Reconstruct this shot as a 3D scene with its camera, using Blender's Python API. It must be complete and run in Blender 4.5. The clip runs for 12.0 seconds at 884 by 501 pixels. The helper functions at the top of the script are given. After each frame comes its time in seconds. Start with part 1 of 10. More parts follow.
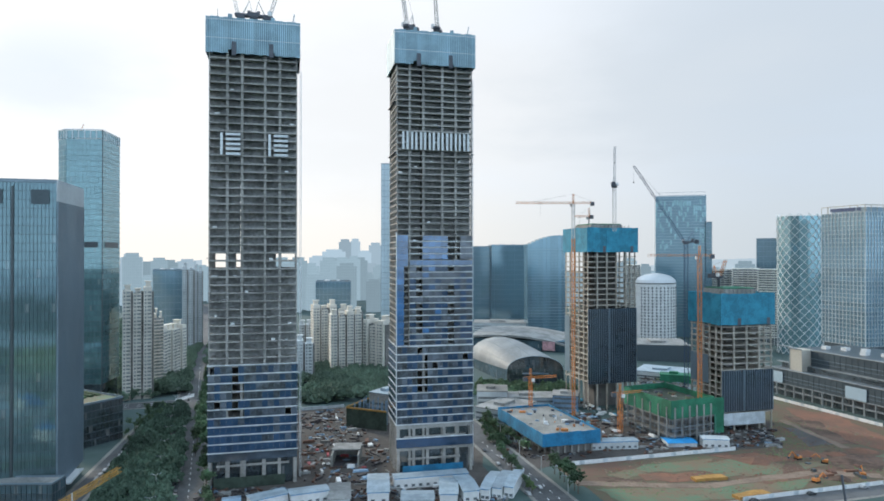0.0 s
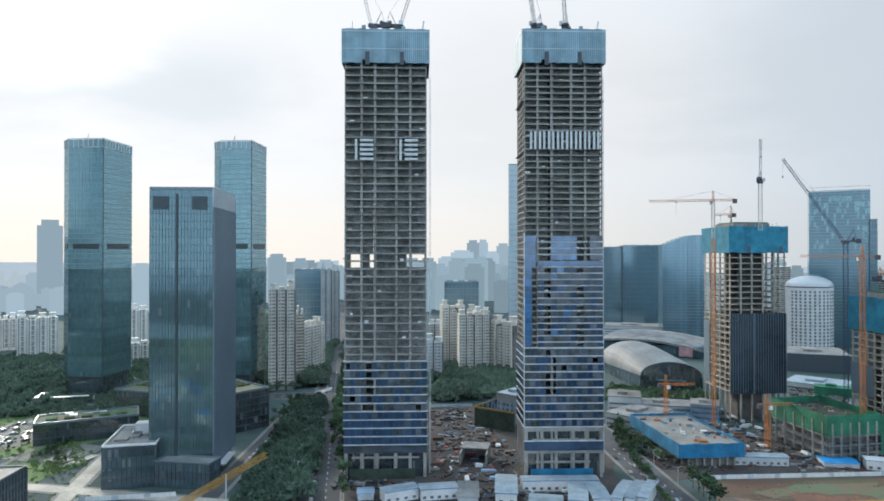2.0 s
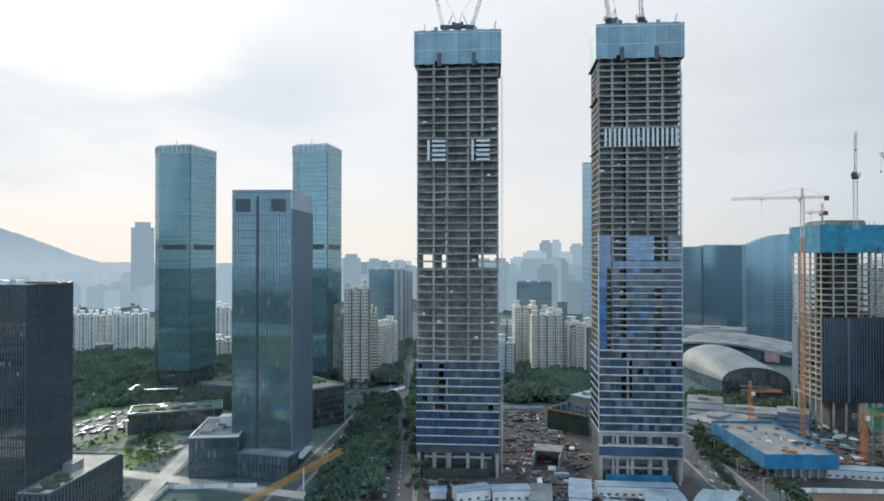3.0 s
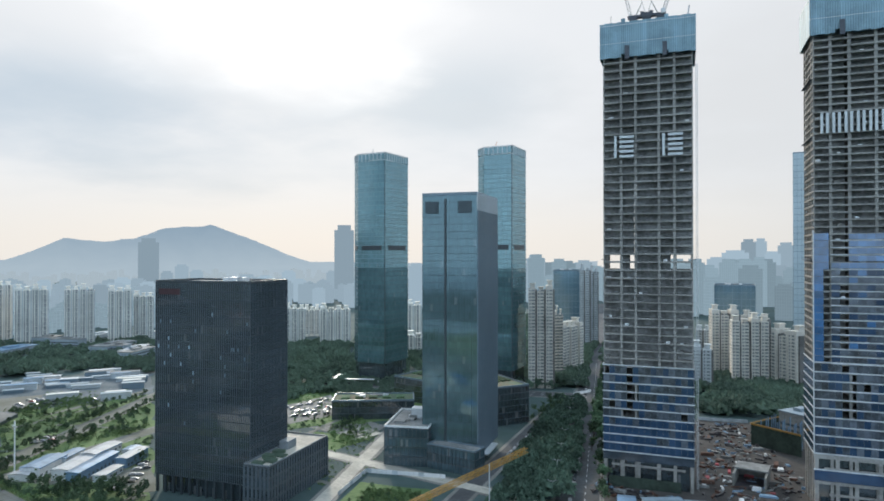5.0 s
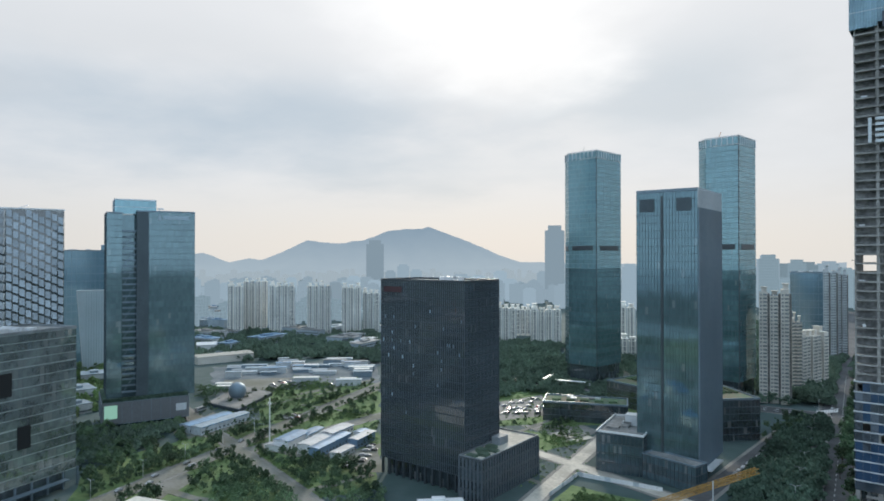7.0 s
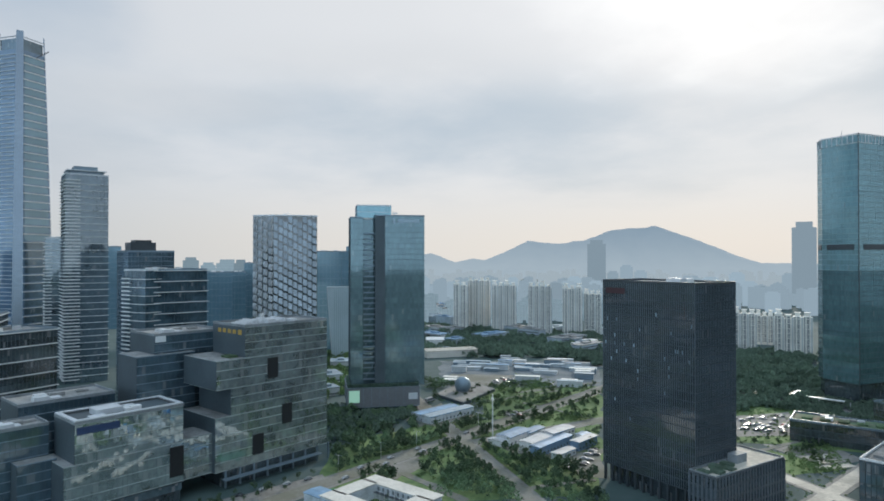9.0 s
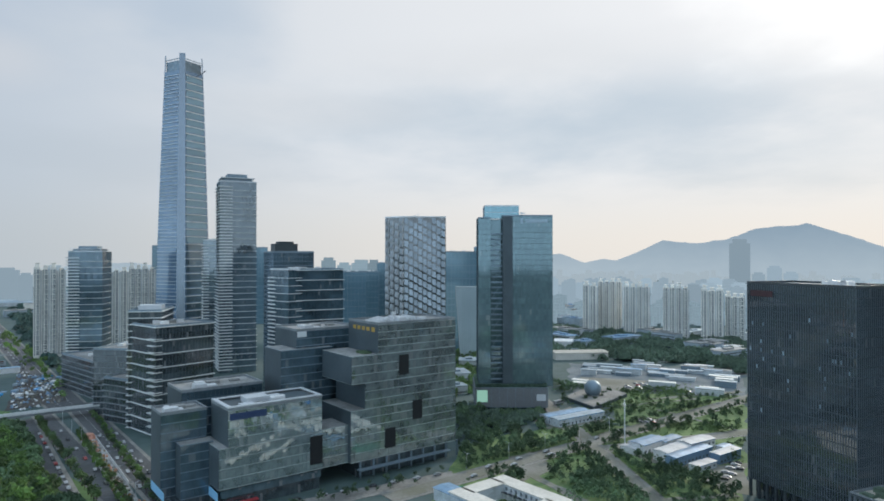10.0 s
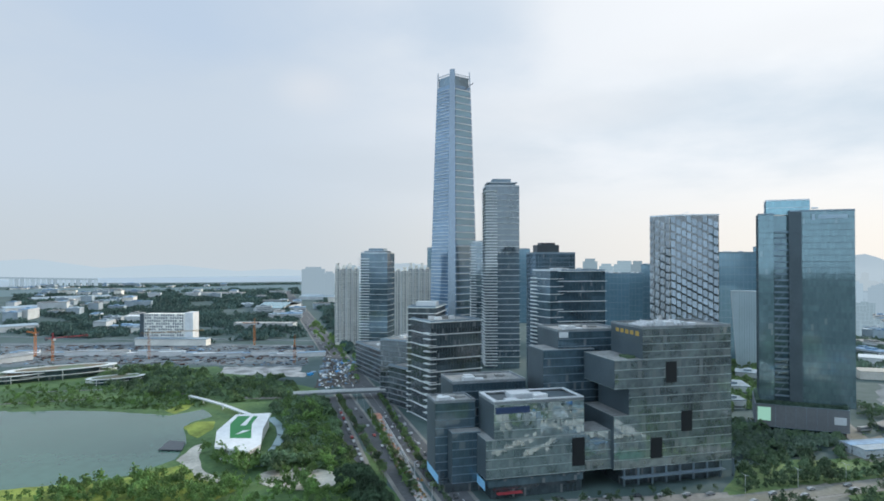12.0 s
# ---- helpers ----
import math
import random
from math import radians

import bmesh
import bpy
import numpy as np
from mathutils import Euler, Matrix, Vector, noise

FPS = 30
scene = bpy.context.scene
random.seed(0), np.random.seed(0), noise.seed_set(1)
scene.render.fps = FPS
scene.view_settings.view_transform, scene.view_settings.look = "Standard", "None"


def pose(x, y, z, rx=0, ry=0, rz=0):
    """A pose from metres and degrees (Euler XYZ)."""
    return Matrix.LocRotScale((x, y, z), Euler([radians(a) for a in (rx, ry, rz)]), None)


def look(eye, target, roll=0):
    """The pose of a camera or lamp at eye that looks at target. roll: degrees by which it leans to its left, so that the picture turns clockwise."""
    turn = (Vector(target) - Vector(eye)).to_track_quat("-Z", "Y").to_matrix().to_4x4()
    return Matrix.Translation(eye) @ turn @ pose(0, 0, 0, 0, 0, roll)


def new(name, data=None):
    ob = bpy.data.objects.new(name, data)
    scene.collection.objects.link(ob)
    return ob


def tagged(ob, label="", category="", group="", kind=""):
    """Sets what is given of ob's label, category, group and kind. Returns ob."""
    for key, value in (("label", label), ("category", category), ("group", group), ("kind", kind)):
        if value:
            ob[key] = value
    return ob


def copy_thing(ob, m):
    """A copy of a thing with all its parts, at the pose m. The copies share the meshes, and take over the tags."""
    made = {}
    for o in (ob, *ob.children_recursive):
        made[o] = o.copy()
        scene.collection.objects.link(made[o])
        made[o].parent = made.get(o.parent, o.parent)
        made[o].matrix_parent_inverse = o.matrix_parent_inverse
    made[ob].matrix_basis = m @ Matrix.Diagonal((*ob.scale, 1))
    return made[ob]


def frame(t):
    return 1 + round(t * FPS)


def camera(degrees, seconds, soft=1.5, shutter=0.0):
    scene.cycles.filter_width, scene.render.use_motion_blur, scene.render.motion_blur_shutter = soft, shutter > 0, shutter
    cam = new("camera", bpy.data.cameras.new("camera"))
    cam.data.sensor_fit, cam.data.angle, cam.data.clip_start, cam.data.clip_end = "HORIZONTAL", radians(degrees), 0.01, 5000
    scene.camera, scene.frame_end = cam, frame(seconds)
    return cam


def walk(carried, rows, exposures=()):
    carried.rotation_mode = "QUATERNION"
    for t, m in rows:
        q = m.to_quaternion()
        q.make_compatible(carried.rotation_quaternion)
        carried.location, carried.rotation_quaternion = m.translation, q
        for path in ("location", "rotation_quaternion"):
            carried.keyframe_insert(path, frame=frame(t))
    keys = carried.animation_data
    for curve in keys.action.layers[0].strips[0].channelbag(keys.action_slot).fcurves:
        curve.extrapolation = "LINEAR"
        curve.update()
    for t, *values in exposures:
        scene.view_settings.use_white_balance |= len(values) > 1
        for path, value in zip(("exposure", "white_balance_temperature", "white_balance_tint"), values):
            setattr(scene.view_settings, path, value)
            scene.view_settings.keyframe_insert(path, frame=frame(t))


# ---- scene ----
cam = camera(68.99, 12.0, 1.75)
# The camera hovers 120 m up and turns to the left where it stands.
EYE = (0.0, 0.0, 120.0)
PATH = [
    (0.0, pose(*EYE, 90.364, 0, 0.000)),
    (0.5, pose(*EYE, 90.380, 0, 2.652)),
    (1.0, pose(*EYE, 90.408, 0, 5.297)),
    (1.5, pose(*EYE, 90.421, 0, 8.272)),
    (2.0, pose(*EYE, 90.433, 0, 11.331)),
    (2.5, pose(*EYE, 90.446, 0, 14.425)),
    (4.5, pose(*EYE, 90.482, 0, 29.486)),
    (5.0, pose(*EYE, 90.485, 0, 34.045)),
    (5.5, pose(*EYE, 90.496, 0, 38.641)),
    (6.0, pose(*EYE, 90.488, 0, 43.236)),
    (6.5, pose(*EYE, 90.502, 0, 47.915)),
    (7.0, pose(*EYE, 90.522, 0, 52.622)),
    (9.0, pose(*EYE, 90.545, 0, 72.071)),
    (9.5, pose(*EYE, 90.522, 0, 77.684)),
    (10.0, pose(*EYE, 90.569, 0, 83.394)),
    (10.5, pose(*EYE, 90.614, 0, 89.122)),
    (11.0, pose(*EYE, 90.625, 0, 94.865)),
    (11.5, pose(*EYE, 90.639, 0, 100.618)),
    (12.0, pose(*EYE, 90.661, 0, 106.356)),
]
EXPOSURES = [(0.0, 0.27), (1.5, 0.2), (2.5, 0.1), (4.5, 0.0), (6.0, -0.08), (7.0, -0.14), (9.0, -0.18), (9.5, -0.16), (10.5, 0.0), (12.0, 0.15)]
walk(cam, PATH, EXPOSURES)

# ---- world, sun, exposure ----
ZENITH = 0.5        # how much brighter the sky is overhead
EAST = 1.35         # the open sky opposite the sun
SUN_AZ, SUN_EL = 46.5, 21.0     # azimuth to the left of +y, elevation


def toward(az, el, d=1.0):
    a, e = radians(az), radians(el)
    return Vector((-math.sin(a) * math.cos(e), math.cos(a) * math.cos(e), math.sin(e))) * d


def make_world():
    world = bpy.data.worlds.new("sky")
    scene.world = world
    world.use_nodes = True
    nt = world.node_tree
    nt.nodes.clear()
    N, L = nt.nodes.new, nt.links.new

    def math_node(op, a, b=None, clamp=False):
        n = N("ShaderNodeMath")
        n.operation, n.use_clamp = op, clamp
        for i, v in enumerate((a, b)):
            if v is None:
                continue
            if isinstance(v, (int, float)):
                n.inputs[i].default_value = v
            else:
                L(v, n.inputs[i])
        return n.outputs[0]

    def mix(f, a, b):
        n = N("ShaderNodeMix")
        n.data_type = "RGBA"
        for sock, v in ((n.inputs["Factor"], f), (n.inputs[6], a), (n.inputs[7], b)):
            if isinstance(v, (int, float)):
                sock.default_value = v
            elif isinstance(v, tuple):
                sock.default_value = (*v, 1)
            else:
                L(v, sock)
        return n.outputs[2]

    def ramp(v, a, b):
        n = N("ShaderNodeMapRange")
        n.interpolation_type = "SMOOTHSTEP"
        n.inputs["From Min"].default_value, n.inputs["From Max"].default_value = a, b
        L(v, n.inputs["Value"])
        return n.outputs[0]

    co = N("ShaderNodeTexCoord").outputs["Generated"]
    sep = N("ShaderNodeSeparateXYZ")
    L(co, sep.inputs[0])
    z = math_node("MAXIMUM", sep.outputs[2], 0.0)
    sky = N("ShaderNodeTexSky")
    sky.sky_type, sky.sun_disc = "NISHITA", False
    sky.sun_elevation, sky.sun_rotation = radians(SUN_EL), radians(-SUN_AZ)
    sky.air_density, sky.dust_density = 1.2, 1.5
    L(co, sky.inputs["Vector"]) if "Vector" in sky.inputs else None
    clear = N("ShaderNodeVectorMath")
    clear.operation = "SCALE"
    L(sky.outputs[0], clear.inputs[0])
    clear.inputs["Scale"].default_value = 0.05
    # cloud sheet: noise on a plane far above
    flat = math_node("ADD", z, 0.16)
    px = math_node("DIVIDE", sep.outputs[0], flat)
    py = math_node("DIVIDE", sep.outputs[1], flat)
    comb = N("ShaderNodeCombineXYZ")
    L(px, comb.inputs[0]), L(py, comb.inputs[1])

    def noise_tex(scale, detail, rough, off):
        m = N("ShaderNodeMapping")
        m.inputs["Location"].default_value = off
        L(comb.outputs[0], m.inputs[0])
        n = N("ShaderNodeTexNoise")
        n.inputs["Scale"].default_value, n.inputs["Detail"].default_value, n.inputs["Roughness"].default_value = scale, detail, rough
        L(m.outputs[0], n.inputs["Vector"])
        return n.outputs[0]

    big, fine = noise_tex(0.55, 4, 0.5, (1.3, 0.2, 0)), noise_tex(1.7, 6, 0.55, (4.0, 2.0, 0))
    dot = N("ShaderNodeVectorMath")
    dot.operation = "DOT_PRODUCT"
    L(co, dot.inputs[0])
    dot.inputs[1].default_value = toward(SUN_AZ, SUN_EL)
    near_sun = ramp(dot.outputs["Value"], 0.20, 0.92)
    az = math_node("MULTIPLY", math_node("ARCTAN2", math_node("MULTIPLY", sep.outputs[0], -1.0), sep.outputs[1]), 57.3)
    el = math_node("MULTIPLY", sep.outputs[2], 57.3)
    ragged = math_node("MULTIPLY", math_node("SUBTRACT", math_node("ADD", math_node("MULTIPLY", big, 0.55), math_node("MULTIPLY", fine, 0.45)), 0.5), 3.4)

    def bank(a0, e0, ra, re, amount):
        """A soft, ragged bank of cloud round a direction."""
        u = math_node("DIVIDE", math_node("SUBTRACT", az, a0), ra)
        v = math_node("DIVIDE", math_node("SUBTRACT", el, e0), re)
        q = math_node("SQRT", math_node("ADD", math_node("MULTIPLY", u, u), math_node("MULTIPLY", v, v)))
        return math_node("MULTIPLY", ramp(math_node("MULTIPLY", math_node("ADD", q, ragged), -1.0), -1.5, -0.1), amount)

    pale = mix(near_sun, (0.55, 0.635, 0.735), (0.88, 0.908, 0.945))
    # clearer, bluer sky high up away from the sun
    cloud = mix(bank(128, 20.0, 20, 6.0, 0.8), pale, (0.47, 0.585, 0.74))
    cloud = mix(bank(104, 20.0, 7, 6.0, 0.6), cloud, (0.50, 0.61, 0.74))
    # grey-blue banks low before the sun
    cloud = mix(bank(72, 11.0, 24, 5.0, 0.9), cloud, (0.56, 0.665, 0.77))
    cloud = mix(bank(33, 13.5, 10, 4.6, 0.7), cloud, (0.63, 0.72, 0.80))
    cloud = mix(bank(52, 8.0, 16, 2.0, 0.3), cloud, (0.69, 0.76, 0.82))
    cloud = mix(bank(108, 8.0, 14, 2.4, 0.35), cloud, (0.52, 0.59, 0.66))
    cloud = mix(bank(2, 12.0, 24, 9.0, 0.75), cloud, (0.765, 0.785, 0.805))
    cloud = mix(bank(-26, 14.0, 15, 10.0, 0.7), cloud, (0.535, 0.605, 0.68))
    # pale streaks above them and a small puff by the bay
    cloud = mix(bank(78, 16.6, 14, 2.2, 0.6), cloud, (0.79, 0.825, 0.865))
    cloud = mix(bank(96, 12.5, 11, 1.8, 0.45), cloud, (0.76, 0.79, 0.83))
    cloud = mix(bank(118, 14.4, 3.4, 1.9, 0.6), cloud, (0.70, 0.735, 0.79))
    cloud = mix(bank(49, 21.0, 19, 6.0, 0.9), cloud, (0.98, 1.0, 1.03))
    warm = mix(near_sun, (0.535, 0.60, 0.655), (0.90, 0.87, 0.825))
    low = mix(ramp(sep.outputs[2], 0.0, 0.15), warm, cloud)
    lit = mix(bank(47.5, 21.5, 11.5, 6.4, 1.0), low, (1.24, 1.25, 1.26))
    # an overcast sky is brightest overhead
    over = N("ShaderNodeVectorMath")
    over.operation = "SCALE"
    L(lit, over.inputs[0])
    away = ramp(math_node("MULTIPLY", dot.outputs["Value"], -1.0), 0.2, 0.75)
    lift = math_node("ADD", math_node("MULTIPLY", ramp(sep.outputs[2], 0.40, 0.85), ZENITH), math_node("MULTIPLY", away, EAST))
    L(math_node("ADD", lift, 1.0), over.inputs["Scale"])
    # skylight from overhead and from the side away from the sun is blue
    tint = mix(math_node("MAXIMUM", ramp(sep.outputs[2], 0.38, 0.75), away), (1.0, 1.0, 1.0), (0.83, 0.97, 1.07))
    blue = N("ShaderNodeVectorMath")
    blue.operation = "MULTIPLY"
    L(over.outputs[0], blue.inputs[0]), L(tint, blue.inputs[1])
    col = mix(0.95, clear.outputs[0], blue.outputs[0])
    down = mix(ramp(sep.outputs[2], -0.07, -0.03), (0.16, 0.19, 0.20), col)
    bg = N("ShaderNodeBackground")
    L(down, bg.inputs["Color"])
    bg.inputs["Strength"].default_value = 1.0
    L(bg.outputs[0], N("ShaderNodeOutputWorld").inputs["Surface"])


make_world()
sun = new("sun", bpy.data.lights.new("sun", "SUN"))
sun.data.energy, sun.data.angle, sun.data.color = 2.6, radians(7), (1.0, 0.92, 0.79)
sun.matrix_world = look(toward(SUN_AZ, SUN_EL, 600), (0, 0, 0))
scene.view_settings.exposure = 0.0

# ---- materials ----


def material(name, color, rough=0.7, metal=0.0, var=0.25, coarse=0.02, fine=0.6, bump=0.0, ior=1.45, tint=None, rnd=0.0, island=0.0, leafy=0.0, cell=0.0, tilt=0.0, blinds=0.06, sheen_tint=None):
    """A surface with grain at two scales; tint is the colour of its stains, rnd varies it from piece to piece."""
    m = bpy.data.materials.new(name)
    m.use_nodes = True
    nt = m.node_tree
    N, L = nt.nodes.new, nt.links.new
    p = nt.nodes["Principled BSDF"]
    p.inputs["Roughness"].default_value, p.inputs["Metallic"].default_value, p.inputs["IOR"].default_value = rough, metal, ior
    if sheen_tint:
        p.inputs["Specular Tint"].default_value = (*sheen_tint, 1)     # coated glass mirrors in its own tint
    geo = N("ShaderNodeNewGeometry")
    a, b = N("ShaderNodeTexNoise"), N("ShaderNodeTexNoise")
    for n, s, d in ((a, coarse, 4), (b, fine, 3)):
        n.inputs["Scale"].default_value, n.inputs["Detail"].default_value = s, d
        L(geo.outputs["Position"], n.inputs["Vector"])
    avg = N("ShaderNodeMath")
    avg.operation = "MULTIPLY_ADD"
    L(a.outputs[0], avg.inputs[0])
    avg.inputs[1].default_value = 0.65
    half = N("ShaderNodeMath")
    half.operation = "MULTIPLY"
    L(b.outputs[0], half.inputs[0])
    half.inputs[1].default_value = 0.35
    L(half.outputs[0], avg.inputs[2])
    rng = N("ShaderNodeMapRange")
    rng.interpolation_type = "SMOOTHSTEP"
    rng.inputs["From Min"].default_value, rng.inputs["From Max"].default_value = 0.36, 0.64
    L(avg.outputs[0], rng.inputs["Value"])
    mixn = N("ShaderNodeMix")
    mixn.data_type = "RGBA"
    L(rng.outputs[0], mixn.inputs["Factor"])
    dark = tint or tuple(c * (1 - var) for c in color)
    mixn.inputs[6].default_value = (*dark, 1)
    mixn.inputs[7].default_value = (*[min(1, c * (1 + (0 if tint else var * 0.5))) for c in color], 1)
    out = mixn.outputs[2]
    for amount, src in ((rnd, "object"), (island, "island")):
        if amount:
            r = N("ShaderNodeObjectInfo").outputs["Random"] if src == "object" else geo.outputs["Random Per Island"]
            mr = N("ShaderNodeMapRange")
            mr.inputs["To Min"].default_value, mr.inputs["To Max"].default_value = 1 - amount, 1 + amount
            L(r, mr.inputs["Value"])
            sc = N("ShaderNodeVectorMath")
            sc.operation = "SCALE"
            L(out, sc.inputs[0]), L(mr.outputs[0], sc.inputs["Scale"])
            out = sc.outputs[0]
    if cell:
        # every pane differs a little: tint, a drawn blind here and there, a slight tilt
        snap, wn = N("ShaderNodeVectorMath"), N("ShaderNodeTexWhiteNoise")
        snap.operation, wn.noise_dimensions = "SNAP", "4D"
        shift = N("ShaderNodeVectorMath")
        shift.operation = "ADD"
        shift.inputs[1].default_value = (0.37, 0.37, 0.02)
        L(N("ShaderNodeTexCoord").outputs["Object"], shift.inputs[0])
        L(shift.outputs[0], snap.inputs[0])
        snap.inputs[1].default_value = (cell, cell, 4.25)
        L(snap.outputs[0], wn.inputs["Vector"])
        w4 = N("ShaderNodeMath")
        w4.operation = "MULTIPLY"
        w4.inputs[1].default_value = 50.0
        L(N("ShaderNodeObjectInfo").outputs["Random"], w4.inputs[0])
        L(w4.outputs[0], wn.inputs["W"])
        mr = N("ShaderNodeMapRange")
        mr.inputs["To Min"].default_value, mr.inputs["To Max"].default_value = 0.86, 1.14
        L(wn.outputs["Value"], mr.inputs["Value"])
        sc = N("ShaderNodeVectorMath")
        sc.operation = "SCALE"
        L(out, sc.inputs[0]), L(mr.outputs[0], sc.inputs["Scale"])
        pick = N("ShaderNodeMath")
        pick.operation = "GREATER_THAN"
        pick.inputs[1].default_value = 1.0 - blinds
        L(wn.outputs["Value"], pick.inputs[0])
        mb = N("ShaderNodeMix")
        mb.data_type = "RGBA"
        mb.inputs[7].default_value = (*[c * 0.6 + 0.12 for c in color], 1)
        L(pick.outputs[0], mb.inputs["Factor"]), L(sc.outputs[0], mb.inputs[6])
        out = mb.outputs[2]
        if tilt:
            half_v, tv, nv = N("ShaderNodeVectorMath"), N("ShaderNodeVectorMath"), N("ShaderNodeVectorMath")
            half_v.operation, tv.operation, nv.operation = "SUBTRACT", "SCALE", "ADD"
            L(wn.outputs["Color"], half_v.inputs[0])
            half_v.inputs[1].default_value = (0.5, 0.5, 0.5)
            L(half_v.outputs[0], tv.inputs[0])
            tv.inputs["Scale"].default_value = tilt
            L(tv.outputs[0], nv.inputs[0]), L(geo.outputs["Normal"], nv.inputs[1])
            un = N("ShaderNodeVectorMath")
            un.operation = "NORMALIZE"
            L(nv.outputs[0], un.inputs[0])
            L(un.outputs[0], p.inputs["Normal"])
    L(out, p.inputs["Base Color"])
    if leafy:
        tr, mx = N("ShaderNodeBsdfTranslucent"), N("ShaderNodeMixShader")
        L(out, tr.inputs["Color"])
        mx.inputs[0].default_value = leafy
        L(p.outputs[0], mx.inputs[1]), L(tr.outputs[0], mx.inputs[2])
        L(mx.outputs[0], nt.nodes["Material Output"].inputs["Surface"])
    if bump:
        bn = N("ShaderNodeBump")
        bn.inputs["Strength"].default_value, bn.inputs["Distance"].default_value = bump, 0.3
        L(b.outputs[0], bn.inputs["Height"])
        L(bn.outputs[0], p.inputs["Normal"])
    return m


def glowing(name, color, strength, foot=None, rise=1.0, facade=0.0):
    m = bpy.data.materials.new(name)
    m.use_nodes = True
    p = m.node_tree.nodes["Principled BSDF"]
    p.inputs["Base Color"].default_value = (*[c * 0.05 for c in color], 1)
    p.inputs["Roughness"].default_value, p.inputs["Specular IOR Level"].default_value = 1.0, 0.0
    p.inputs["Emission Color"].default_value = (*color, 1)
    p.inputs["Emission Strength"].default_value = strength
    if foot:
        # glow colour pales towards the foot as haze does, and is mottled with woods
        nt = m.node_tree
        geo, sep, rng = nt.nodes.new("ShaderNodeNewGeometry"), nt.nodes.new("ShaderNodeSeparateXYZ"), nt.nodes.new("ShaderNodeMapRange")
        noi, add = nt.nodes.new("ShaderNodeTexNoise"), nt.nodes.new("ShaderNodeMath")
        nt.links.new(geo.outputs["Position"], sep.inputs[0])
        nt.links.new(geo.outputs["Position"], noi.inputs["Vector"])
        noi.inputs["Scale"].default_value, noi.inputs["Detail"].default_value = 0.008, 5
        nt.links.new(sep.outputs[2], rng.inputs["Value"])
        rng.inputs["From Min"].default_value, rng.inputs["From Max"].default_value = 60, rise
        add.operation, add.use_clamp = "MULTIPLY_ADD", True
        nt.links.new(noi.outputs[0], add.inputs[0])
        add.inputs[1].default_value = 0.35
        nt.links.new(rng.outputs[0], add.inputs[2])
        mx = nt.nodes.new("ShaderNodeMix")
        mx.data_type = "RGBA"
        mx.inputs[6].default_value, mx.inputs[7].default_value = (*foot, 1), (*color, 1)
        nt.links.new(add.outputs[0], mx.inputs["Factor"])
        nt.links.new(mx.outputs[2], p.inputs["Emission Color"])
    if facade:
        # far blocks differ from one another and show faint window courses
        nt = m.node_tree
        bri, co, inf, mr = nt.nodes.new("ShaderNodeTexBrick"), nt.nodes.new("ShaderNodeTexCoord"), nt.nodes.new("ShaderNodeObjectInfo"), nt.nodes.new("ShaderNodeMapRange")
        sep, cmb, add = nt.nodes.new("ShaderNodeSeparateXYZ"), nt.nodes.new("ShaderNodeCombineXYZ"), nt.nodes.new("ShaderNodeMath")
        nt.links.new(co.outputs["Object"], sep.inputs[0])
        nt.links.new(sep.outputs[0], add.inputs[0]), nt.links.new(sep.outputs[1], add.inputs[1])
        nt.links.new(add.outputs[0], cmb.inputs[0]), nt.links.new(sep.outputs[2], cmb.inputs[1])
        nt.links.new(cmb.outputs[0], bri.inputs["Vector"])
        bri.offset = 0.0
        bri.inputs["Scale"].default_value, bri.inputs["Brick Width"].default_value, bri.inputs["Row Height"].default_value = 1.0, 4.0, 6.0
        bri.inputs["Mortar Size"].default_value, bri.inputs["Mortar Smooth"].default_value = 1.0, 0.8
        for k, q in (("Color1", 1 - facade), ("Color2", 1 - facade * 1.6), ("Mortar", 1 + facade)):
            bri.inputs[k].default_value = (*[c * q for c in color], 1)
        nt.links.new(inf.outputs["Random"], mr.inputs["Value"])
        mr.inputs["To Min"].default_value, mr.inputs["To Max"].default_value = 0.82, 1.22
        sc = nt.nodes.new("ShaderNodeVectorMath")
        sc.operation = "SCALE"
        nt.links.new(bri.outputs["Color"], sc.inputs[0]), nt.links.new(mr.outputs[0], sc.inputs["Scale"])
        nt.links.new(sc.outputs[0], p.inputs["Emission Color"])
    return m


CONCRETE_WARM = material("fresh_beige_concrete", (0.40, 0.375, 0.33), 0.9, var=0.25, coarse=0.08, fine=0.7)
CONCRETE = material("raw_concrete", (0.305, 0.297, 0.28), 0.9, var=0.35, coarse=0.06, fine=0.8, bump=0.2)
SIGN_WHITE = material("pale_sign_metal", (0.62, 0.66, 0.68), 0.5, var=0.08)
GLASS_SKY = material("bright_blue_glass", (0.05, 0.14, 0.30), 0.08, ior=1.9, var=0.3, coarse=0.05, fine=0.2, rnd=0.35)
CRANE_BLUE = material("navy_crane_paint", (0.03, 0.06, 0.12), 0.6, var=0.2)
SCREEN_PALE = material("pale_lattice_panel", (0.50, 0.55, 0.58), 0.6, var=0.25, coarse=0.2, fine=1.0)
GLASS_STEEL = material("steel_blue_glass", (0.08, 0.125, 0.13), 0.06, ior=2.5, var=0.2, coarse=0.02, fine=0.2, rnd=0.12, cell=1.65, tilt=0.005, blinds=0.02, sheen_tint=(0.52, 0.78, 0.90))
GLASS_SLATE = material("slate_green_glass", (0.112, 0.168, 0.180), 0.06, ior=2.5, var=0.2, coarse=0.02, fine=0.2, rnd=0.12, cell=1.6, tilt=0.005, blinds=0.02, sheen_tint=(0.58, 0.80, 0.88))
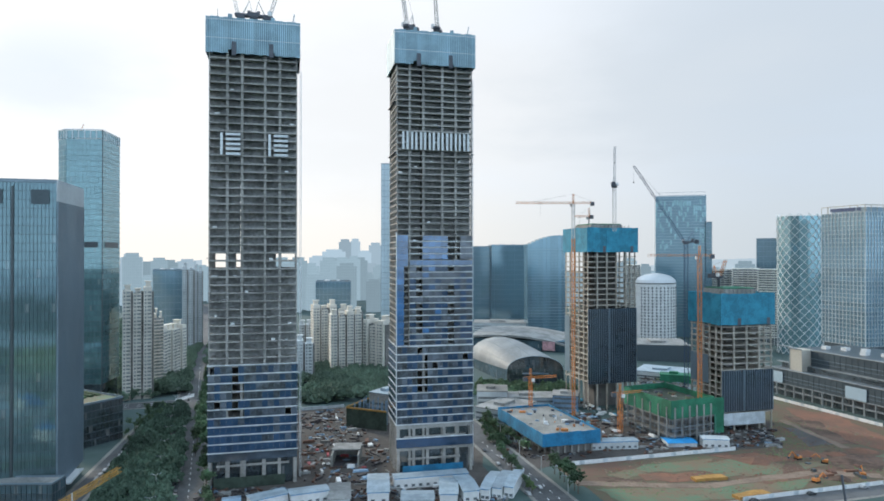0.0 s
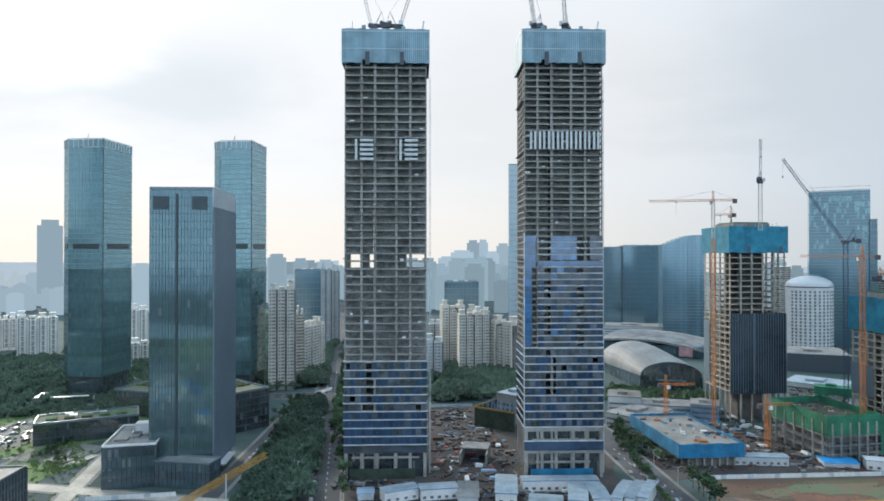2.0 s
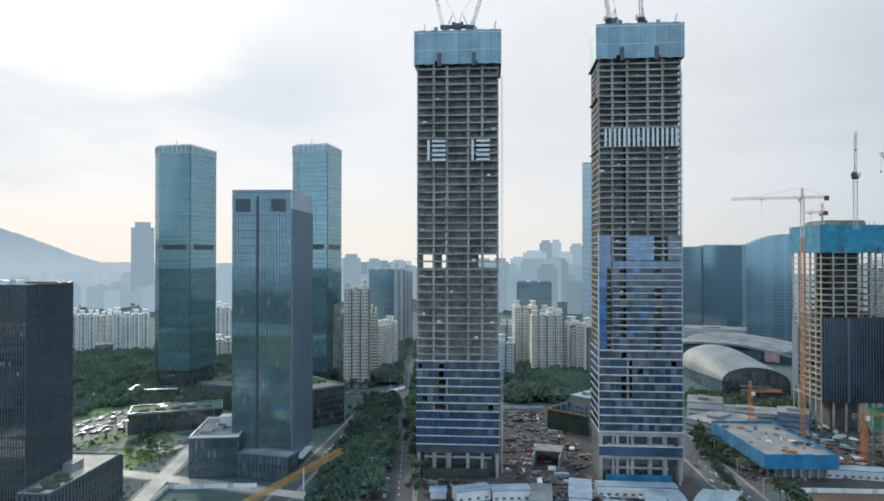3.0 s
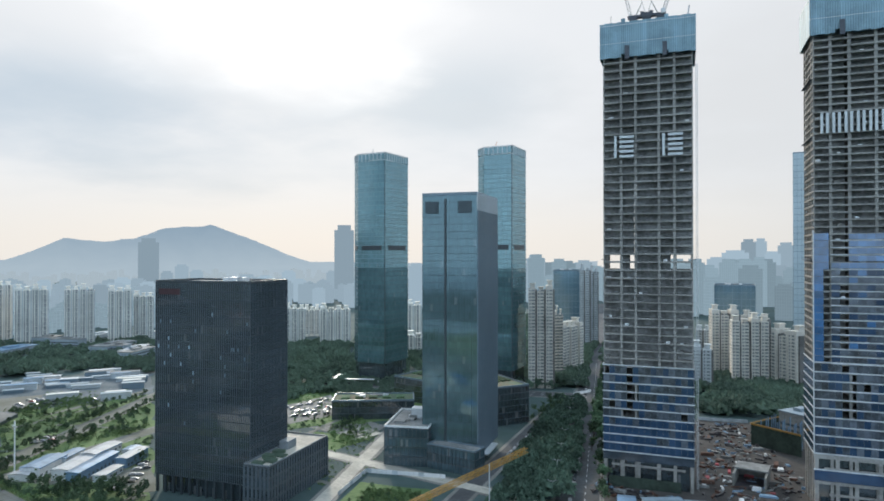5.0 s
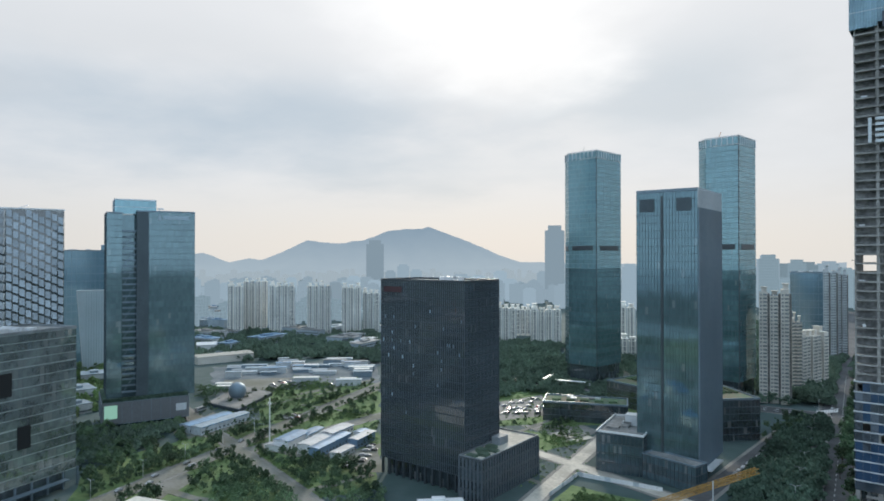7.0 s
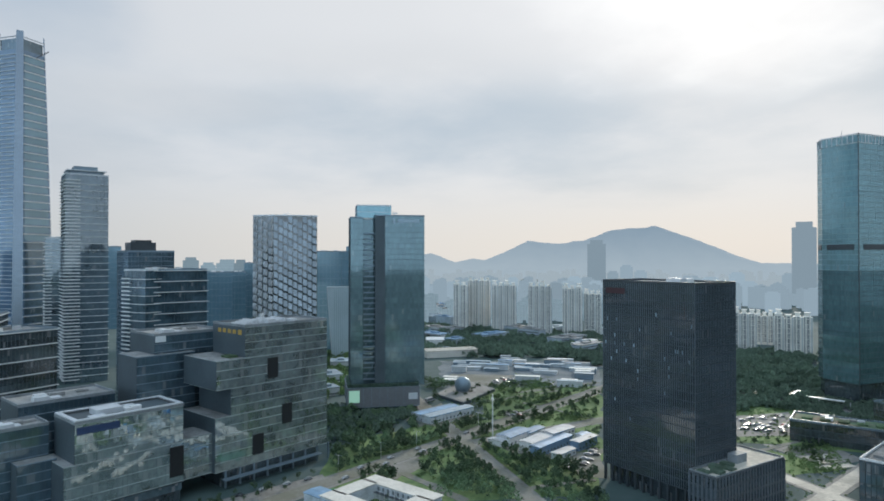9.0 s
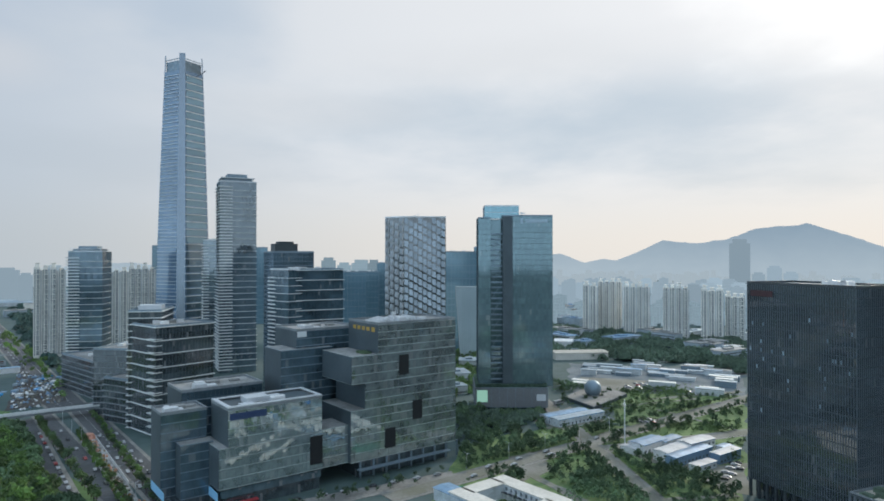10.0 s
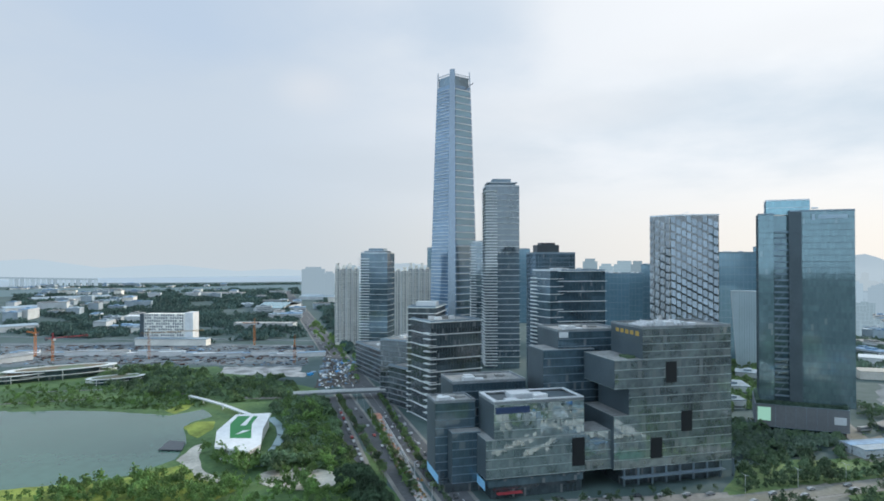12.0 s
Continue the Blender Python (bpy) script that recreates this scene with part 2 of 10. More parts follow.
GLASS_SKYPALE = material("pale_sky_glass", (0.17, 0.30, 0.33), 0.07, ior=2.8, var=0.15, coarse=0.03, fine=0.2, rnd=0.1, cell=1.5, tilt=0.004, blinds=0.01, sheen_tint=(0.60, 0.90, 1.0))
# uneven tint puts the mottle of broken reflections into the colour
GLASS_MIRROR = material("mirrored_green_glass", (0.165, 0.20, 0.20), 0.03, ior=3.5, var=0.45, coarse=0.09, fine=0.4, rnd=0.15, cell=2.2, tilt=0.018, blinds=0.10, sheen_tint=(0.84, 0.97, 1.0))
GLASS_DARKBLUE = material("dark_navy_glass", (0.055, 0.09, 0.115), 0.06, ior=2.2, var=0.4, coarse=0.05, fine=0.25, rnd=0.2, cell=1.6, tilt=0.014, blinds=0.03, sheen_tint=(0.7, 0.88, 1.0))
METAL_TEAL = material("teal_metal_trim", (0.22, 0.33, 0.36), 0.4, metal=0.4, var=0.12)
METAL_BLACK = material("black_metal_fin", (0.09, 0.112, 0.13), 0.45, var=0.3)
METAL_SLATE = material("slate_metal_slats", (0.07, 0.095, 0.11), 0.55, metal=0.15, var=0.2, coarse=0.05, fine=1.0)
STONE_GREY = material("grey_stone_panel", (0.16, 0.17, 0.18), 0.6, var=0.15)
SIGN_RED = material("dull_red_sign", (0.35, 0.04, 0.05), 0.5, var=0.2)
SIGN_DIM = material("dim_red_sign", (0.065, 0.03, 0.035), 0.5, var=0.2)
SIGN_PALE = material("pale_blue_sign", (0.35, 0.45, 0.52), 0.4, var=0.1)
SIGN_NAVY = material("navy_sign", (0.03, 0.055, 0.13), 0.4, var=0.2)
SIGN_SKY = material("sky_blue_fascia", (0.25, 0.52, 0.75), 0.5, var=0.12)
SIGN_GOLD = material("gold_sign", (0.42, 0.27, 0.06), 0.5, var=0.15)
SCREEN_LIT = glowing("lit_video_screen", (0.42, 0.80, 0.66), 0.6)
GLASS_T7 = material("silver_blue_glass", (0.10, 0.165, 0.25), 0.08, ior=2.0, var=0.2, coarse=0.02, fine=0.1, rnd=0.1, cell=2.2, tilt=0.006, blinds=0.01, sheen_tint=(0.75, 0.9, 1.0))
GLASS_GREYBLUE = material("grey_blue_glass", (0.10, 0.135, 0.16), 0.05, ior=3.0, var=0.25, coarse=0.04, fine=0.2, rnd=0.15, cell=1.6, tilt=0.012, sheen_tint=(0.75, 0.9, 1.0))
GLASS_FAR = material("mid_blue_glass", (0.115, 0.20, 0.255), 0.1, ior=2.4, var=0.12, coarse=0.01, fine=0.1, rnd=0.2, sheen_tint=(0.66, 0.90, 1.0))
# haze over a far slab and mirrored sky are put into this pale colour
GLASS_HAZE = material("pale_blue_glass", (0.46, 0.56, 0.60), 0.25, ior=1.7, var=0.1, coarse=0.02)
METAL_BLADE = material("polished_silver_blade", (0.245, 0.295, 0.345), 0.22, metal=0.8, var=0.06)
METAL_FOLD = material("silver_grey_folded_panel", (0.22, 0.245, 0.26), 0.16, metal=0.75, var=0.15, rnd=0.15)
METAL_SILVER = material("silver_sunshade", (0.70, 0.74, 0.75), 0.24, metal=0.7, var=0.12, rnd=0.15)
BALCONY = material("pale_grey_slab", (0.68, 0.70, 0.69), 0.7, var=0.12)
BEIGE = material("beige_stone_grid", (0.42, 0.40, 0.35), 0.7, var=0.12)
STONE_PALE = material("weathered_pale_stone", (0.21, 0.235, 0.25), 0.7, var=0.25, coarse=0.08, fine=0.6)
STONE_DARK = material("dark_stone_cladding", (0.06, 0.08, 0.095), 0.4, var=0.2)
SHELL_WHITE = material("white_metal_shell", (0.23, 0.25, 0.26), 0.6, var=0.3, coarse=0.03)
SIGN_ROSE = material("faded_rose_poster", (0.52, 0.30, 0.32), 0.7, var=0.3, coarse=0.15)
PLASTER_WHITE = material("white_plaster", (0.78, 0.76, 0.70), 0.85, var=0.14, coarse=0.05, fine=0.7)
# distance haze is put into these glow colours; the blocks are no lamps
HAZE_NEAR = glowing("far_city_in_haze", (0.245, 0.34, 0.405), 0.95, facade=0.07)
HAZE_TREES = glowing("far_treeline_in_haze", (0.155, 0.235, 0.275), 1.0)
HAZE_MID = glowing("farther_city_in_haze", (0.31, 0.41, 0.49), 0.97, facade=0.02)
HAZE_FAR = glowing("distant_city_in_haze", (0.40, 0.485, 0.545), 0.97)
# slopes and coast glow in the colour the haze would give them
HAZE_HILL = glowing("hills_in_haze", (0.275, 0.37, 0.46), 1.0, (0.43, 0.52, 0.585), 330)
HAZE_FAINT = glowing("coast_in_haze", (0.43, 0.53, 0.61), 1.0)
INFILL = material("dim_block_infill", (0.28, 0.285, 0.285), 0.95, var=0.4, coarse=0.15, fine=0.6)
BAND_WHITE = material("streaked_white_band", (0.57, 0.595, 0.61), 0.5, var=0.25, coarse=0.2, fine=0.9)
BAND_MIRROR = material("pale_green_spandrel", (0.28, 0.325, 0.32), 0.3, var=0.25, coarse=0.08, fine=0.5)
# lighter, warmer copy of the paving: sunlight put into the base colour
PAVE_SUN = material("sunlit_pale_paving", (0.50, 0.465, 0.40), 0.8, var=0.3, coarse=0.06, fine=0.5)
WORKS = material("grey_gravelled_works_ground", (0.165, 0.19, 0.205), 0.95, var=0.4, coarse=0.04, fine=0.4, tint=(0.085, 0.115, 0.13))
DUST = material("pale_dusty_road", (0.215, 0.21, 0.19), 0.95, var=0.35, coarse=0.05, fine=0.5, tint=(0.15, 0.15, 0.115))
# darker copy of the raw concrete, with indoor shade put into its colour
CONCRETE_DARK = material("shade_toned_concrete", (0.17, 0.165, 0.158), 0.9, var=0.3, coarse=0.1)
GLASS_BLUE = material("blue_curtain_glass", (0.03, 0.06, 0.115), 0.08, ior=1.6, var=0.4, coarse=0.05, fine=0.25, rnd=0.12)
GLASS_SITE = material("dusty_site_glass", (0.085, 0.10, 0.125), 0.2, ior=1.7, var=0.6, coarse=0.12, fine=0.5, rnd=0.35)
# near-black colour that stands in for shade inside openings
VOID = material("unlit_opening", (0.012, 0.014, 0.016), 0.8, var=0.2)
GLASS_TEAL = material("teal_curtain_glass", (0.085, 0.155, 0.17), 0.05, ior=2.6, var=0.2, coarse=0.02, fine=0.2, rnd=0.15, cell=1.5, tilt=0.004, blinds=0.015, sheen_tint=(0.55, 0.88, 0.95))
GLASS_BLACK = material("near_black_mirror_glass", (0.045, 0.058, 0.068), 0.03, ior=2.5, var=0.4, coarse=0.06, rnd=0.2, cell=1.27, blinds=0.015, tilt=0.004)
GLASS_NAVY = material("dark_navy_site_glass", (0.035, 0.05, 0.07), 0.12, ior=1.9, var=0.35, coarse=0.06, fine=0.3)
GLASS_GREY = material("grey_curtain_glass", (0.07, 0.11, 0.13), 0.1, ior=1.8, var=0.35, coarse=0.04, fine=0.2, rnd=0.25, cell=1.6, tilt=0.02)
GLASS_DARK = material("dark_curtain_glass", (0.055, 0.072, 0.082), 0.07, ior=2.1, var=0.4, coarse=0.06, rnd=0.3, cell=1.25, blinds=0.05, tilt=0.012)
METAL_GREY = material("grey_metal_panel", (0.20, 0.265, 0.315), 0.45, metal=0.4, var=0.15)
METAL_DARK = material("dark_metal_fin", (0.07, 0.085, 0.095), 0.4, metal=0.4, var=0.2)
METAL_PALE = material("pale_metal_trim", (0.62, 0.65, 0.67), 0.4, metal=0.3, var=0.12)
WHITE = material("white_panel", (0.70, 0.71, 0.71), 0.5, var=0.12, coarse=0.1)
SCREEN = material("blue_climbing_screen", (0.25, 0.38, 0.45), 0.6, var=0.2, coarse=0.1, fine=1.5, rnd=0.12)
NET_BLUE = material("bright_blue_netting", (0.03, 0.235, 0.35), 0.75, var=0.3, coarse=0.15, fine=1.0, rnd=0.1)
NET_ROYAL = material("royal_blue_netting", (0.018, 0.175, 0.335), 0.75, var=0.3, coarse=0.15, fine=1.0, rnd=0.1)
NET_GREEN = material("green_netting", (0.028, 0.175, 0.10), 0.8, var=0.35, coarse=0.1, fine=1.0)
ORANGE = material("orange_crane_paint", (0.55, 0.20, 0.05), 0.6, var=0.25)
CRANE_PALE = material("weathered_white_crane_paint", (0.50, 0.50, 0.50), 0.6, var=0.2)
CRANE_DARK = material("dark_crane_steel", (0.08, 0.09, 0.11), 0.6, var=0.2)
ASPHALT = material("asphalt", (0.095, 0.099, 0.104), 0.9, var=0.35, coarse=0.03, fine=0.4, bump=0.1)
PAVING = material("pale_paving", (0.22, 0.215, 0.20), 0.85, var=0.3, coarse=0.05, fine=0.5)
GROUND = material("urban_ground", (0.075, 0.112, 0.112), 0.95, var=0.5, coarse=0.012, fine=0.08, tint=(0.045, 0.08, 0.075))
GRASS = material("rough_grass", (0.155, 0.225, 0.085), 0.95, var=0.5, coarse=0.02, fine=0.3, tint=(0.075, 0.135, 0.05), bump=0.4)
DIRT = material("red_brown_dirt", (0.137, 0.078, 0.056), 0.95, var=0.5, coarse=0.035, fine=0.3, tint=(0.10, 0.098, 0.06), bump=0.5)
LEAF = material("tree_foliage", (0.165, 0.255, 0.145), 0.8, var=0.5, coarse=0.05, fine=0.6, rnd=0.3, island=0.25, leafy=0.55)
# haze over the farther woods is put into this paler, greyer leaf colour
LEAF_GREY = material("hazed_grey_green_foliage", (0.20, 0.285, 0.215), 0.85, var=0.3, coarse=0.02, fine=0.5, island=0.2, leafy=0.6)
# blue of the distance haze mixed into the leaf colour
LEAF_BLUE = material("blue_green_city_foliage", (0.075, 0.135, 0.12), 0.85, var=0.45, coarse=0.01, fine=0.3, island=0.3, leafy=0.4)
LEAF_DARK = material("dense_dark_foliage", (0.12, 0.19, 0.14), 0.85, var=0.5, coarse=0.02, fine=0.5, island=0.3, leafy=0.55)
NETTED_DARK = material("dark_green_wall_net", (0.045, 0.065, 0.05), 0.9, var=0.4, coarse=0.1, fine=0.5)
NETTED = material("green_dust_net", (0.10, 0.165, 0.10), 0.9, var=0.4, coarse=0.05, fine=0.4, tint=(0.17, 0.12, 0.08))
TRACK = material("tan_dirt_track", (0.215, 0.158, 0.12), 0.95, var=0.3, coarse=0.05, fine=0.5, bump=0.3)
PIT = material("wet_dark_earth", (0.045, 0.04, 0.045), 0.5, var=0.4, coarse=0.1, fine=0.5)
SITE = material("dusty_site_ground", (0.085, 0.076, 0.07), 0.95, var=0.5, coarse=0.04, fine=0.35, tint=(0.042, 0.037, 0.034), bump=0.3)
LAWN = material("park_lawn", (0.105, 0.175, 0.062), 0.95, var=0.5, coarse=0.03, fine=0.3, tint=(0.045, 0.095, 0.035), bump=0.3)
SEDGE = material("yellow_green_reeds", (0.22, 0.27, 0.05), 0.95, var=0.4, coarse=0.1, fine=0.8, bump=0.6)
LEAF_YOUNG = material("fresh_yellow_green_foliage", (0.165, 0.275, 0.09), 0.75, var=0.45, coarse=0.06, fine=0.6, rnd=0.25, island=0.3, leafy=0.55)
LEAF_LIGHT = material("light_foliage", (0.175, 0.265, 0.115), 0.8, var=0.4, coarse=0.05, fine=0.6, rnd=0.25, island=0.25, leafy=0.55)
LEAF_DEEP = material("deep_green_foliage", (0.115, 0.198, 0.112), 0.8, var=0.5, coarse=0.05, fine=0.6, rnd=0.25, island=0.25, leafy=0.55)
CONCRETE_PALE = material("pale_new_concrete", (0.245, 0.245, 0.23), 0.9, var=0.3, coarse=0.06, fine=0.6)
CLAY = material("red_clay", (0.215, 0.10, 0.064), 0.95, var=0.5, coarse=0.06, fine=0.4, tint=(0.145, 0.085, 0.06), bump=0.6)
EARTH = material("damp_brown_earth", (0.12, 0.075, 0.055), 0.9, var=0.5, coarse=0.06, fine=0.4, bump=0.6)
PALE_SPOIL = material("pale_rubble", (0.40, 0.39, 0.375), 0.95, var=0.5, coarse=0.08, fine=0.6, bump=0.5)
OCHRE = material("ochre_clay", (0.36, 0.20, 0.06), 0.95, var=0.3, coarse=0.1)
RUST = material("rusty_steel", (0.13, 0.065, 0.045), 0.8, var=0.4, coarse=0.3)
YELLOW = material("yellow_crane_paint", (0.40, 0.225, 0.055), 0.6, var=0.2)
ROOF_BRIGHT = material("bright_blue_sheet", (0.03, 0.30, 0.66), 0.5, var=0.15, coarse=0.2)
SIGN_GREEN = material("bright_green_emblem", (0.008, 0.20, 0.045), 0.6, var=0.12)
SIGN_PINK = material("pink_orange_sheet", (0.55, 0.28, 0.2), 0.8, var=0.3, coarse=0.3)
CAR_WHITE = material("white_car_paint", (0.36, 0.37, 0.38), 0.5, var=0.05)
CAR_DARK = material("dark_car_paint", (0.05, 0.055, 0.06), 0.25, var=0.1)
CAR_SILVER = material("silver_car_paint", (0.38, 0.39, 0.40), 0.3, metal=0.5, var=0.05)
CAR_RED = material("dull_red_car_paint", (0.30, 0.04, 0.04), 0.3, var=0.1)
TYRE = material("black_rubber", (0.02, 0.02, 0.02), 0.8, var=0.2)
BARK = material("bark", (0.10, 0.075, 0.055), 0.9, var=0.3, coarse=0.5, fine=4)
LAKE = material("green_lake_water", (0.06, 0.128, 0.098), 0.12, ior=1.33, var=0.2, coarse=0.01, fine=0.15, bump=0.08)
# haze over the bay is put into the water's pale base colour
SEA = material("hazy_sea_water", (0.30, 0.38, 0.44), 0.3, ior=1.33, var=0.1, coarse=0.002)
PLASTER = material("cream_plaster", (0.62, 0.59, 0.53), 0.85, var=0.18, coarse=0.05, fine=0.7)
PLASTER_GREY = material("grey_plaster", (0.52, 0.55, 0.56), 0.85, var=0.18, coarse=0.05, fine=0.7)
WINDOW = material("dark_window_glass", (0.17, 0.195, 0.21), 0.12, ior=1.6, var=0.4, coarse=0.2, fine=1.0)
# window glass lightened in its colour to stand for haze before the apartments
WINDOW_PALE = material("haze_paled_window_glass", (0.25, 0.28, 0.29), 0.2, ior=1.6, var=0.35, coarse=0.2, fine=1.0)
# blue-grey of the haze over the low city, put into the plaster
PLASTER_BLUE = material("hazed_blue_grey_plaster", (0.34, 0.405, 0.45), 0.85, var=0.2, coarse=0.05, fine=0.7)
ROOF_GREY = material("grey_roof_deck", (0.26, 0.265, 0.26), 0.85, var=0.35, coarse=0.08, fine=0.6)
ROOF_BLUE = material("blue_sheet_roof", (0.18, 0.29, 0.41), 0.5, var=0.2, coarse=0.2, rnd=0.2)
SHEET_PALE = material("weathered_white_sheet_roof", (0.44, 0.445, 0.45), 0.6, var=0.2, coarse=0.15, fine=0.8, rnd=0.1)
ROOF_PALE = material("pale_blue_sheet_roof", (0.29, 0.36, 0.41), 0.5, var=0.2, coarse=0.2, rnd=0.15)

# ---- mesh helpers ----


class Shape:
    """Collects boxes, prisms and tubes into one mesh."""

    def __init__(self):
        self.v, self.f = [], []

    def box(self, x0, x1, y0, y1, z0, z1):
        n = len(self.v)
        self.v += [(x, y, z) for z in (z0, z1) for x, y in ((x0, y0), (x1, y0), (x1, y1), (x0, y1))]
        self.f += [tuple(n + i for i in q) for q in ((0, 3, 2, 1), (4, 5, 6, 7), (0, 1, 5, 4), (1, 2, 6, 5), (2, 3, 7, 6), (3, 0, 4, 7))]
        return self

    def prism(self, poly, z0, z1, top=None):
        """An upright prism over a counter-clockwise outline; top gives another outline at z1."""
        n, k = len(self.v), len(poly)
        self.v += [(x, y, z0) for x, y in poly] + [(x, y, z1) for x, y in (top or poly)]
        self.f += [tuple(n + k - 1 - i for i in range(k)), tuple(n + k + i for i in range(k))]
        self.f += [(n + i, n + (i + 1) % k, n + k + (i + 1) % k, n + k + i) for i in range(k)]
        return self

    def beam(self, a, b, r, sides=4):
        """A straight bar from a to b."""
        a, b = Vector(a), Vector(b)
        q = (b - a).to_track_quat("Z", "Y").to_matrix()
        n = len(self.v)
        for end in (a, b):
            for i in range(sides):
                w = 2 * math.pi * (i + 0.5) / sides
                self.v.append(tuple(end + q @ Vector((math.cos(w) * r, math.sin(w) * r, 0))))
        self.f += [tuple(n + sides - 1 - i for i in range(sides)), tuple(n + sides + i for i in range(sides))]
        self.f += [(n + i, n + (i + 1) % sides, n + sides + (i + 1) % sides, n + sides + i) for i in range(sides)]
        return self

    def mesh(self, name, mat):
        me = bpy.data.meshes.new(name)
        me.from_pydata(self.v, [], self.f)
        me.materials.append(mat)
        return me


def part(name, shape, mat, parent, label="", at=None):
    """Links a shape, or a mesh that is shared, as one part under its thing."""
    ob = new(name, shape.mesh(name, mat) if isinstance(shape, Shape) else shape)
    ob.parent = parent
    if at:
        ob.location = at
    return tagged(ob, label) if label else ob


def thing(name, m, label, category, group="", kind=""):
    ob = new(name)
    ob.matrix_world = m
    return tagged(ob, label, category, group, kind)


def structure(name, shape, mat, label, category="ground", kind="structure", m=None):
    ob = new(name, shape.mesh(name, mat))
    if m:
        ob.matrix_world = m
    return tagged(ob, label, category, "", kind)


def rect(w, d, x=0.0, y=0.0):
    return [(x - w / 2, y - d / 2), (x + w / 2, y - d / 2), (x + w / 2, y + d / 2), (x - w / 2, y + d / 2)]


def spot(az, d):
    p = toward(az, 0, d)
    return p.x, p.y


def corner_pose(x, y, g, w, d):
    """The pose of a block's middle, from its front left corner."""
    c, s = math.cos(radians(g)), math.sin(radians(g))
    return pose(x + c * w / 2 - s * d / 2, y + s * w / 2 + c * d / 2, 0, 0, 0, g)


# ---- ground, roads, water ----


def ccw(poly):
    area = sum(a[0] * b[1] - b[0] * a[1] for a, b in zip(poly, poly[1:] + poly[:1]))
    return list(poly) if area > 0 else list(poly)[::-1]


def sheet(name, poly, top, mat, label, category="ground", kind="structure"):
    """A flat sheet of ground, road or water over an outline."""
    return structure(name, Shape().prism(ccw(poly), top - 0.4, top), mat, label, category, kind)


def strip(a, b, w, before=0.0, after=0.0):
    """The outline of a straight strip from a to b, lengthened at both ends."""
    a, b = Vector(a), Vector(b)
    u = (b - a).normalized()
    a, b, n = a - u * before, b + u * after, Vector((-u.y, u.x)) * w / 2
    return [tuple(p) for p in (a + n, a - n, b - n, b + n)]


def wobble(poly, step=12.0, amount=2.0, seed=1):
    """An outline with the straight sides made uneven."""
    rng, out = random.Random(seed), []
    for a, b in zip(poly, poly[1:] + poly[:1]):
        n = max(1, int(math.dist(a, b) / step))
        for i in range(n):
            f = i / n
            out.append((a[0] + (b[0] - a[0]) * f + rng.uniform(-amount, amount), a[1] + (b[1] - a[1]) * f + rng.uniform(-amount, amount)))
    return out


def lane_marks(a, b, offset, mat, length=3.0, gap=6.0, width=0.3, z=0.2):
    """Dashes along a road."""
    a, b = Vector(a), Vector(b)
    u = (b - a).normalized()
    n = Vector((-u.y, u.x))
    s, total, sh = 0.0, (b - a).length, Shape()
    while s < total:
        p, q = a + u * s + n * offset, a + u * min(total, s + length) + n * offset
        sh.prism(ccw([tuple(v) for v in (p + n * width / 2, p - n * width / 2, q - n * width / 2, q + n * width / 2)]), z - 0.1, z)
        s += length + gap
    return sh


structure("ground", Shape().box(-4700, 4700, -4700, 4700, -3, 0), GROUND, "flat city ground of grass, dust and worn paving")

BARE = []       # outlines of roads, paths and yards, kept clear of weeds

# roads
ROADS = [
    ("tree-lined city avenue of worn grey asphalt", (-122.1, 299.0), (-268.2, 706.0), 21, 60, 900),
    ("cross street of grey asphalt with a crossing", (-137.1, 547.6), (-257.9, 505.8), 19, 120, 330),
    ("narrow side street lined with parked cars", (-180.2, 313.9), (-205.8, 443.1), 9, 60, 30),
    ("grey asphalt street beside the building sites", (28.3, 413.5), (55.3, 314.3), 17, 420, 60),
    ("grey asphalt street behind a white hoarding", (150.1, 308.8), (226.0, 329.5), 11, 90, 300),
    ("side road with parked cars and hedges", (-490.6, -239.4), (-314.8, -133.0), 8, 20, 60),
    ("wide asphalt carriageway of a boulevard", (-488.8, -223.7), (-300.2, -100.0), 11, 40, 120),
    ("wide asphalt carriageway beside office blocks", (-546.5, -229.5), (-306.0, -80.7), 16, 10, 120),
    ("long straight boulevard running towards the bay", (-544.3, -236.9), (-1195.5, -645.3), 26, 10, 1500),
    ("dusty road across the open field", (-353.1, 61.2), (-430.7, 187.0), 11, 60, 420),
    ("dusty cross road through the field", (-299.5, 140.5), (-468.8, 144.2), 8, 60, 120),
    ("service lane across the field", (-413.8, 257.3), (-397.4, 186.3), 9, 300, 40),
    ("pale service road between office plots", (-226.1, 230.8), (-272.5, 339.5), 8, 30, 60),
    ("pale plaza road in front of the offices", (-274.1, 285.1), (-233.1, 285.3), 8, 10, 140),
]
for i, (label, a, b, w, before, after) in enumerate(ROADS):
    BARE.append(strip(a, b, w + 3, before, after))
    sheet("road", strip(a, b, w + 4.5, before, after), 0.12 + i * 0.005, PAVING, "pale paved verge along a " + " ".join(label.split()[-3:]), "pavement")
    sheet("road", strip(a, b, w, before, after), 0.22 + i * 0.005, PAVE_SUN if label.split()[0] == "pale" else DUST if label.split()[0] in ("dusty", "service") else ASPHALT, label, "road")
    if w > 12 and label.split()[0] != "dusty":
        for off in (-w / 6, w / 6):
            structure("road_marking", lane_marks(a, b, off, WHITE, z=0.30 + i * 0.005), WHITE, "dashed white lane lines", "road marking")
zebra_a, zebra_b = (-215.5, 520.7), (-209.3, 541.3)
crossing = Shape()
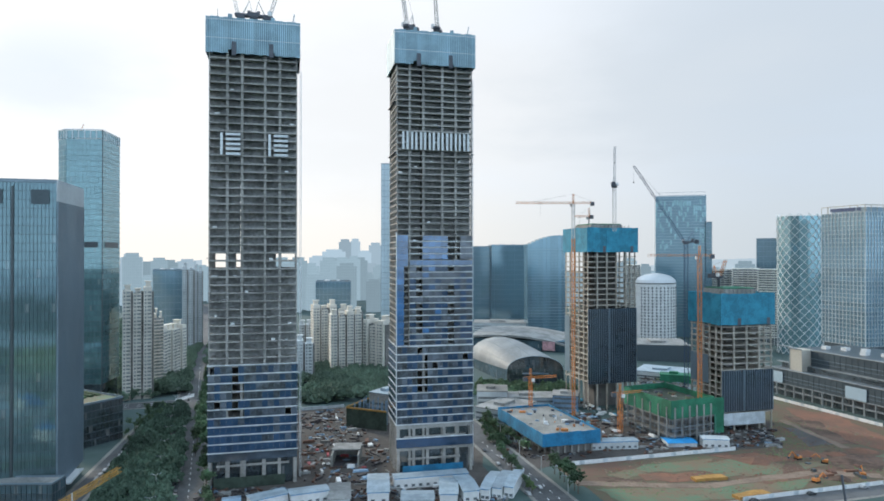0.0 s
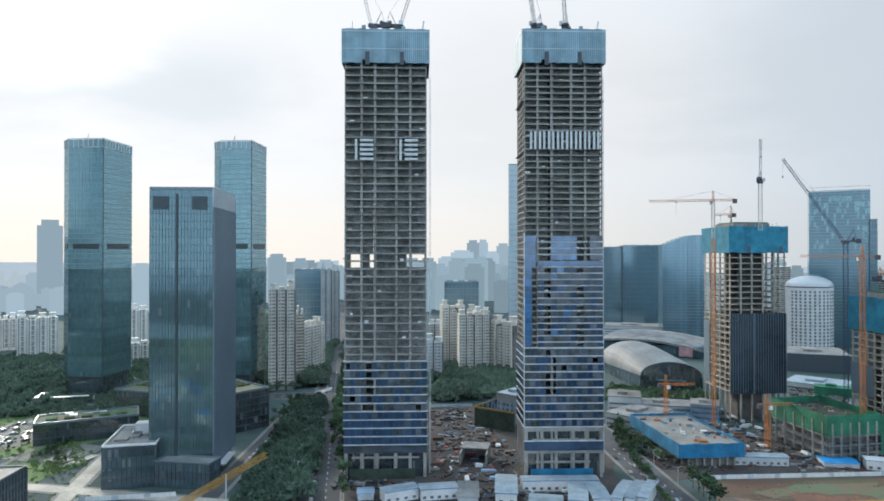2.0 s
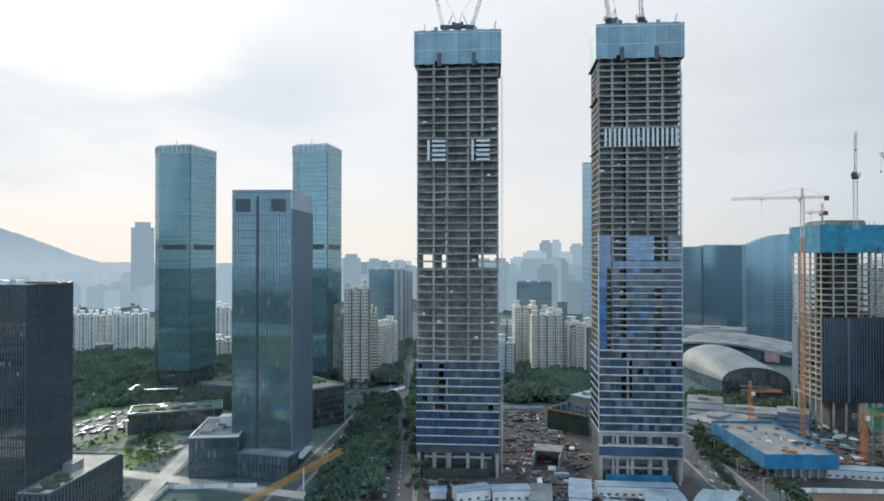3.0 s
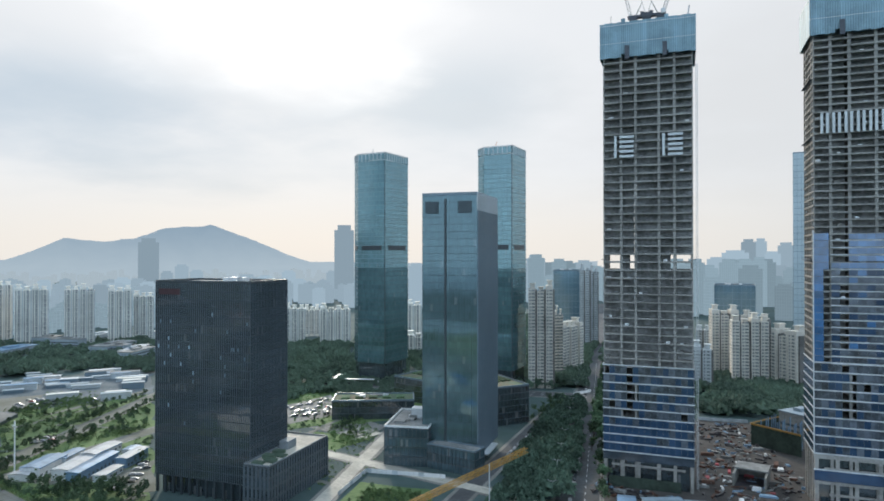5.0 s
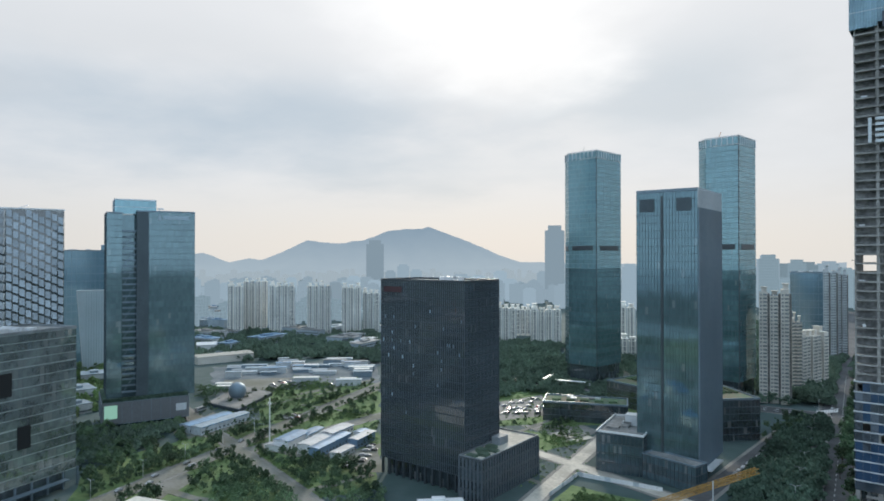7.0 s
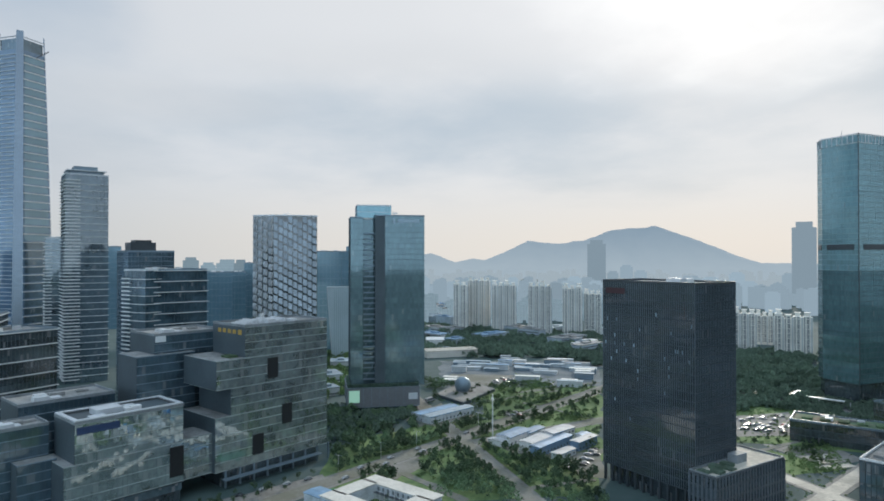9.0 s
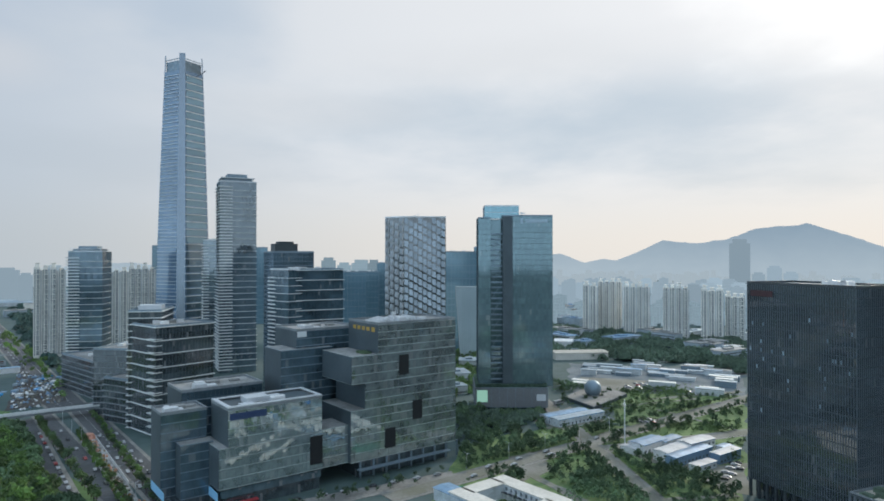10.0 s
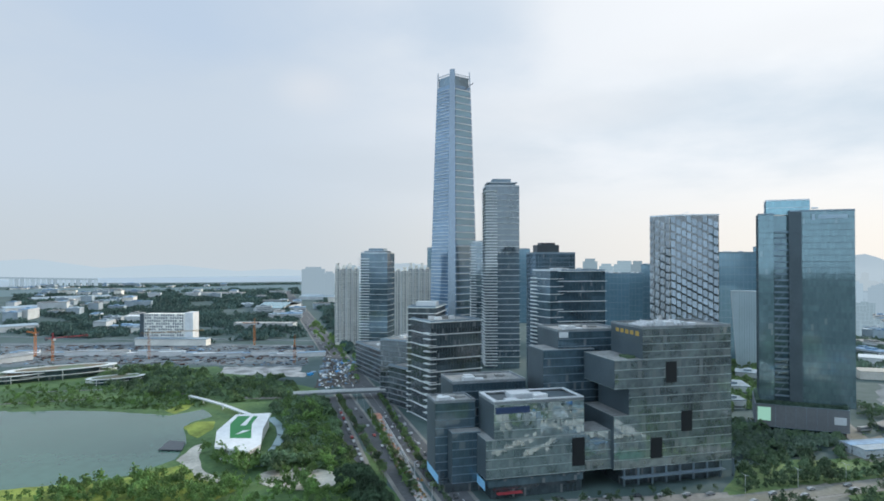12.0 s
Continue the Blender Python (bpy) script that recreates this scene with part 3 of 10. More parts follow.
for k in range(9):
    f = k / 8
    cx, cy = zebra_a[0] + (zebra_b[0] - zebra_a[0]) * f, zebra_a[1] + (zebra_b[1] - zebra_a[1]) * f
    crossing.prism(ccw(strip((cx, cy), (cx - 4.5, cy + 13), 1.1)), 0.35, 0.42)
structure("road_marking", crossing, WHITE, "broad white zebra crossing", "road marking")

# fields and lawns
sheet("ground", wobble([(69.9, 345.9), (64.4, 366.2), (115.2, 380.4), (181.1, 393.6), (281.7, 547.3), (308.1, 449.0), (560, 420), (229.3, 334.3), (147.4, 314.4), (83.6, 302.6)], 15, 2, 3), 0.06, DIRT, "red-brown churned earth of a cleared building plot")
for k, pts in enumerate((
        [(89.4, 351.3), (121.8, 370.2), (157.2, 377.3), (145.8, 357.7), (113.7, 354.9), (98.2, 344.2)],
        [(78.1, 329.4), (103.1, 331.0), (161.2, 337.5), (197.6, 344.3), (184.2, 331.1), (143.2, 317.3), (90.7, 308.7)],
        [(147.7, 370.2), (181.8, 380.5), (196.3, 367.3), (187.2, 353.2), (153.9, 347.8), (147.4, 357.7)],
        [(248.0, 377.5), (266.2, 388.1), (257.0, 364.5), (241.3, 357.8)],
        [(206.0, 370.3), (224.3, 376.4), (219.9, 366.4), (203.8, 360.6)])):
    sheet("ground", wobble(list(pts), 6, 1.6, 10 + k), 0.12 + k * 0.012, NETTED, "faded green dust netting over bare earth", "netting")
sheet("ground", wobble(strip((69.7, 337.4), (139.2, 334.2), 7), 9, 1, 5), 0.2, TRACK, "pale tan dirt track", "track")
sheet("ground", wobble(strip((138.6, 334.2), (206.8, 355.0), 7), 9, 1, 6), 0.21, TRACK, "pale tan dirt track", "track")
sheet("ground", wobble(strip((206.8, 355.0), (238.6, 347.9), 8), 9, 1, 6), 0.21, TRACK, "pale tan dirt track", "track")
sheet("ground", wobble(strip((245.8, 467.2), (250.2, 399.4), 5), 9, 1, 6), 0.19, TRACK, "pale tan dirt track beside a pit", "track")
sheet("ground", wobble([(237.3, 448.9), (250.5, 441.7), (247.6, 407.7), (229.8, 402.9)], 8, 1, 7), 0.16, PIT, "dark wet drainage pit in bare earth", "pit")
sheet("ground", wobble([(34.1, 405.0), (85.2, 430.4), (133.7, 483.5), (197.2, 483.6), (239.6, 467.2), (204.8, 399.3), (115.8, 382.5), (52.7, 362.3)], 12, 2, 8), 0.09, SITE, "dusty grey building site ground", "building site")
sheet("ground", wobble([(-109.1, 500.7), (-38.2, 519.8), (23.0, 430.3), (26.4, 314.3), (-20, 290), (-125, 270), (-122.8, 320.0), (-137.9, 371.9)], 12, 2, 9), 0.09, SITE, "dusty grey building site ground", "building site")
sheet("ground", wobble([(-600.1, 236.5), (-538.3, 278.1), (-541.9, 335.1), (-403.3, 251.6), (-416.4, 211.7), (-447.6, 176.5)], 14, 4, 11), 0.05, GRASS, "rough green grass field with shrubs", "grass")
sheet("ground", wobble([(-706.7, 224.2), (-630.1, 391.6), (-523.6, 325.3), (-555.9, 181.6)], 14, 4, 12), 0.06, WORKS, "dusty grey yard of a builders' camp", "yard")
sheet("ground", wobble([(-406.2, 57.8), (-451.0, 147.3), (-404.1, 251.0), (-285.3, 177.0), (-306.3, 27.4)], 14, 4, 13), 0.04, GRASS, "rough green grass with bare patches", "grass")
sheet("ground", wobble([(-426.7, 384.1), (-394.1, 434.4), (-321.5, 454.8), (-276.7, 391.4), (-340.0, 311.2)], 12, 3, 14), 0.05, GRASS, "overgrown green plot", "grass")
sheet("ground", wobble([(-279.2, 289.9), (-277.6, 328.0), (-318.5, 317.0), (-330.3, 297.4)], 10, 2, 15), 0.07, GRASS, "green lawn between paths", "grass")
sheet("ground", wobble([(-217.3, 231.5), (-227.3, 259.4), (-191.4, 270.7), (-175.5, 252.9), (-185.1, 230.6)], 8, 1, 16), 0.07, GRASS, "bright green overgrown plot inside a hoarding", "grass")
sheet("ground", wobble([(-394.7, 355.3), (-390.3, 408.6), (-338.2, 360.2), (-349.1, 319.5)], 12, 1, 17), 0.1, PAVING, "pale car park", "car park")
sheet("ground", wobble([(-330.7, 321.0), (-303.0, 358.0), (-285.1, 355.2), (-281.2, 320.8)], 12, 1, 18), 0.1, PAVING, "pale paved plaza", "plaza")

# the lake park
sheet("ground", wobble([(-250, -180), (-298.5, -105.8), (-532.5, -276.3), (-610.3, -440.2), (-515.9, -632.3), (-560, -760), (-150, -420)], 25, 4, 20), 0.03, LAWN, "green park lawn round a lake", "lawn")
sheet("water", wobble([(-387.2, -474.2), (-403.8, -425.1), (-411.3, -380.7), (-413.0, -337.6), (-437.5, -325.8), (-419.6, -303.4), (-400.7, -308.0), (-382.9, -302.6), (-354.7, -276.8), (-323.4, -259.4), (-293.6, -265.7), (-268.2, -289.4), (-248.8, -304.2), (-140, -340), (-300, -560)], 14, 1.0, 21), 0.1, LAKE, "still grey-green lake water", "water")
for k, pts in enumerate((
        [(-388.5, -305.1), (-401.9, -304.1), (-408.5, -293.5), (-386.5, -280.4), (-366.8, -277.4), (-372.1, -288.6)],
        [(-424.1, -351.0), (-447.4, -354.8), (-454.2, -346.4), (-435.9, -337.8), (-418.7, -337.2)])):
    sheet("ground", wobble(list(pts), 5, 0.6, 30 + k), 0.16, SEDGE, "yellow-green reed bed at the lake's edge", "reeds")
sheet("ground", wobble([(-240, -318), (-255.4, -314.5), (-282.0, -269.4), (-300.7, -259.1), (-316.8, -249.3), (-300.2, -219.9), (-289.8, -195.3), (-262, -200)], 6, 1.0, 34), 0.14, SEDGE, "bright yellow-green lawn on a lake shore", "lawn")
sheet("ground", wobble([(-408.2, -500.1), (-449.1, -436.6), (-489.3, -382.3), (-458.0, -330.4), (-419.9, -341.5), (-409.3, -412.3), (-386.9, -466.1)], 8, 1.2, 35), 0.13, LAWN, "green lawn behind a lake", "lawn")
sheet("pavement", wobble([(-322.5, -258.7), (-350.9, -267.5), (-358.0, -265.6), (-330.0, -248.7), (-308.5, -228.8), (-302.6, -210.1), (-296.0, -207.9), (-298.1, -225.3), (-312.4, -242.6)], 6, 0.6, 33), 0.18, PAVE_SUN, "pale curving lakeside promenade", "path")
sheet("pavement", [((-315.3, -173.6)[0] + 17 * math.cos(a * 0.26), (-315.3, -173.6)[1] + 24 * math.sin(a * 0.26)) for a in range(24)], 0.18, PAVE_SUN, "round pale plaza among trees", "plaza")
for a, b, w in (((-405.0, -496.1), (-445.3, -435.6), 3), ((-483.3, -422.6), (-480.2, -366.3), 3), ((-446.3, -520.5), (-489.4, -437.3), 3), ((-481.0, -324.3), (-492.1, -279.3), 8)):
    sheet("pavement", strip(a, b, w), 0.2, PAVING, "pale footpath through the park", "path")
# the bay, far off
sheet("water", [(-1776.3, -2627.6), (-2096.6, -2435.0), (-2430.8, -2598.8), (-2751.1, -1858.4), (-3219.0, -1207.5), (-4690, -1200), (-4690, -4690), (-1500, -4690)], 0.05, SEA, "pale hazy water of a wide bay", "water")
sheet("water", [(-1400, -4690), (-900, -1700), (300, -1350), (1500, -1500), (2600, -900), (4690, -700), (4690, -4690)], 0.04, SEA, "pale hazy water of the bay", "water")
# trodden paths and bare patches in the open field
for k, (a, b, w) in enumerate((((-362.7, 83.8), (-297.2, 108.7), 6), ((-420.1, 158.2), (-446.5, 202.0), 5), ((-303.2, 131.1), (-305.5, 185.2), 5), ((-439.3, 122.0), (-457.6, 172.3), 5), ((-519.2, 234.8), (-538.9, 330.5), 6), ((-399.6, 261.7), (-420.8, 371.8), 4), ((-495.9, 195.1), (-517.4, 277.9), 4), ((-483.4, 226.1), (-419.5, 254.3), 3), ((-236.8, 248.0), (-273.7, 246.4), 4), ((-312.6, 281.5), (-326.6, 347.9), 4))):
    BARE.append(strip(a, b, w))
    sheet("ground", wobble(strip(a, b, w), 7, 0.9, 60 + k), 0.16 + k * 0.006, DUST, "pale trodden path through rough grass", "path")
for k, pts in enumerate(([(-380.0, 84.2), (-388.0, 99.8), (-355.3, 106.2), (-337.6, 82.8)], [(-348.9, 195.2), (-352.6, 218.8), (-304.2, 190.2), (-314.6, 178.9)], [(-383.0, 153.6), (-362.8, 164.1), (-341.1, 183.2), (-353.0, 209.8), (-397.1, 204.6), (-405.5, 169.3)], [(-458.0, 119.6), (-432.4, 138.6), (-451.1, 173.2), (-501.9, 160.8)], [(-579.9, 190.8), (-550.1, 232.3), (-596.9, 269.9), (-624.6, 211.1)])):
    BARE.append(list(pts))
    sheet("ground", wobble(list(pts), 6, 1.6, 80 + k), 0.08 + k * 0.005, DUST, "bare dusty yard in a field", "yard")
for k, (pts, m2, lab) in enumerate((([(268.9, 506.9), (294.7, 483.7), (290.9, 424.1), (270.0, 393.7), (257.7, 411.3), (259.4, 451.9)], CLAY, "red-brown churned clay"), ([(159.5, 386.9), (188.8, 388.0), (210.0, 377.4), (182.4, 368.3), (167.1, 377.4)], CLAY, "red-brown churned clay"), ([(106.3, 351.3), (141.6, 354.9), (157.0, 347.8), (132.3, 339.2), (106.7, 342.5)], CLAY, "red-brown churned clay"), ([(232.8, 393.6), (261.1, 380.6), (245.4, 357.8), (219.6, 360.6)], EARTH, "dark damp earth"), ([(84.0, 347.7), (107.2, 344.2), (108.1, 337.5), (84.9, 339.1)], EARTH, "dark damp earth"), ([(253.9, 478.6), (269.6, 462.5), (261.0, 405.3), (246.9, 411.3)], EARTH, "dark damp earth"), ([(158.4, 344.3), (189.3, 351.4), (199.6, 347.8), (170.1, 337.6)], CLAY, "red-brown churned clay"))):
    sheet("ground", wobble(list(pts), 6, 2.2, 140 + k), 0.15 + k * 0.004, m2, lab + " in a cleared plot", "earth")

# ---- tower cranes ----


def lattice(sh, a, b, w, step, r=0.12, braces=True):
    """Four chords from a to b with zigzag bracing."""
    a, b = Vector(a), Vector(b)
    q = (b - a).to_track_quat("Z", "Y").to_matrix()
    cs = [q @ Vector((x * w / 2, y * w / 2, 0)) for x, y in ((-1, -1), (1, -1), (1, 1), (-1, 1))]
    for c in cs:
        sh.beam(a + c, b + c, r)
    n = max(2, int((b - a).length / step))
    for i in range(n) if braces else ():
        p, s = a + (b - a) * (i / n), a + (b - a) * ((i + 1) / n)
        for k in range(4):
            u, v = cs[k], cs[(k + 1) % 4]
            sh.beam(p + (u if i % 2 else v), s + (v if i % 2 else u), r * 0.6)
            sh.beam(p + u, p + v, r * 0.5)
    return sh


def luffing_crane(x, y, z0, z1, az, jib, angle, mast_mat, jib_mat, label, width=2.2):
    """A luffing tower crane: mast to z1, jib raised by angle, swung to azimuth az."""
    t = thing("tower_crane", pose(x, y, z0, 0, 0, az), label, "tower crane", "tower cranes")
    h = z1 - z0
    part("mast", lattice(Shape(), (0, 0, 0), (0, 0, h), width, width * 1.3, 0.17), mast_mat, t)
    part("slewing_platform", Shape().box(-1.8, 1.8, -7.5, 3, h, h + 1.1).prism([(-1.9, -2), (1.9, -2), (1.9, 2), (-1.9, 2)], h - 1.2, h, None), CRANE_DARK, t)
    part("counterweight", Shape().box(-1.6, 1.6, -9.0, -6.2, h - 0.9, h + 2.2).box(-1.2, 1.2, -5.4, -3.6, h + 1.1, h + 3.0), CRANE_DARK, t, "dark counterweight blocks")
    part("cab", Shape().box(1.4, 3.0, 0.4, 2.6, h + 0.4, h + 2.8), WHITE, t, "small operator's cab")
    part("a_frame", Shape().beam((-1.3, -1, h + 1), (0, -4.5, h + 8.5), 0.2).beam((1.3, -1, h + 1), (0, -4.5, h + 8.5), 0.2).beam((0, -6.5, h + 1), (0, -4.5, h + 8.5), 0.2), jib_mat, t)
    tip = (0, 1.5 + jib * math.cos(radians(angle)), h + 1.2 + jib * math.sin(radians(angle)))
    part("jib", lattice(Shape(), (0, 1.5, h + 1.2), tip, 1.5, 2.4, 0.14), jib_mat, t)
    part("pendant_rope", Shape().beam((0, -4.5, h + 8.5), tip, 0.07, 3), CRANE_DARK, t)
    part("hook", Shape().beam(tip, (tip[0], tip[1], tip[2] - 12), 0.06, 3).box(-0.4, 0.4, tip[1] - 0.4, tip[1] + 0.4, tip[2] - 13.2, tip[2] - 12), CRANE_DARK, t)
    return t


def hammerhead_crane(x, y, z0, z1, az, jib, tail, mast_mat, jib_mat, label, width=2.0, low_mat=None, split=0.0):
    """A flat-jib tower crane; the mast may change its paint at the height split."""
    t = thing("tower_crane", pose(x, y, z0, 0, 0, az), label, "tower crane", "tower cranes")
    h = z1 - z0
    if low_mat:
        part("mast_base", lattice(Shape(), (0, 0, 0), (0, 0, split), width, width * 1.3, 0.2), low_mat, t)
    part("mast", lattice(Shape(), (0, 0, split), (0, 0, h), width, width * 1.3, 0.17), mast_mat, t)
    part("cat_head", lattice(Shape(), (0, 0, h), (0, 0, h + 7.5), 1.1, 2.0, 0.12), jib_mat, t)
    part("jib", lattice(Shape(), (0, 0, h + 1), (0, jib, h + 1), 1.3, 2.2, 0.12), jib_mat, t)
    part("counter_jib", lattice(Shape(), (0, 0, h + 1), (0, -tail, h + 1), 1.3, 2.2, 0.12), jib_mat, t)
    part("counterweight", Shape().box(-1, 1, -tail - 0.5, -tail + 2.2, h - 1.3, h + 1.6), CRANE_DARK, t)
    part("cab", Shape().box(0.8, 2.4, 0.2, 2.2, h - 1.8, h + 0.4), WHITE, t, "small operator's cab")
    part("pendant_rope", Shape().beam((0, 0, h + 7.5), (0, jib * 0.7, h + 1.7), 0.07, 3).beam((0, 0, h + 7.5), (0, -tail + 1, h + 1.7), 0.07, 3), CRANE_DARK, t)
    part("trolley", Shape().box(-0.6, 0.6, jib * 0.55, jib * 0.55 + 1.6, h - 0.2, h + 0.4).beam((0, jib * 0.55 + 0.8, h), (0, jib * 0.55 + 0.8, h - 9), 0.06, 3), CRANE_DARK, t)
    return t


# ---- the two high towers under construction ----
BAYS = (0.0, 0.205, 0.37, 0.63, 0.80, 1.0)


def high_tower(x, y, g, w, d, label, z_lobby, clad_top, clad_pitch, pitch, top, screen_top, columns, upper_clad=None):
    t = thing("unfinished_tower", corner_pose(x, y, g, w, d), label, "building", "unfinished twin towers")
    x0, x1, y0, y1 = -w / 2, w / 2, -d / 2, d / 2
    xs = [x0 + w * b for b in columns]
    # storeys of bare concrete
    slab = Shape().box(x0 + 0.25, x1 - 0.25, y0 + 0.25, y1 - 0.25, -0.18, 0.0)
    slab.box(x0, x1, y0, y0 + 0.45, -0.75, 0.04).box(x0, x1, y1 - 0.45, y1, -0.75, 0.04)
    slab.box(x0, x0 + 0.45, y0 + 0.45, y1 - 0.45, -0.75, 0.04).box(x1 - 0.45, x1, y0 + 0.45, y1 - 0.45, -0.75, 0.04)
    slab_mesh = slab.mesh("floor_slab", CONCRETE)
    rng = random.Random(int(w * 10 + pitch * 100))
    levels = []
    z = clad_top
    while z < top - 1:
        levels.append(z)
        z += pitch
    for z in levels:
        part("floor_slab", slab_mesh, CONCRETE, t, at=(0, 0, z))
    for cx in xs:
        for cy in (y0 + 0.9, y1 - 0.9):
            part("column", Shape().box(max(x0 + 0.02, cx - 0.65), min(x1 - 0.02, cx + 0.65), cy - 0.48, cy + 0.48, 0, top + 1), CONCRETE, t)
    for k in range(1, 4):
        cy = y0 + d * k / 4
        for cx in (x0 + 0.5, x1 - 0.5):
            part("column", Shape().box(cx - 0.47, cx + 0.47, cy - 0.6, cy + 0.6, 0, top + 1), CONCRETE, t)
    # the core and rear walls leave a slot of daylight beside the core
    part("core_wall", Shape().box(xs[2] + 1.2, xs[3] - 0.6, y0 + 9.5, d * 0.3, 0.2, top + 1), CONCRETE_DARK, t, "rough concrete lift core toned dark as in shade")
    gap = [z for z in levels if 112 < z < 118.5] if clad_top < 80 and not upper_clad else []
    see = min(gap) if gap else 0
    for a, b, k in zip(xs, xs[1:], range(5)):
        lo, hi = a, b - (1.1 if k == 1 else 0)
        spans = [(clad_top, see), (see + 2 * pitch, top)] if gap and k != 2 else [(clad_top, top)]
        if gap and k in (1, 3):
            part("rear_wall", Shape().box(lo, hi - 2.0, y0 + 5.0, y0 + 5.4, see, see + 2 * pitch), INFILL, t, "grey block infill wall")
        for za, zb in spans:
            part("rear_wall", Shape().box(lo, hi, y0 + 5.0, y0 + 5.4, za, zb), INFILL, t, "grey block infill wall")
    # a few sheets and stacks left on the floors
    for z in levels[:-1]:
        for k in range(5):
            if rng.random() < 0.16:
                a, b = xs[k] + 1, xs[k + 1] - 1
                sx = rng.uniform(a, max(a + 0.1, b - 2.5))
                part("pallet", Shape().box(sx, sx + rng.uniform(1.2, 2.4), y0 + 1.0, y0 + 2.2, z, z + rng.uniform(0.4, 1.3)), rng.choice((WHITE, PAVING, CONCRETE_DARK, METAL_PALE)), t)
    # glazed storeys
    band = Shape().box(x0 - 0.55, x1 + 0.55, y0 - 0.55, y0 - 0.2, -0.22, 0.34).box(x0 - 0.55, x0 - 0.2, y0 - 0.2, y1 + 0.2, -0.22, 0.34)
    band.box(x1 + 0.2, x1 + 0.55, y0 - 0.2, y1 + 0.2, -0.22, 0.34).box(x0 - 0.55, x1 + 0.55, y1 + 0.2, y1 + 0.55, -0.22, 0.34)
    band_mesh = band.mesh("white_band", BAND_WHITE)
    n = round((clad_top - z_lobby) / clad_pitch)
    cp = (clad_top - z_lobby) / n
    cols = 15
    pw = w / cols
    pane = Shape().box(0.06, pw - 0.06, -0.1, 0.05, 0.34, cp - 0.22).mesh("glass_pane", GLASS_BLUE)
    pane_grey = Shape().box(0.06, pw - 0.06, -0.1, 0.05, 0.34, cp - 0.22).mesh("glass_pane", GLASS_SITE)
    side = Shape().box(-0.05, 0.1, 0.06, d / 2 - 0.06, 0.34, cp - 0.22).mesh("glass_pane", GLASS_BLUE)
    for i in range(n):
        z = z_lobby + i * cp
        part("white_band", band_mesh, WHITE, t, at=(0, 0, z))
        part("floor_slab", slab_mesh, CONCRETE, t, at=(0, 0, z + 0.1))
        for c in range(cols):
            if i < 4 or (rng.random() < 0.95 and not (c in (4, 5) and rng.random() < 0.7)):
                part("glass_pane", pane if rng.random() < (0.85 if i < 4 and not upper_clad else 0.35) else pane_grey, GLASS_BLUE, t, at=(x0 + c * pw, y0 - 0.3, z))
        for c in range(2):
            part("glass_pane", side, GLASS_BLUE, t, at=(x0 - 0.35, y0 + c * d / 2, z))
            part("glass_pane", side, GLASS_BLUE, t, at=(x1 + 0.3, y0 + c * d / 2, z))
    part("white_band", band_mesh, WHITE, t, at=(0, 0, clad_top + 0.3))
    part("mullion_grid", [s for s in [Shape()] for c in range(cols + 1) if s.box(x0 + c * pw - 0.05, x0 + c * pw + 0.05, y0 - 0.48, y0 - 0.36, z_lobby, clad_top)][0], METAL_SLATE, t)
    # lobby
    part("lobby_glass", Shape().box(x0 + 2, x1 - 2, y0 + 1.5, y1 - 1.5, 0.1, z_lobby - 1.0), GLASS_DARK, t)
    part("lobby_beam", Shape().box(x0 - 0.3, x1 + 0.3, y0 - 0.3, y0 + 0.8, z_lobby - 2.4, z_lobby - 0.4).box(x0 + 4, x1 - 4, y0 - 0.2, y0 + 0.5, z_lobby - 7.4, z_lobby - 6.4), CONCRETE, t)
    for f in (0.02, 0.22, 0.40, 0.62, 0.80, 0.98):
        part("lobby_column", Shape().box(x0 + w * f - 0.8, x0 + w * f + 0.8, y0 - 0.25, y0 + 1.2, 0, z_lobby - 0.4), CONCRETE, t)
    if not upper_clad:
        part("lobby_strip", Shape().box(x0 - 0.2, x1 + 0.2, y0 - 0.45, y0 - 0.32, 13.4, 17.5), GLASS_NAVY, t, "strip of dark glass over the lobby")
    else:
        part("lobby_band", Shape().box(x0 - 0.4, x1 + 0.4, y0 - 0.5, y0 - 0.1, 19.6, 20.2), BAND_WHITE, t)
        part("lobby_strip", Shape().box(x0 - 0.2, x1 + 0.2, y0 - 0.42, y0 - 0.3, 14.8, 19.6), GLASS_BLUE, t, "strip of dark blue glass")
        part("lobby_frame", Shape().box(x0 - 0.3, x1 + 0.3, y0 - 0.35, y0 + 0.9, 13.2, 14.6).box(x0 + 6, x1 - 7, y0 - 0.3, y0 + 0.6, 8.0, 9.0), CONCRETE, t)
    part("hoarding", Shape().box(x0 + 3, x1 - 6, y0 - 2.2, y0 - 2.0, 0, 5.6), NET_ROYAL if upper_clad else NETTED_DARK, t, "netting hung round the lobby")
    # climbing screen round the top storeys
    sw = (w + 2.6) / 22
    ribs = [(k * sw / 8 + 0.02, (0.0, 0.16)[(k // 2) % 2] if k % 2 else (0.16, 0.0)[(k // 2) % 2]) for k in range(9)]
    sp = Shape().prism([(a, b) for a, b in ribs] + [(sw - 0.03, 0.26), (0.02, 0.26)], 0, screen_top - top)
    front = sp.mesh("screen_panel", SCREEN)
    for c in range(22):
        part("screen_panel", front, SCREEN, t, at=(x0 - 1.3 + c * sw, y0 - 1.5, top + (0.5 if c in (5, 15) else -1.2) + (0.3 if c % 3 else 0)))
    part("rear_screen", Shape().box(x0 - 1.3, x1 + 1.3, y1 + 1.3, y1 + 1.5, top - 1.0, screen_top - 1.0), SCREEN, t)
    nd = 12
    dw = (d + 2.6) / nd
    side_p = Shape()
    side_p.box(0.0, 0.22, 0.02, dw - 0.02, 0, screen_top - top)
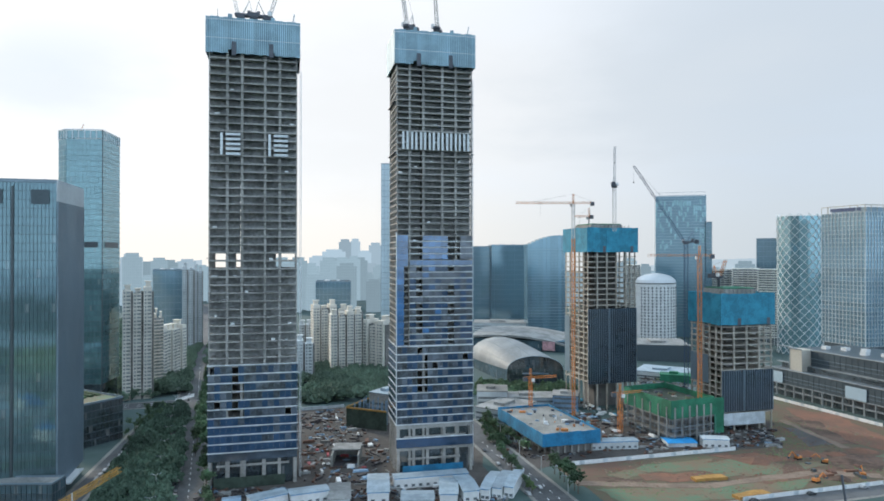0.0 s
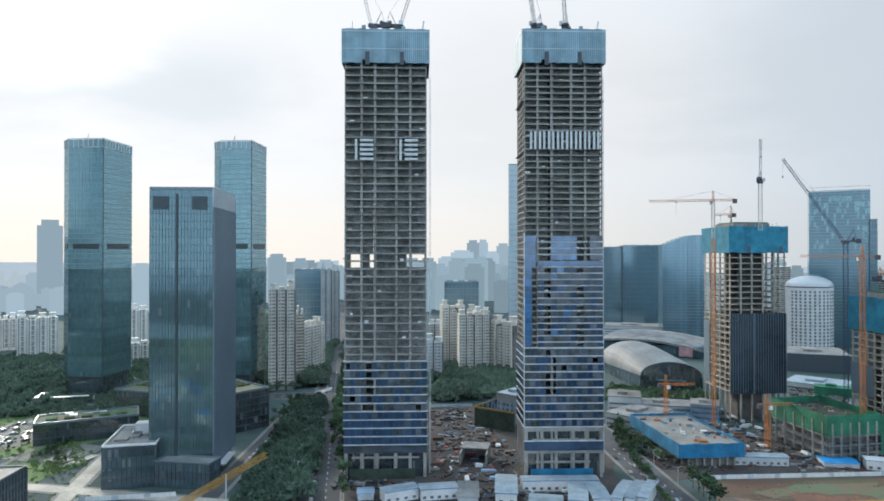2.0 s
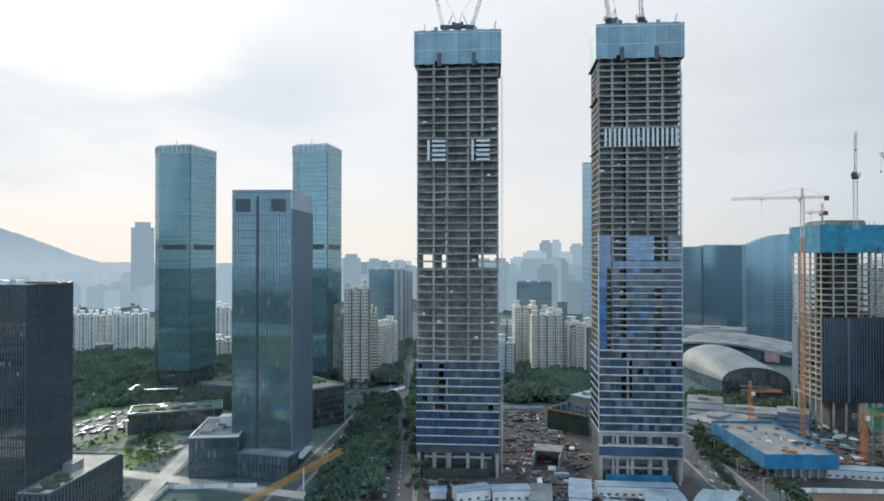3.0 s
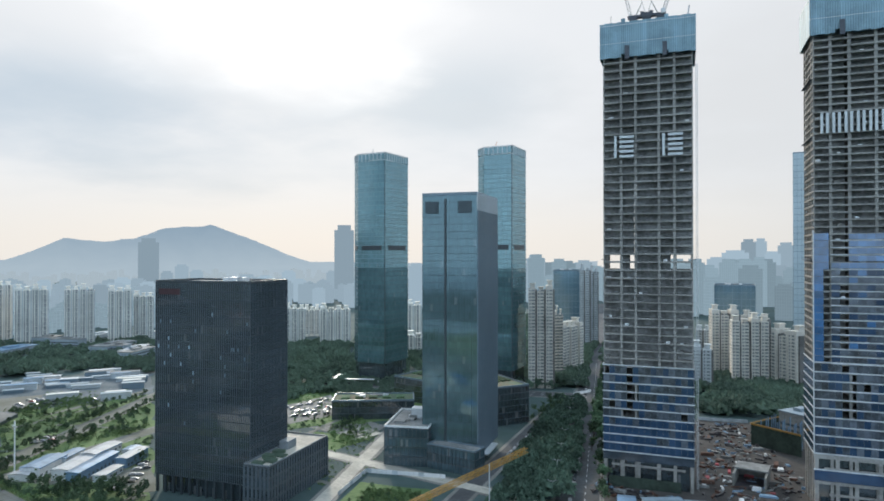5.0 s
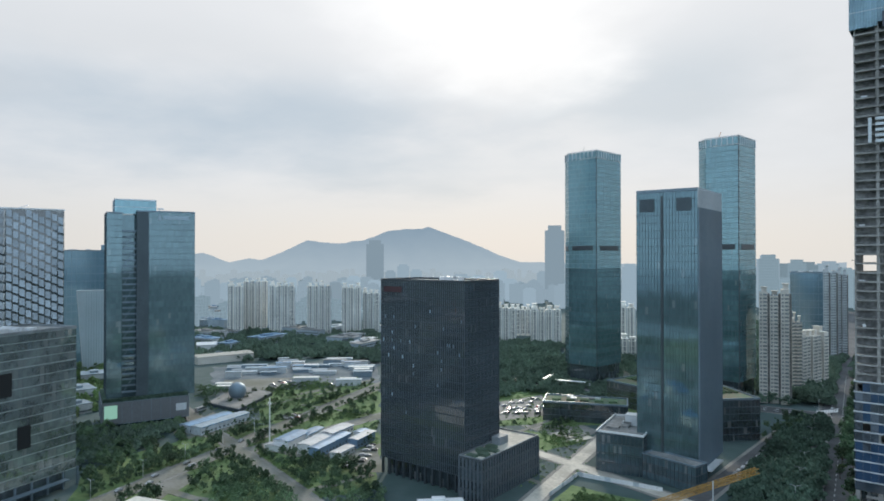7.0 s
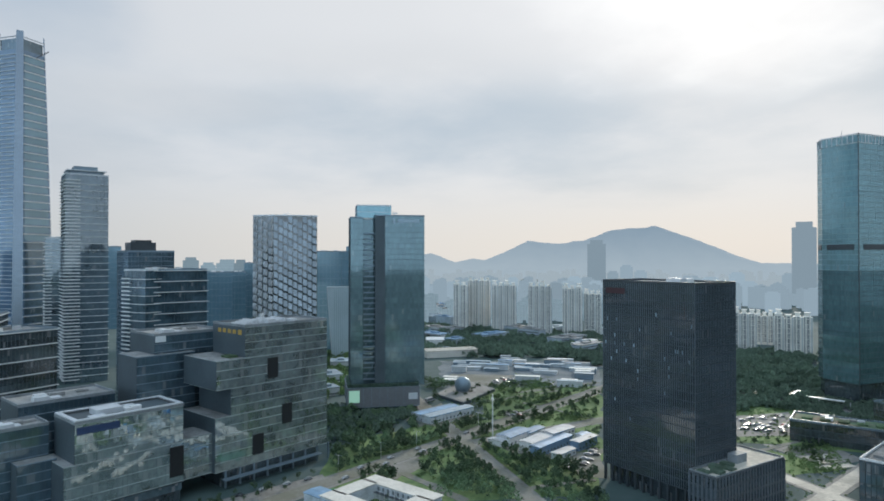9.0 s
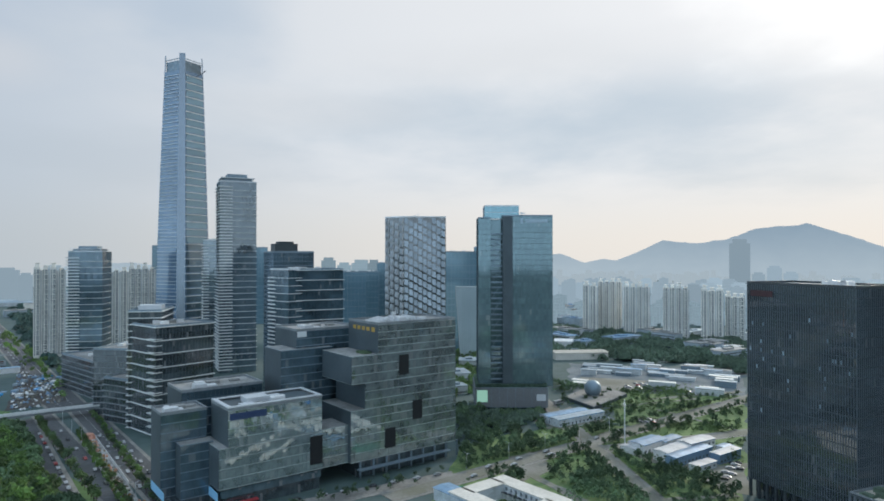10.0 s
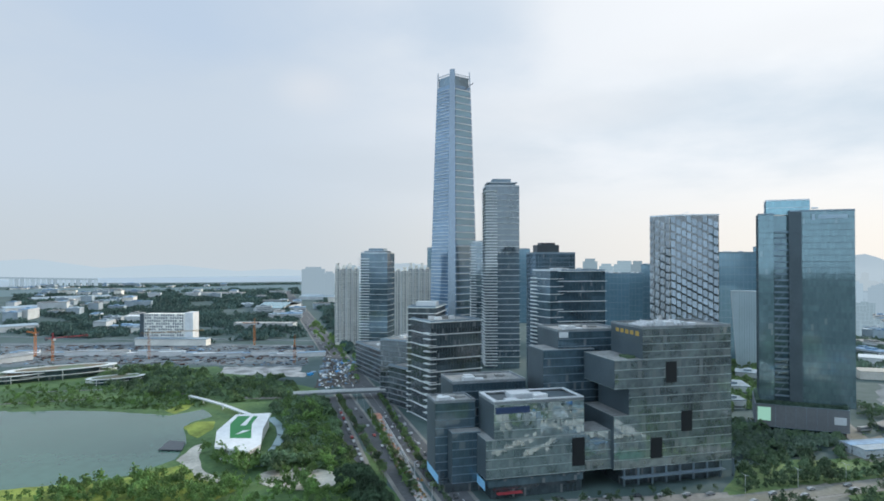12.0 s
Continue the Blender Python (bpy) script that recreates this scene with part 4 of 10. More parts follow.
    side_m = side_p.mesh("screen_panel", SCREEN)
    for c in range(nd):
        part("screen_panel", side_m, SCREEN, t, at=(x0 - 1.5, y0 - 1.3 + c * dw, top - 1.0))
        part("screen_panel", side_m, SCREEN, t, at=(x1 + 1.3, y0 - 1.3 + c * dw, top - 1.0))
    part("screen_rail", Shape().box(x0 - 1.5, x1 + 1.5, y0 - 1.62, y0 - 1.52, screen_top - 2.6, screen_top - 2.3).box(x0 - 1.5, x1 + 1.5, y0 - 1.62, y0 - 1.52, screen_top - 12, screen_top - 11.8), METAL_PALE, t)
    for c in (0.28, 0.70):
        part("screen_bracket", Shape().box(x0 + w * c - 1.1, x0 + w * c + 1.1, y0 - 1.75, y0 - 1.55, top - 2.0, top + 5.0), CRANE_DARK, t, "dark opening in the screen")
    part("working_deck", Shape().box(x0 - 0.9, x1 + 0.9, y0 - 0.9, y1 + 0.9, screen_top - 4.2, screen_top - 3.8).box(x0 + 14, x1 - 12, -5, 7, screen_top - 3.8, screen_top + 0.8), CONCRETE_DARK, t)
    part("concrete_boom", Shape().beam((x1 - 3, y0 + 3, screen_top - 4), (x1 - 1.5, y0 + 2, screen_top + 4.5), 0.35), METAL_PALE, t)
    part("scaffold_pole", Shape().beam((x0 + 4, y0 + 2, screen_top - 4), (x0 + 4, y0 + 2, screen_top + 4), 0.15), CRANE_DARK, t)
    # hoist mast up one side
    hx = x1 + 1.9
    part("hoist_mast", lattice(Shape(), (hx, y0 + 7, 0), (hx, y0 + 7, top - 6), 0.9, 1.8, 0.1), METAL_PALE, t, "pale builders' hoist mast")
    for z in (118, 176, 204) if upper_clad else (118,):
        for xa, xb in ((x0 - 1.3, x0 - 0.02), (x1 + 0.02, x1 + 1.3)):
            part("catch_deck", Shape().box(xa, xb, y0 + 2, y1 - 2, z, z + 0.3), CRANE_DARK, t)
    if upper_clad:
        u0, u1 = upper_clad
        mw = w / 12
        strip_pane = Shape().box(0.05, 6.2, -0.1, 0.05, 0.05, pitch - 0.05).mesh("glass_pane", GLASS_SKY)
        thin_pane = Shape().box(0.05, 4.0, -0.1, 0.05, 0.05, pitch - 0.05).mesh("glass_pane", GLASS_SKY)
        panes = {m: Shape().box(0.05, mw - 0.05, -0.1, 0.05, 0.5, pitch - 0.3).mesh("glass_pane", m) for m in (GLASS_SKY, GLASS_SITE, GLASS_BLUE)}
        ub = Shape().box(x0 + 6.9, x1 + 0.5, y0 - 0.55, y0 - 0.22, -0.2, 0.3).mesh("white_band", BAND_WHITE)
        clad = [v for v in levels if u0 <= v < u1]
        for i, z in enumerate(clad):
            above = len(clad) - 1 - i
            part("glass_pane", strip_pane if above < 5 else thin_pane, GLASS_SKY, t, at=(x0 - 0.1, y0 - 0.3, z))
            if above != 3:
                part("white_band", ub, WHITE, t, at=(0, 0, z))
            for c in range(2, 12):
                if above == 4:
                    kind = GLASS_SKY
                elif above < 4:
                    kind = GLASS_SKY if 4 <= c <= 7 else GLASS_SITE if c > 9 else None
                elif c in (3, 8):
                    kind = None if rng.random() < 0.7 else GLASS_SITE
                else:
                    kind = rng.choices((GLASS_SITE, GLASS_BLUE, GLASS_SKY), (6, 3, 3 if 5 <= c <= 6 and above < 9 else 0.08))[0]
                if kind:
                    part("glass_pane", panes[kind], kind, t, at=(x0 + c * mw, y0 - 0.3, z))
        part("steel_frame", Shape().box(x0 - 0.45, x0 - 0.05, y0 - 0.6, y0 - 0.05, z_lobby, u1 + 2), METAL_PALE, t)
    return t


def sign_tile(name, x, y, g, w, d, items, z, size, label, depth=0.6):
    """Large pale strokes standing before the front of a tower."""
    t = thing(name, corner_pose(x, y, g, w, d), label, "sign")
    for ox, strokes in items:
        for a, b, c, e in strokes:
            part("sign_bar", Shape().box(ox + a * size, ox + b * size, -d / 2 - 1.0, -d / 2 - 1.0 + depth, z + c * size, z + e * size), SIGN_WHITE, t)
    return t


tower_a = high_tower(-119.9, 330.1, 13.5, 44.4, 28, "unfinished concrete office tower with blue climbing screens and glazed lower storeys", 17.8, 62.5, 4.35, 4.2, 225, 243.5, BAYS)
tower_b = high_tower(-24.6, 349.6, 13.0, 42.6, 27, "unfinished slim concrete tower half clad in blue glass and white bands", 27.4, 69.8, 4.3, 3.38, 225, 243.5, (0.0, 0.17, 0.35, 0.60, 0.78, 1.0), (69.8, 130))
stroke = [(0.08, 0.19, 0, 1)] + [(0.32, 0.95, k * 0.222, k * 0.222 + 0.112) for k in range(5)]
sign_tile("tower_sign", -119.9, 330.1, 13.5, 44.4, 28, [(-17.4, stroke), (6.6, stroke)], 171.5, 11.4, "two square pale emblem shapes hung on bare concrete storeys")
sign_tile("tower_sign", -24.6, 349.6, 13.0, 42.6, 27, [(k * 4.9 - 18.6, [(0.02, 0.13, 0, 0.92), (0.24, 0.35, 0, 0.92)]) for k in range(8)], 177.5, 10.4, "row of pale upright bars in pairs hung on bare concrete storeys")
for fx, az, ang in ((0.33, -62, 68), (0.64, 118, 64)):
    c = tower_a.matrix_world @ Vector((-22.2 + 44.4 * fx, 0, 0))
    luffing_crane(c.x, c.y, 239.5, 249, 13.5 + (-90 if az > 0 else 90), 30, ang + 9, CRANE_PALE, CRANE_PALE, "weathered white luffing crane on an unfinished tower roof", 2.0)
for fx, az in ((0.20, 150), (0.60, 170)):
    c = tower_b.matrix_world @ Vector((-20.9 + 41.8 * fx, 0, 0))
    luffing_crane(c.x, c.y, 239.5, 249, az, 34, 74, CRANE_PALE, CRANE_PALE, "weathered white luffing crane on an unfinished tower roof", 2.0)

# ---- two lower towers under construction ----


def frame_tower(x, y, g, w, d, label, base, top, pitch, nx, ny, screen, clad, clad_left, fins):
    t = thing("unfinished_tower", corner_pose(x, y, g, w, d), label, "building", "unfinished frame towers")
    x0, x1, y0, y1 = -w / 2, w / 2, -d / 2, d / 2
    slab = Shape().box(x0 - 0.4, x1 + 0.4, y0 - 0.4, y1 + 0.4, -0.5, 0.1).mesh("floor_slab", CONCRETE_WARM)
    z = base
    while z < top:
        part("floor_slab", slab, CONCRETE, t, at=(0, 0, z))
        z += pitch
    for i in range(nx + 1):
        for cy in (y0 + 0.6, y1 - 0.6):
            cx = x0 + w * i / nx
            part("column", Shape().box(max(x0, cx - 0.55), min(x1, cx + 0.55), cy - 0.5, cy + 0.5, 0, top), CONCRETE_WARM, t)
    for i in range(1, ny):
        for cx in (x0 + 0.6, x1 - 0.6):
            cy = y0 + d * i / ny
            part("column", Shape().box(cx - 0.5, cx + 0.5, cy - 0.55, cy + 0.55, 0, top), CONCRETE_WARM, t)
    part("core_wall", Shape().box(-w * 0.22, w * 0.25, -d * 0.2, d * 0.3, 0, top), CONCRETE_DARK, t, "rough concrete lift core toned dark as in shade")
    s0, s1 = screen
    for nm, a, b, n, face in (("f", x0 - 1.5, x1 + 1.5, 8, 0), ("l", y0 - 1.35, y1 + 1.35, 7, 1), ("r", y0 - 1.35, y1 + 1.35, 7, 2), ("b", x0 - 1.5, x1 + 1.5, 8, 3)):
        for i in range(n):
            p, q = a + (b - a) * i / n - 0.0, a + (b - a) * (i + 1) / n
            lift = random.Random(i * 7 + face).uniform(-0.25, 0.25)
            sh = Shape()
            if face == 0:
                sh.box(p, q - 0.06, y0 - 1.5, y0 - 1.35, s0 + lift, s1 + lift)
            elif face == 3:
                sh.box(p, q - 0.06, y1 + 1.35, y1 + 1.5, s0 + lift, s1 + lift)
            elif face == 1:
                sh.box(x0 - 1.5, x0 - 1.35, p, q - 0.06, s0 + lift, s1 + lift)
            else:
                sh.box(x1 + 1.35, x1 + 1.5, p, q - 0.06, s0 + lift, s1 + lift)
            part("screen_panel", sh, NET_BLUE, t)
    part("working_deck", Shape().box(x0, x1, y0, y1, s1 - 3.0, s1 - 2.6).box(x0 + 6, x1 - 8, y0 + 6, y1 - 6, s1 - 2.6, s1 + 2.6), CONCRETE, t)
    for i in range(11):
        part("formwork_post", Shape().beam((x0 + 3 + i * (w - 6) / 10, y0 + 5, s1 - 2.6), (x0 + 3 + i * (w - 6) / 10, y0 + 5, s1 + 2.0 + (i % 3) * 0.7), 0.14), CRANE_DARK, t)
    part("deck_netting", Shape().box(x0 + 7, x1 - 9, y0 + 6.5, y1 - 7, s1 + 2.6, s1 + 3.4), NET_GREEN, t)
    for k in (0.32, 0.9):
        part("screen_bracket", Shape().box(x0 + w * k - 1.2, x0 + w * k + 1.2, y0 - 1.7, y0 - 1.52, s0 - 0.6, s0 + 4.6), CRANE_DARK, t)
    c0, c1 = clad
    n = 22
    fin = Shape().box(-0.12, 0.12, -0.75, -0.45, 0, c1 - c0).mesh("facade_fin", METAL_GREY)
    part("curtain_glass", Shape().box(x0 - 0.35, x1 + 0.35, y0 - 0.5, y0 - 0.42, c0, c1), GLASS_NAVY, t, "dark navy curtain glass with fins")
    for i in range(n + 1):
        part("facade_fin", fin, METAL_GREY if fins else METAL_SLATE, t, at=(x0 + (x1 - x0) * i / n, y0, c0))
    part("edge_trim", Shape().box(x0 + w * 0.42, x0 + w * 0.435, y0 - 0.9, y0 - 0.45, c0, c1).box(x1 + 0.3, x1 + 0.55, y0 - 0.8, y0 - 0.42, c0, c1), METAL_GREY, t)
    part("curtain_glass", Shape().box(x1 + 0.42, x1 + 0.5, y0 - 0.4, y1, c0, c1), GLASS_NAVY, t)
    l0, l1, cut = clad_left
    part("side_panel", Shape().box(x0 - 0.55, x0 - 0.45, y1 - d * cut, y1, l0, l1), METAL_GREY, t, "grey metal cladding panels")
    return t


tower_c = frame_tower(112.4, 495.7, 16.5, 42, 37, "unfinished concrete frame tower with blue screens and dark glass", 22, 127, 4.2, 5, 5, (122, 141), (20, 78), (25, 70, 0.22), False)
tower_d = frame_tower(190.0, 437.4, 13.5, 40, 34, "unfinished concrete frame block with blue screens and finned glass", 12, 76, 4.2, 4, 5, (72, 93.5), (13, 41), (30, 50, 0.6), True)
part("hoarding", Shape().box(-19, 13, -18.2, -17.6, 4, 12), SCREEN_PALE, tower_d, "pale panels round the lowest storeys")

# cranes standing at those towers
hammerhead_crane(*(97.6, 478.1), 0, 157.5, 90, 43, 15, CRANE_PALE, ORANGE, "orange and white tower crane tied to a tower", 2.0, ORANGE, 132)
luffing_crane(*(132.6, 494.5), 138, 172.6, -20, 30, 86, CRANE_PALE, CRANE_PALE, "weathered white luffing crane standing on a tower", 2.4)
luffing_crane(*(182.7, 481.5), 0, 129.0, 75, 68, 58, CRANE_BLUE, CRANE_BLUE, "dark blue luffing tower crane beside a frame tower", 2.6)
hammerhead_crane(*(173.2, 432.6), 0, 118.6, 85, 34, 9, ORANGE, ORANGE, "orange tower crane beside a frame tower", 2.2)
dc = tower_d.matrix_world @ Vector((-8, 2, 0))
luffing_crane(dc.x, dc.y, 96.1, 104, 200, 12, 65, CRANE_DARK, ORANGE, "small derrick crane on an unfinished roof", 1.0)
dc = tower_c.matrix_world @ Vector((-9, 1, 0))
hammerhead_crane(dc.x, dc.y, 143.6, 150, 70, 12, 3, CRANE_DARK, ORANGE, "small concrete boom on an unfinished roof", 0.8)
hammerhead_crane(*(119.8, 433.2), 0, 26, -70, 18, 6, ORANGE, ORANGE, "squat orange tower crane among the sites", 2.4)
hammerhead_crane(*(62.7, 456.1), 8, 32, -75, 20, 5, ORANGE, ORANGE, "squat orange tower crane on a low deck", 2.0)

# ---- finished office towers ----


def grown(poly, p):
    """The outline pushed outward by p; the outline is counter-clockwise."""
    out, k = [], len(poly)
    for i in range(k):
        a, b, c = (Vector(poly[(i + j - 1) % k]) for j in range(3))
        u, v = (b - a).normalized(), (c - b).normalized()
        n, m = Vector((u.y, -u.x)), Vector((v.y, -v.x))
        bis = (n + m).normalized()
        out.append(tuple(b + bis * p / max(0.3, bis.dot(n))))
    return out


def mullion_shape(poly, z0, z1, spacing, width, proud, edges=None):
    sh, k = Shape(), len(poly)
    for i in range(k):
        if edges is not None and i not in edges:
            continue
        a, b = Vector(poly[i]), Vector(poly[(i + 1) % k])
        u = (b - a).normalized()
        n = Vector((u.y, -u.x))
        m = max(1, round((b - a).length / spacing))
        for j in range(m + 1):
            c = a + (b - a) * (j / m)
            q = [c - u * width / 2 - n * 0.05, c - u * width / 2 + n * proud, c + u * width / 2 + n * proud, c + u * width / 2 - n * 0.05]
            sh.prism(ccw([tuple(v) for v in q]), z0, z1)
    return sh


def ring(poly, inner, z0, z1):
    """A closed band between two outlines with as many corners."""
    sh, k = Shape(), len(poly)
    for i in range(k):
        j = (i + 1) % k
        sh.prism(ccw([poly[i], poly[j], inner[j], inner[i]]), z0, z1)
    return sh


def storeys(t, poly, z0, z1, pitch, glass, band=None, every=1, mull=None, edges=None, parts=True):
    """Glazed storeys: a storey of glass each, edge bands and mullions."""
    n = max(1, round((z1 - z0) / pitch))
    p = (z1 - z0) / n
    if parts:
        me = Shape().prism(poly, 0, p).mesh("glass_storey", glass)
        for i in range(n):
            part("glass_storey", me, glass, t, at=(0, 0, z0 + i * p))
    else:
        part("glass_body", Shape().prism(poly, z0, z1), glass, t)
    if band:
        mat, bh, proud = band
        me = ring(grown(poly, proud), grown(poly, -0.3), -bh / 2, bh / 2).mesh("floor_band", mat)
        if parts:
            for i in range(0, n + 1, every):
                part("floor_band", me, mat, t, at=(0, 0, z0 + i * p - (0.02 if i == n else 0)))
        else:
            grid = Shape()
            for i in range(0, n + 1, every):
                one = ring(grown(poly, proud), grown(poly, -0.3), z0 + i * p - bh / 2, z0 + i * p + bh / 2)
                k = len(grid.v)
                grid.v += one.v
                grid.f += [tuple(q + k for q in f) for f in one.f]
            part("band_grid", grid, mat, t)["kind"] = "stuff"
    if mull:
        mat, spacing, width, proud = mull
        part("mullion_grid", mullion_shape(poly, z0, z1, spacing, width, proud, edges), mat, t)


def flat_roof(t, poly, z, wall=1.4, mat=None, plant=True, seed=3):
    """A roof deck inside a parapet with plant on it."""
    part("parapet", ring(grown(poly, 0.15), grown(poly, -0.5), z, z + wall), mat or METAL_PALE, t)
    part("roof_deck", Shape().prism(grown(poly, -0.5), z, z + 0.15), ROOF_GREY, t)
    if plant:
        rng = random.Random(seed)
        xs, ys = [v[0] for v in poly], [v[1] for v in poly]
        w, d = max(xs) - min(xs), max(ys) - min(ys)
        cx, cy = (max(xs) + min(xs)) / 2, (max(ys) + min(ys)) / 2
        for k in range(5):
            x, y = cx + rng.uniform(-0.28, 0.28) * w, cy + rng.uniform(-0.28, 0.28) * d
            a, b, c = rng.uniform(1.5, 3.5), rng.uniform(1.2, 3), rng.uniform(1.2, 2.8)
            part("roof_plant", Shape().box(x - a, x + a, y - b, y + b, z + 0.15, z + c), rng.choice((WHITE, METAL_PALE, ROOF_GREY)), t)


def office(name, label, spec, depth, h, pitch, glass, band=None, every=1, mull=None, z0=0.0, category="building", parts=True, plant=True, group="", wall=1.4):
    """A rectangular glazed block: spec is front left corner, turn and width."""
    x, y, g, w = spec
    t = thing(name, corner_pose(x, y, g, w, depth), label, category, group)
    poly = rect(w, depth)
    storeys(t, poly, z0, h, pitch, glass, band, every, mull, None, parts)
    if z0 > 0:
        part("base", Shape().prism(grown(poly, -0.6), 0, z0), GLASS_DARK, t)
    flat_roof(t, poly, h, wall, METAL_GREY, plant)
    return t


def frame_of(spec, depth):
    x, y, g, w = spec
    return corner_pose(x, y, g, w, depth), w, depth


# the slender glass tower with finned flanks and its podium
c15, s15 = math.cos(radians(15)), math.sin(radians(15))
hx, hy = -188.0 - c15 * 33, 313.7 - s15 * 33
t = thing("office_tower", corner_pose(hx, hy, 15, 33, 45.6), "slender blue-grey glass office tower with finned grey flank", "building")
poly = rect(33, 45.6)
storeys(t, poly, 8, 155, 4.2, GLASS_STEEL, (METAL_DARK, 0.25, 0.06), 1, (METAL_SLATE, 1.65, 0.12, 0.15), (0, 2, 3))
fin = Shape().box(16.6, 17.3, -0.15, 0.15, 6, 146).mesh("flank_fin", METAL_GREY)
for k in range(52):
    part("flank_fin", fin, METAL_GREY, t, at=(0, -22.5 + k * 0.88, 0))
part("flank_panel", Shape().box(16.52, 16.62, -22.6, 22.6, 7, 146), METAL_GREY, t)
part("crown_screen", mullion_shape(poly, 146, 156.5, 1.9, 0.3, 0.5, (1,)), METAL_PALE, t)
part("centre_groove", Shape().box(-2.9, -1.9, -23.2, -22.9, 4, 153), METAL_DARK, t)
for a in (-14.5, 5.5):
    part("crown_louvre", Shape().box(a, a + 8, -23.25, -22.95, 144.5, 151.5), METAL_SLATE, t)
part("lobby", Shape().prism(grown(poly, -1.2), 0, 8), GLASS_DARK, t)
part("lobby_canopy", Shape().box(-9, 12, -27, -22.9, 5.2, 6.0).box(16.7, 21, -15, 8, 5.2, 6.0), METAL_PALE, t)
flat_roof(t, poly, 155, 1.6, METAL_GREY, True, 5)
spec = (-234.9, 288.5, 23.8, 25.8)
t = thing("office_podium", corner_pose(*spec, 42), "low dark glass podium with white roof edge", "building")
poly = rect(spec[3], 42)
storeys(t, poly, 0, 21.7, 5.0, GLASS_GREY, (METAL_DARK, 0.4, 0.15), 1, (METAL_DARK, 2.4, 0.18, 0.2))
flat_roof(t, poly, 21.7, 1.2, WHITE, True, 9)
part("stair_head", Shape().box(-2, 8, 0, 7, 22, 28), METAL_PALE, t)

spec = (-211.8, 298.5, 2.0, 30.8)
t = thing("office_podium", corner_pose(*spec, 11), "low dark glass lobby wing under a tower", "building")
poly = rect(spec[3], 11)
storeys(t, poly, 0, 13, 4.3, GLASS_GREY, (METAL_DARK, 0.4, 0.15), 1, (METAL_DARK, 2.4, 0.18, 0.2))
flat_roof(t, poly, 13, 0.9, METAL_GREY, False)

# the dark finned block and its wing
kx, ky = -251.0 - c15 * 57, 206.0 - s15 * 57
t = thing("office_block", corner_pose(kx, ky, 15, 57, 32), "massive near-black office block with close vertical fins", "building")
poly = rect(57, 32)
storeys(t, poly, 9, 106.5, 4.2, GLASS_BLACK, (METAL_DARK, 0.5, 0.1), 1, (METAL_BLACK, 1.27, 0.22, 0.3))
part("arcade", Shape().prism(grown(poly, -2.5), 0, 9), GLASS_DARK, t)
for i in range(12):
    part("arcade_column", Shape().box(-28.3 + i * 5.06, -27.2 + i * 5.06, -15.9, -14.7, 0, 9), METAL_DARK, t)
flat_roof(t, poly, 106.5, 1.2, METAL_DARK, True, 6)
part("roof_boom", Shape().beam((4, 2, 107), (16, -6, 109.5), 0.4).box(3, 6, 0, 4, 106.6, 109), METAL_PALE, t)
part("sign", Shape().box(-26, -13, -16.75, -16.6, 100.5, 103.5), SIGN_DIM, t, "dim red unlit sign strip")
rng = random.Random(4)
# window lights painted as pale panels on the dark front
for k in range(26):
    i, fl = rng.randrange(1, 44), rng.randrange(6, 22)
    part("lit_window_patch", Shape().box(-28.5 + i * 1.27 + 0.2, -28.5 + i * 1.27 + 0.9, -16.12, -16.03, 9 + fl * 4.24 + 0.6, 9 + fl * 4.24 + 2.4), SIGN_PALE if k % 3 == 0 else METAL_GREY, t, "pale patch coloured as a lit window")
wing_m = pose(-251.0, 206.0, 0, 0, 0, 15)
t = thing("office_wing", wing_m, "low dark stone office wing with narrow windows", "building")
wing = [(0.4, -5), (14, -5), (14, 50), (-30, 50), (-30, 33), (0.4, 33)]
storeys(t, wing, 0, 20.6, 5.15, GLASS_DARK, (METAL_DARK, 1.0, 0.2), 1, (METAL_BLACK, 2.4, 1.2, 0.35), (0, 1, 2, 3))
flat_roof(t, wing, 20.6, 1.1, STONE_PALE, False, 8)
part("roof_paving", Shape().prism(grown(wing, -0.7), 20.75, 20.9), PAVE_SUN, t, "pale paved roof terrace")
part("stair_head", Shape().box(2, 7, 22, 30, 20.9, 25), STONE_PALE, t)
for k in range(5):
    part("roof_planter", Shape().box(3 + (k % 2) * 4, 8.5 + (k % 2) * 4, -3.5 + k * 4.4, 0.2 + k * 4.4, 20.9, 21.9 + (k % 3) * 0.5), LEAF_GREY, t)

# the tall block with a stepped notch
spec = (-492.6, 85.6, 82.9, 57.3)
m, w, d = frame_of(spec, 36)
t = thing("office_tower", m, "grey-green glass office tower with a terraced notch", "building")
x0 = -w / 2
left = [(x0, -14), (x0 + w * 0.17, -14), (x0 + w * 0.17, 18), (x0, 18)]
right = [(x0 + w * 0.33, -18), (w / 2, -18), (w / 2, 18), (x0 + w * 0.33, 18)]
H_M = 151.6
storeys(t, left, 20, H_M - 1.5, 4.2, GLASS_SLATE, (METAL_SLATE, 0.25, 0.06), 1, (METAL_SLATE, 3.0, 0.1, 0.08))
storeys(t, right, 20, H_M, 4.2, GLASS_SLATE, (METAL_SLATE, 0.25, 0.06), 1, (METAL_SLATE, 1.6, 0.1, 0.08))
part("solid_edge", Shape().box(x0 + w * 0.33 - 0.1, x0 + w * 0.46, -18.5, -18.02, 20, H_M), METAL_SLATE, t, "smooth dark panelled strip")
part("notch_wall", Shape().box(x0 + w * 0.17, x0 + w * 0.33, -8, 17, 20, H_M - 2), GLASS_SLATE, t)
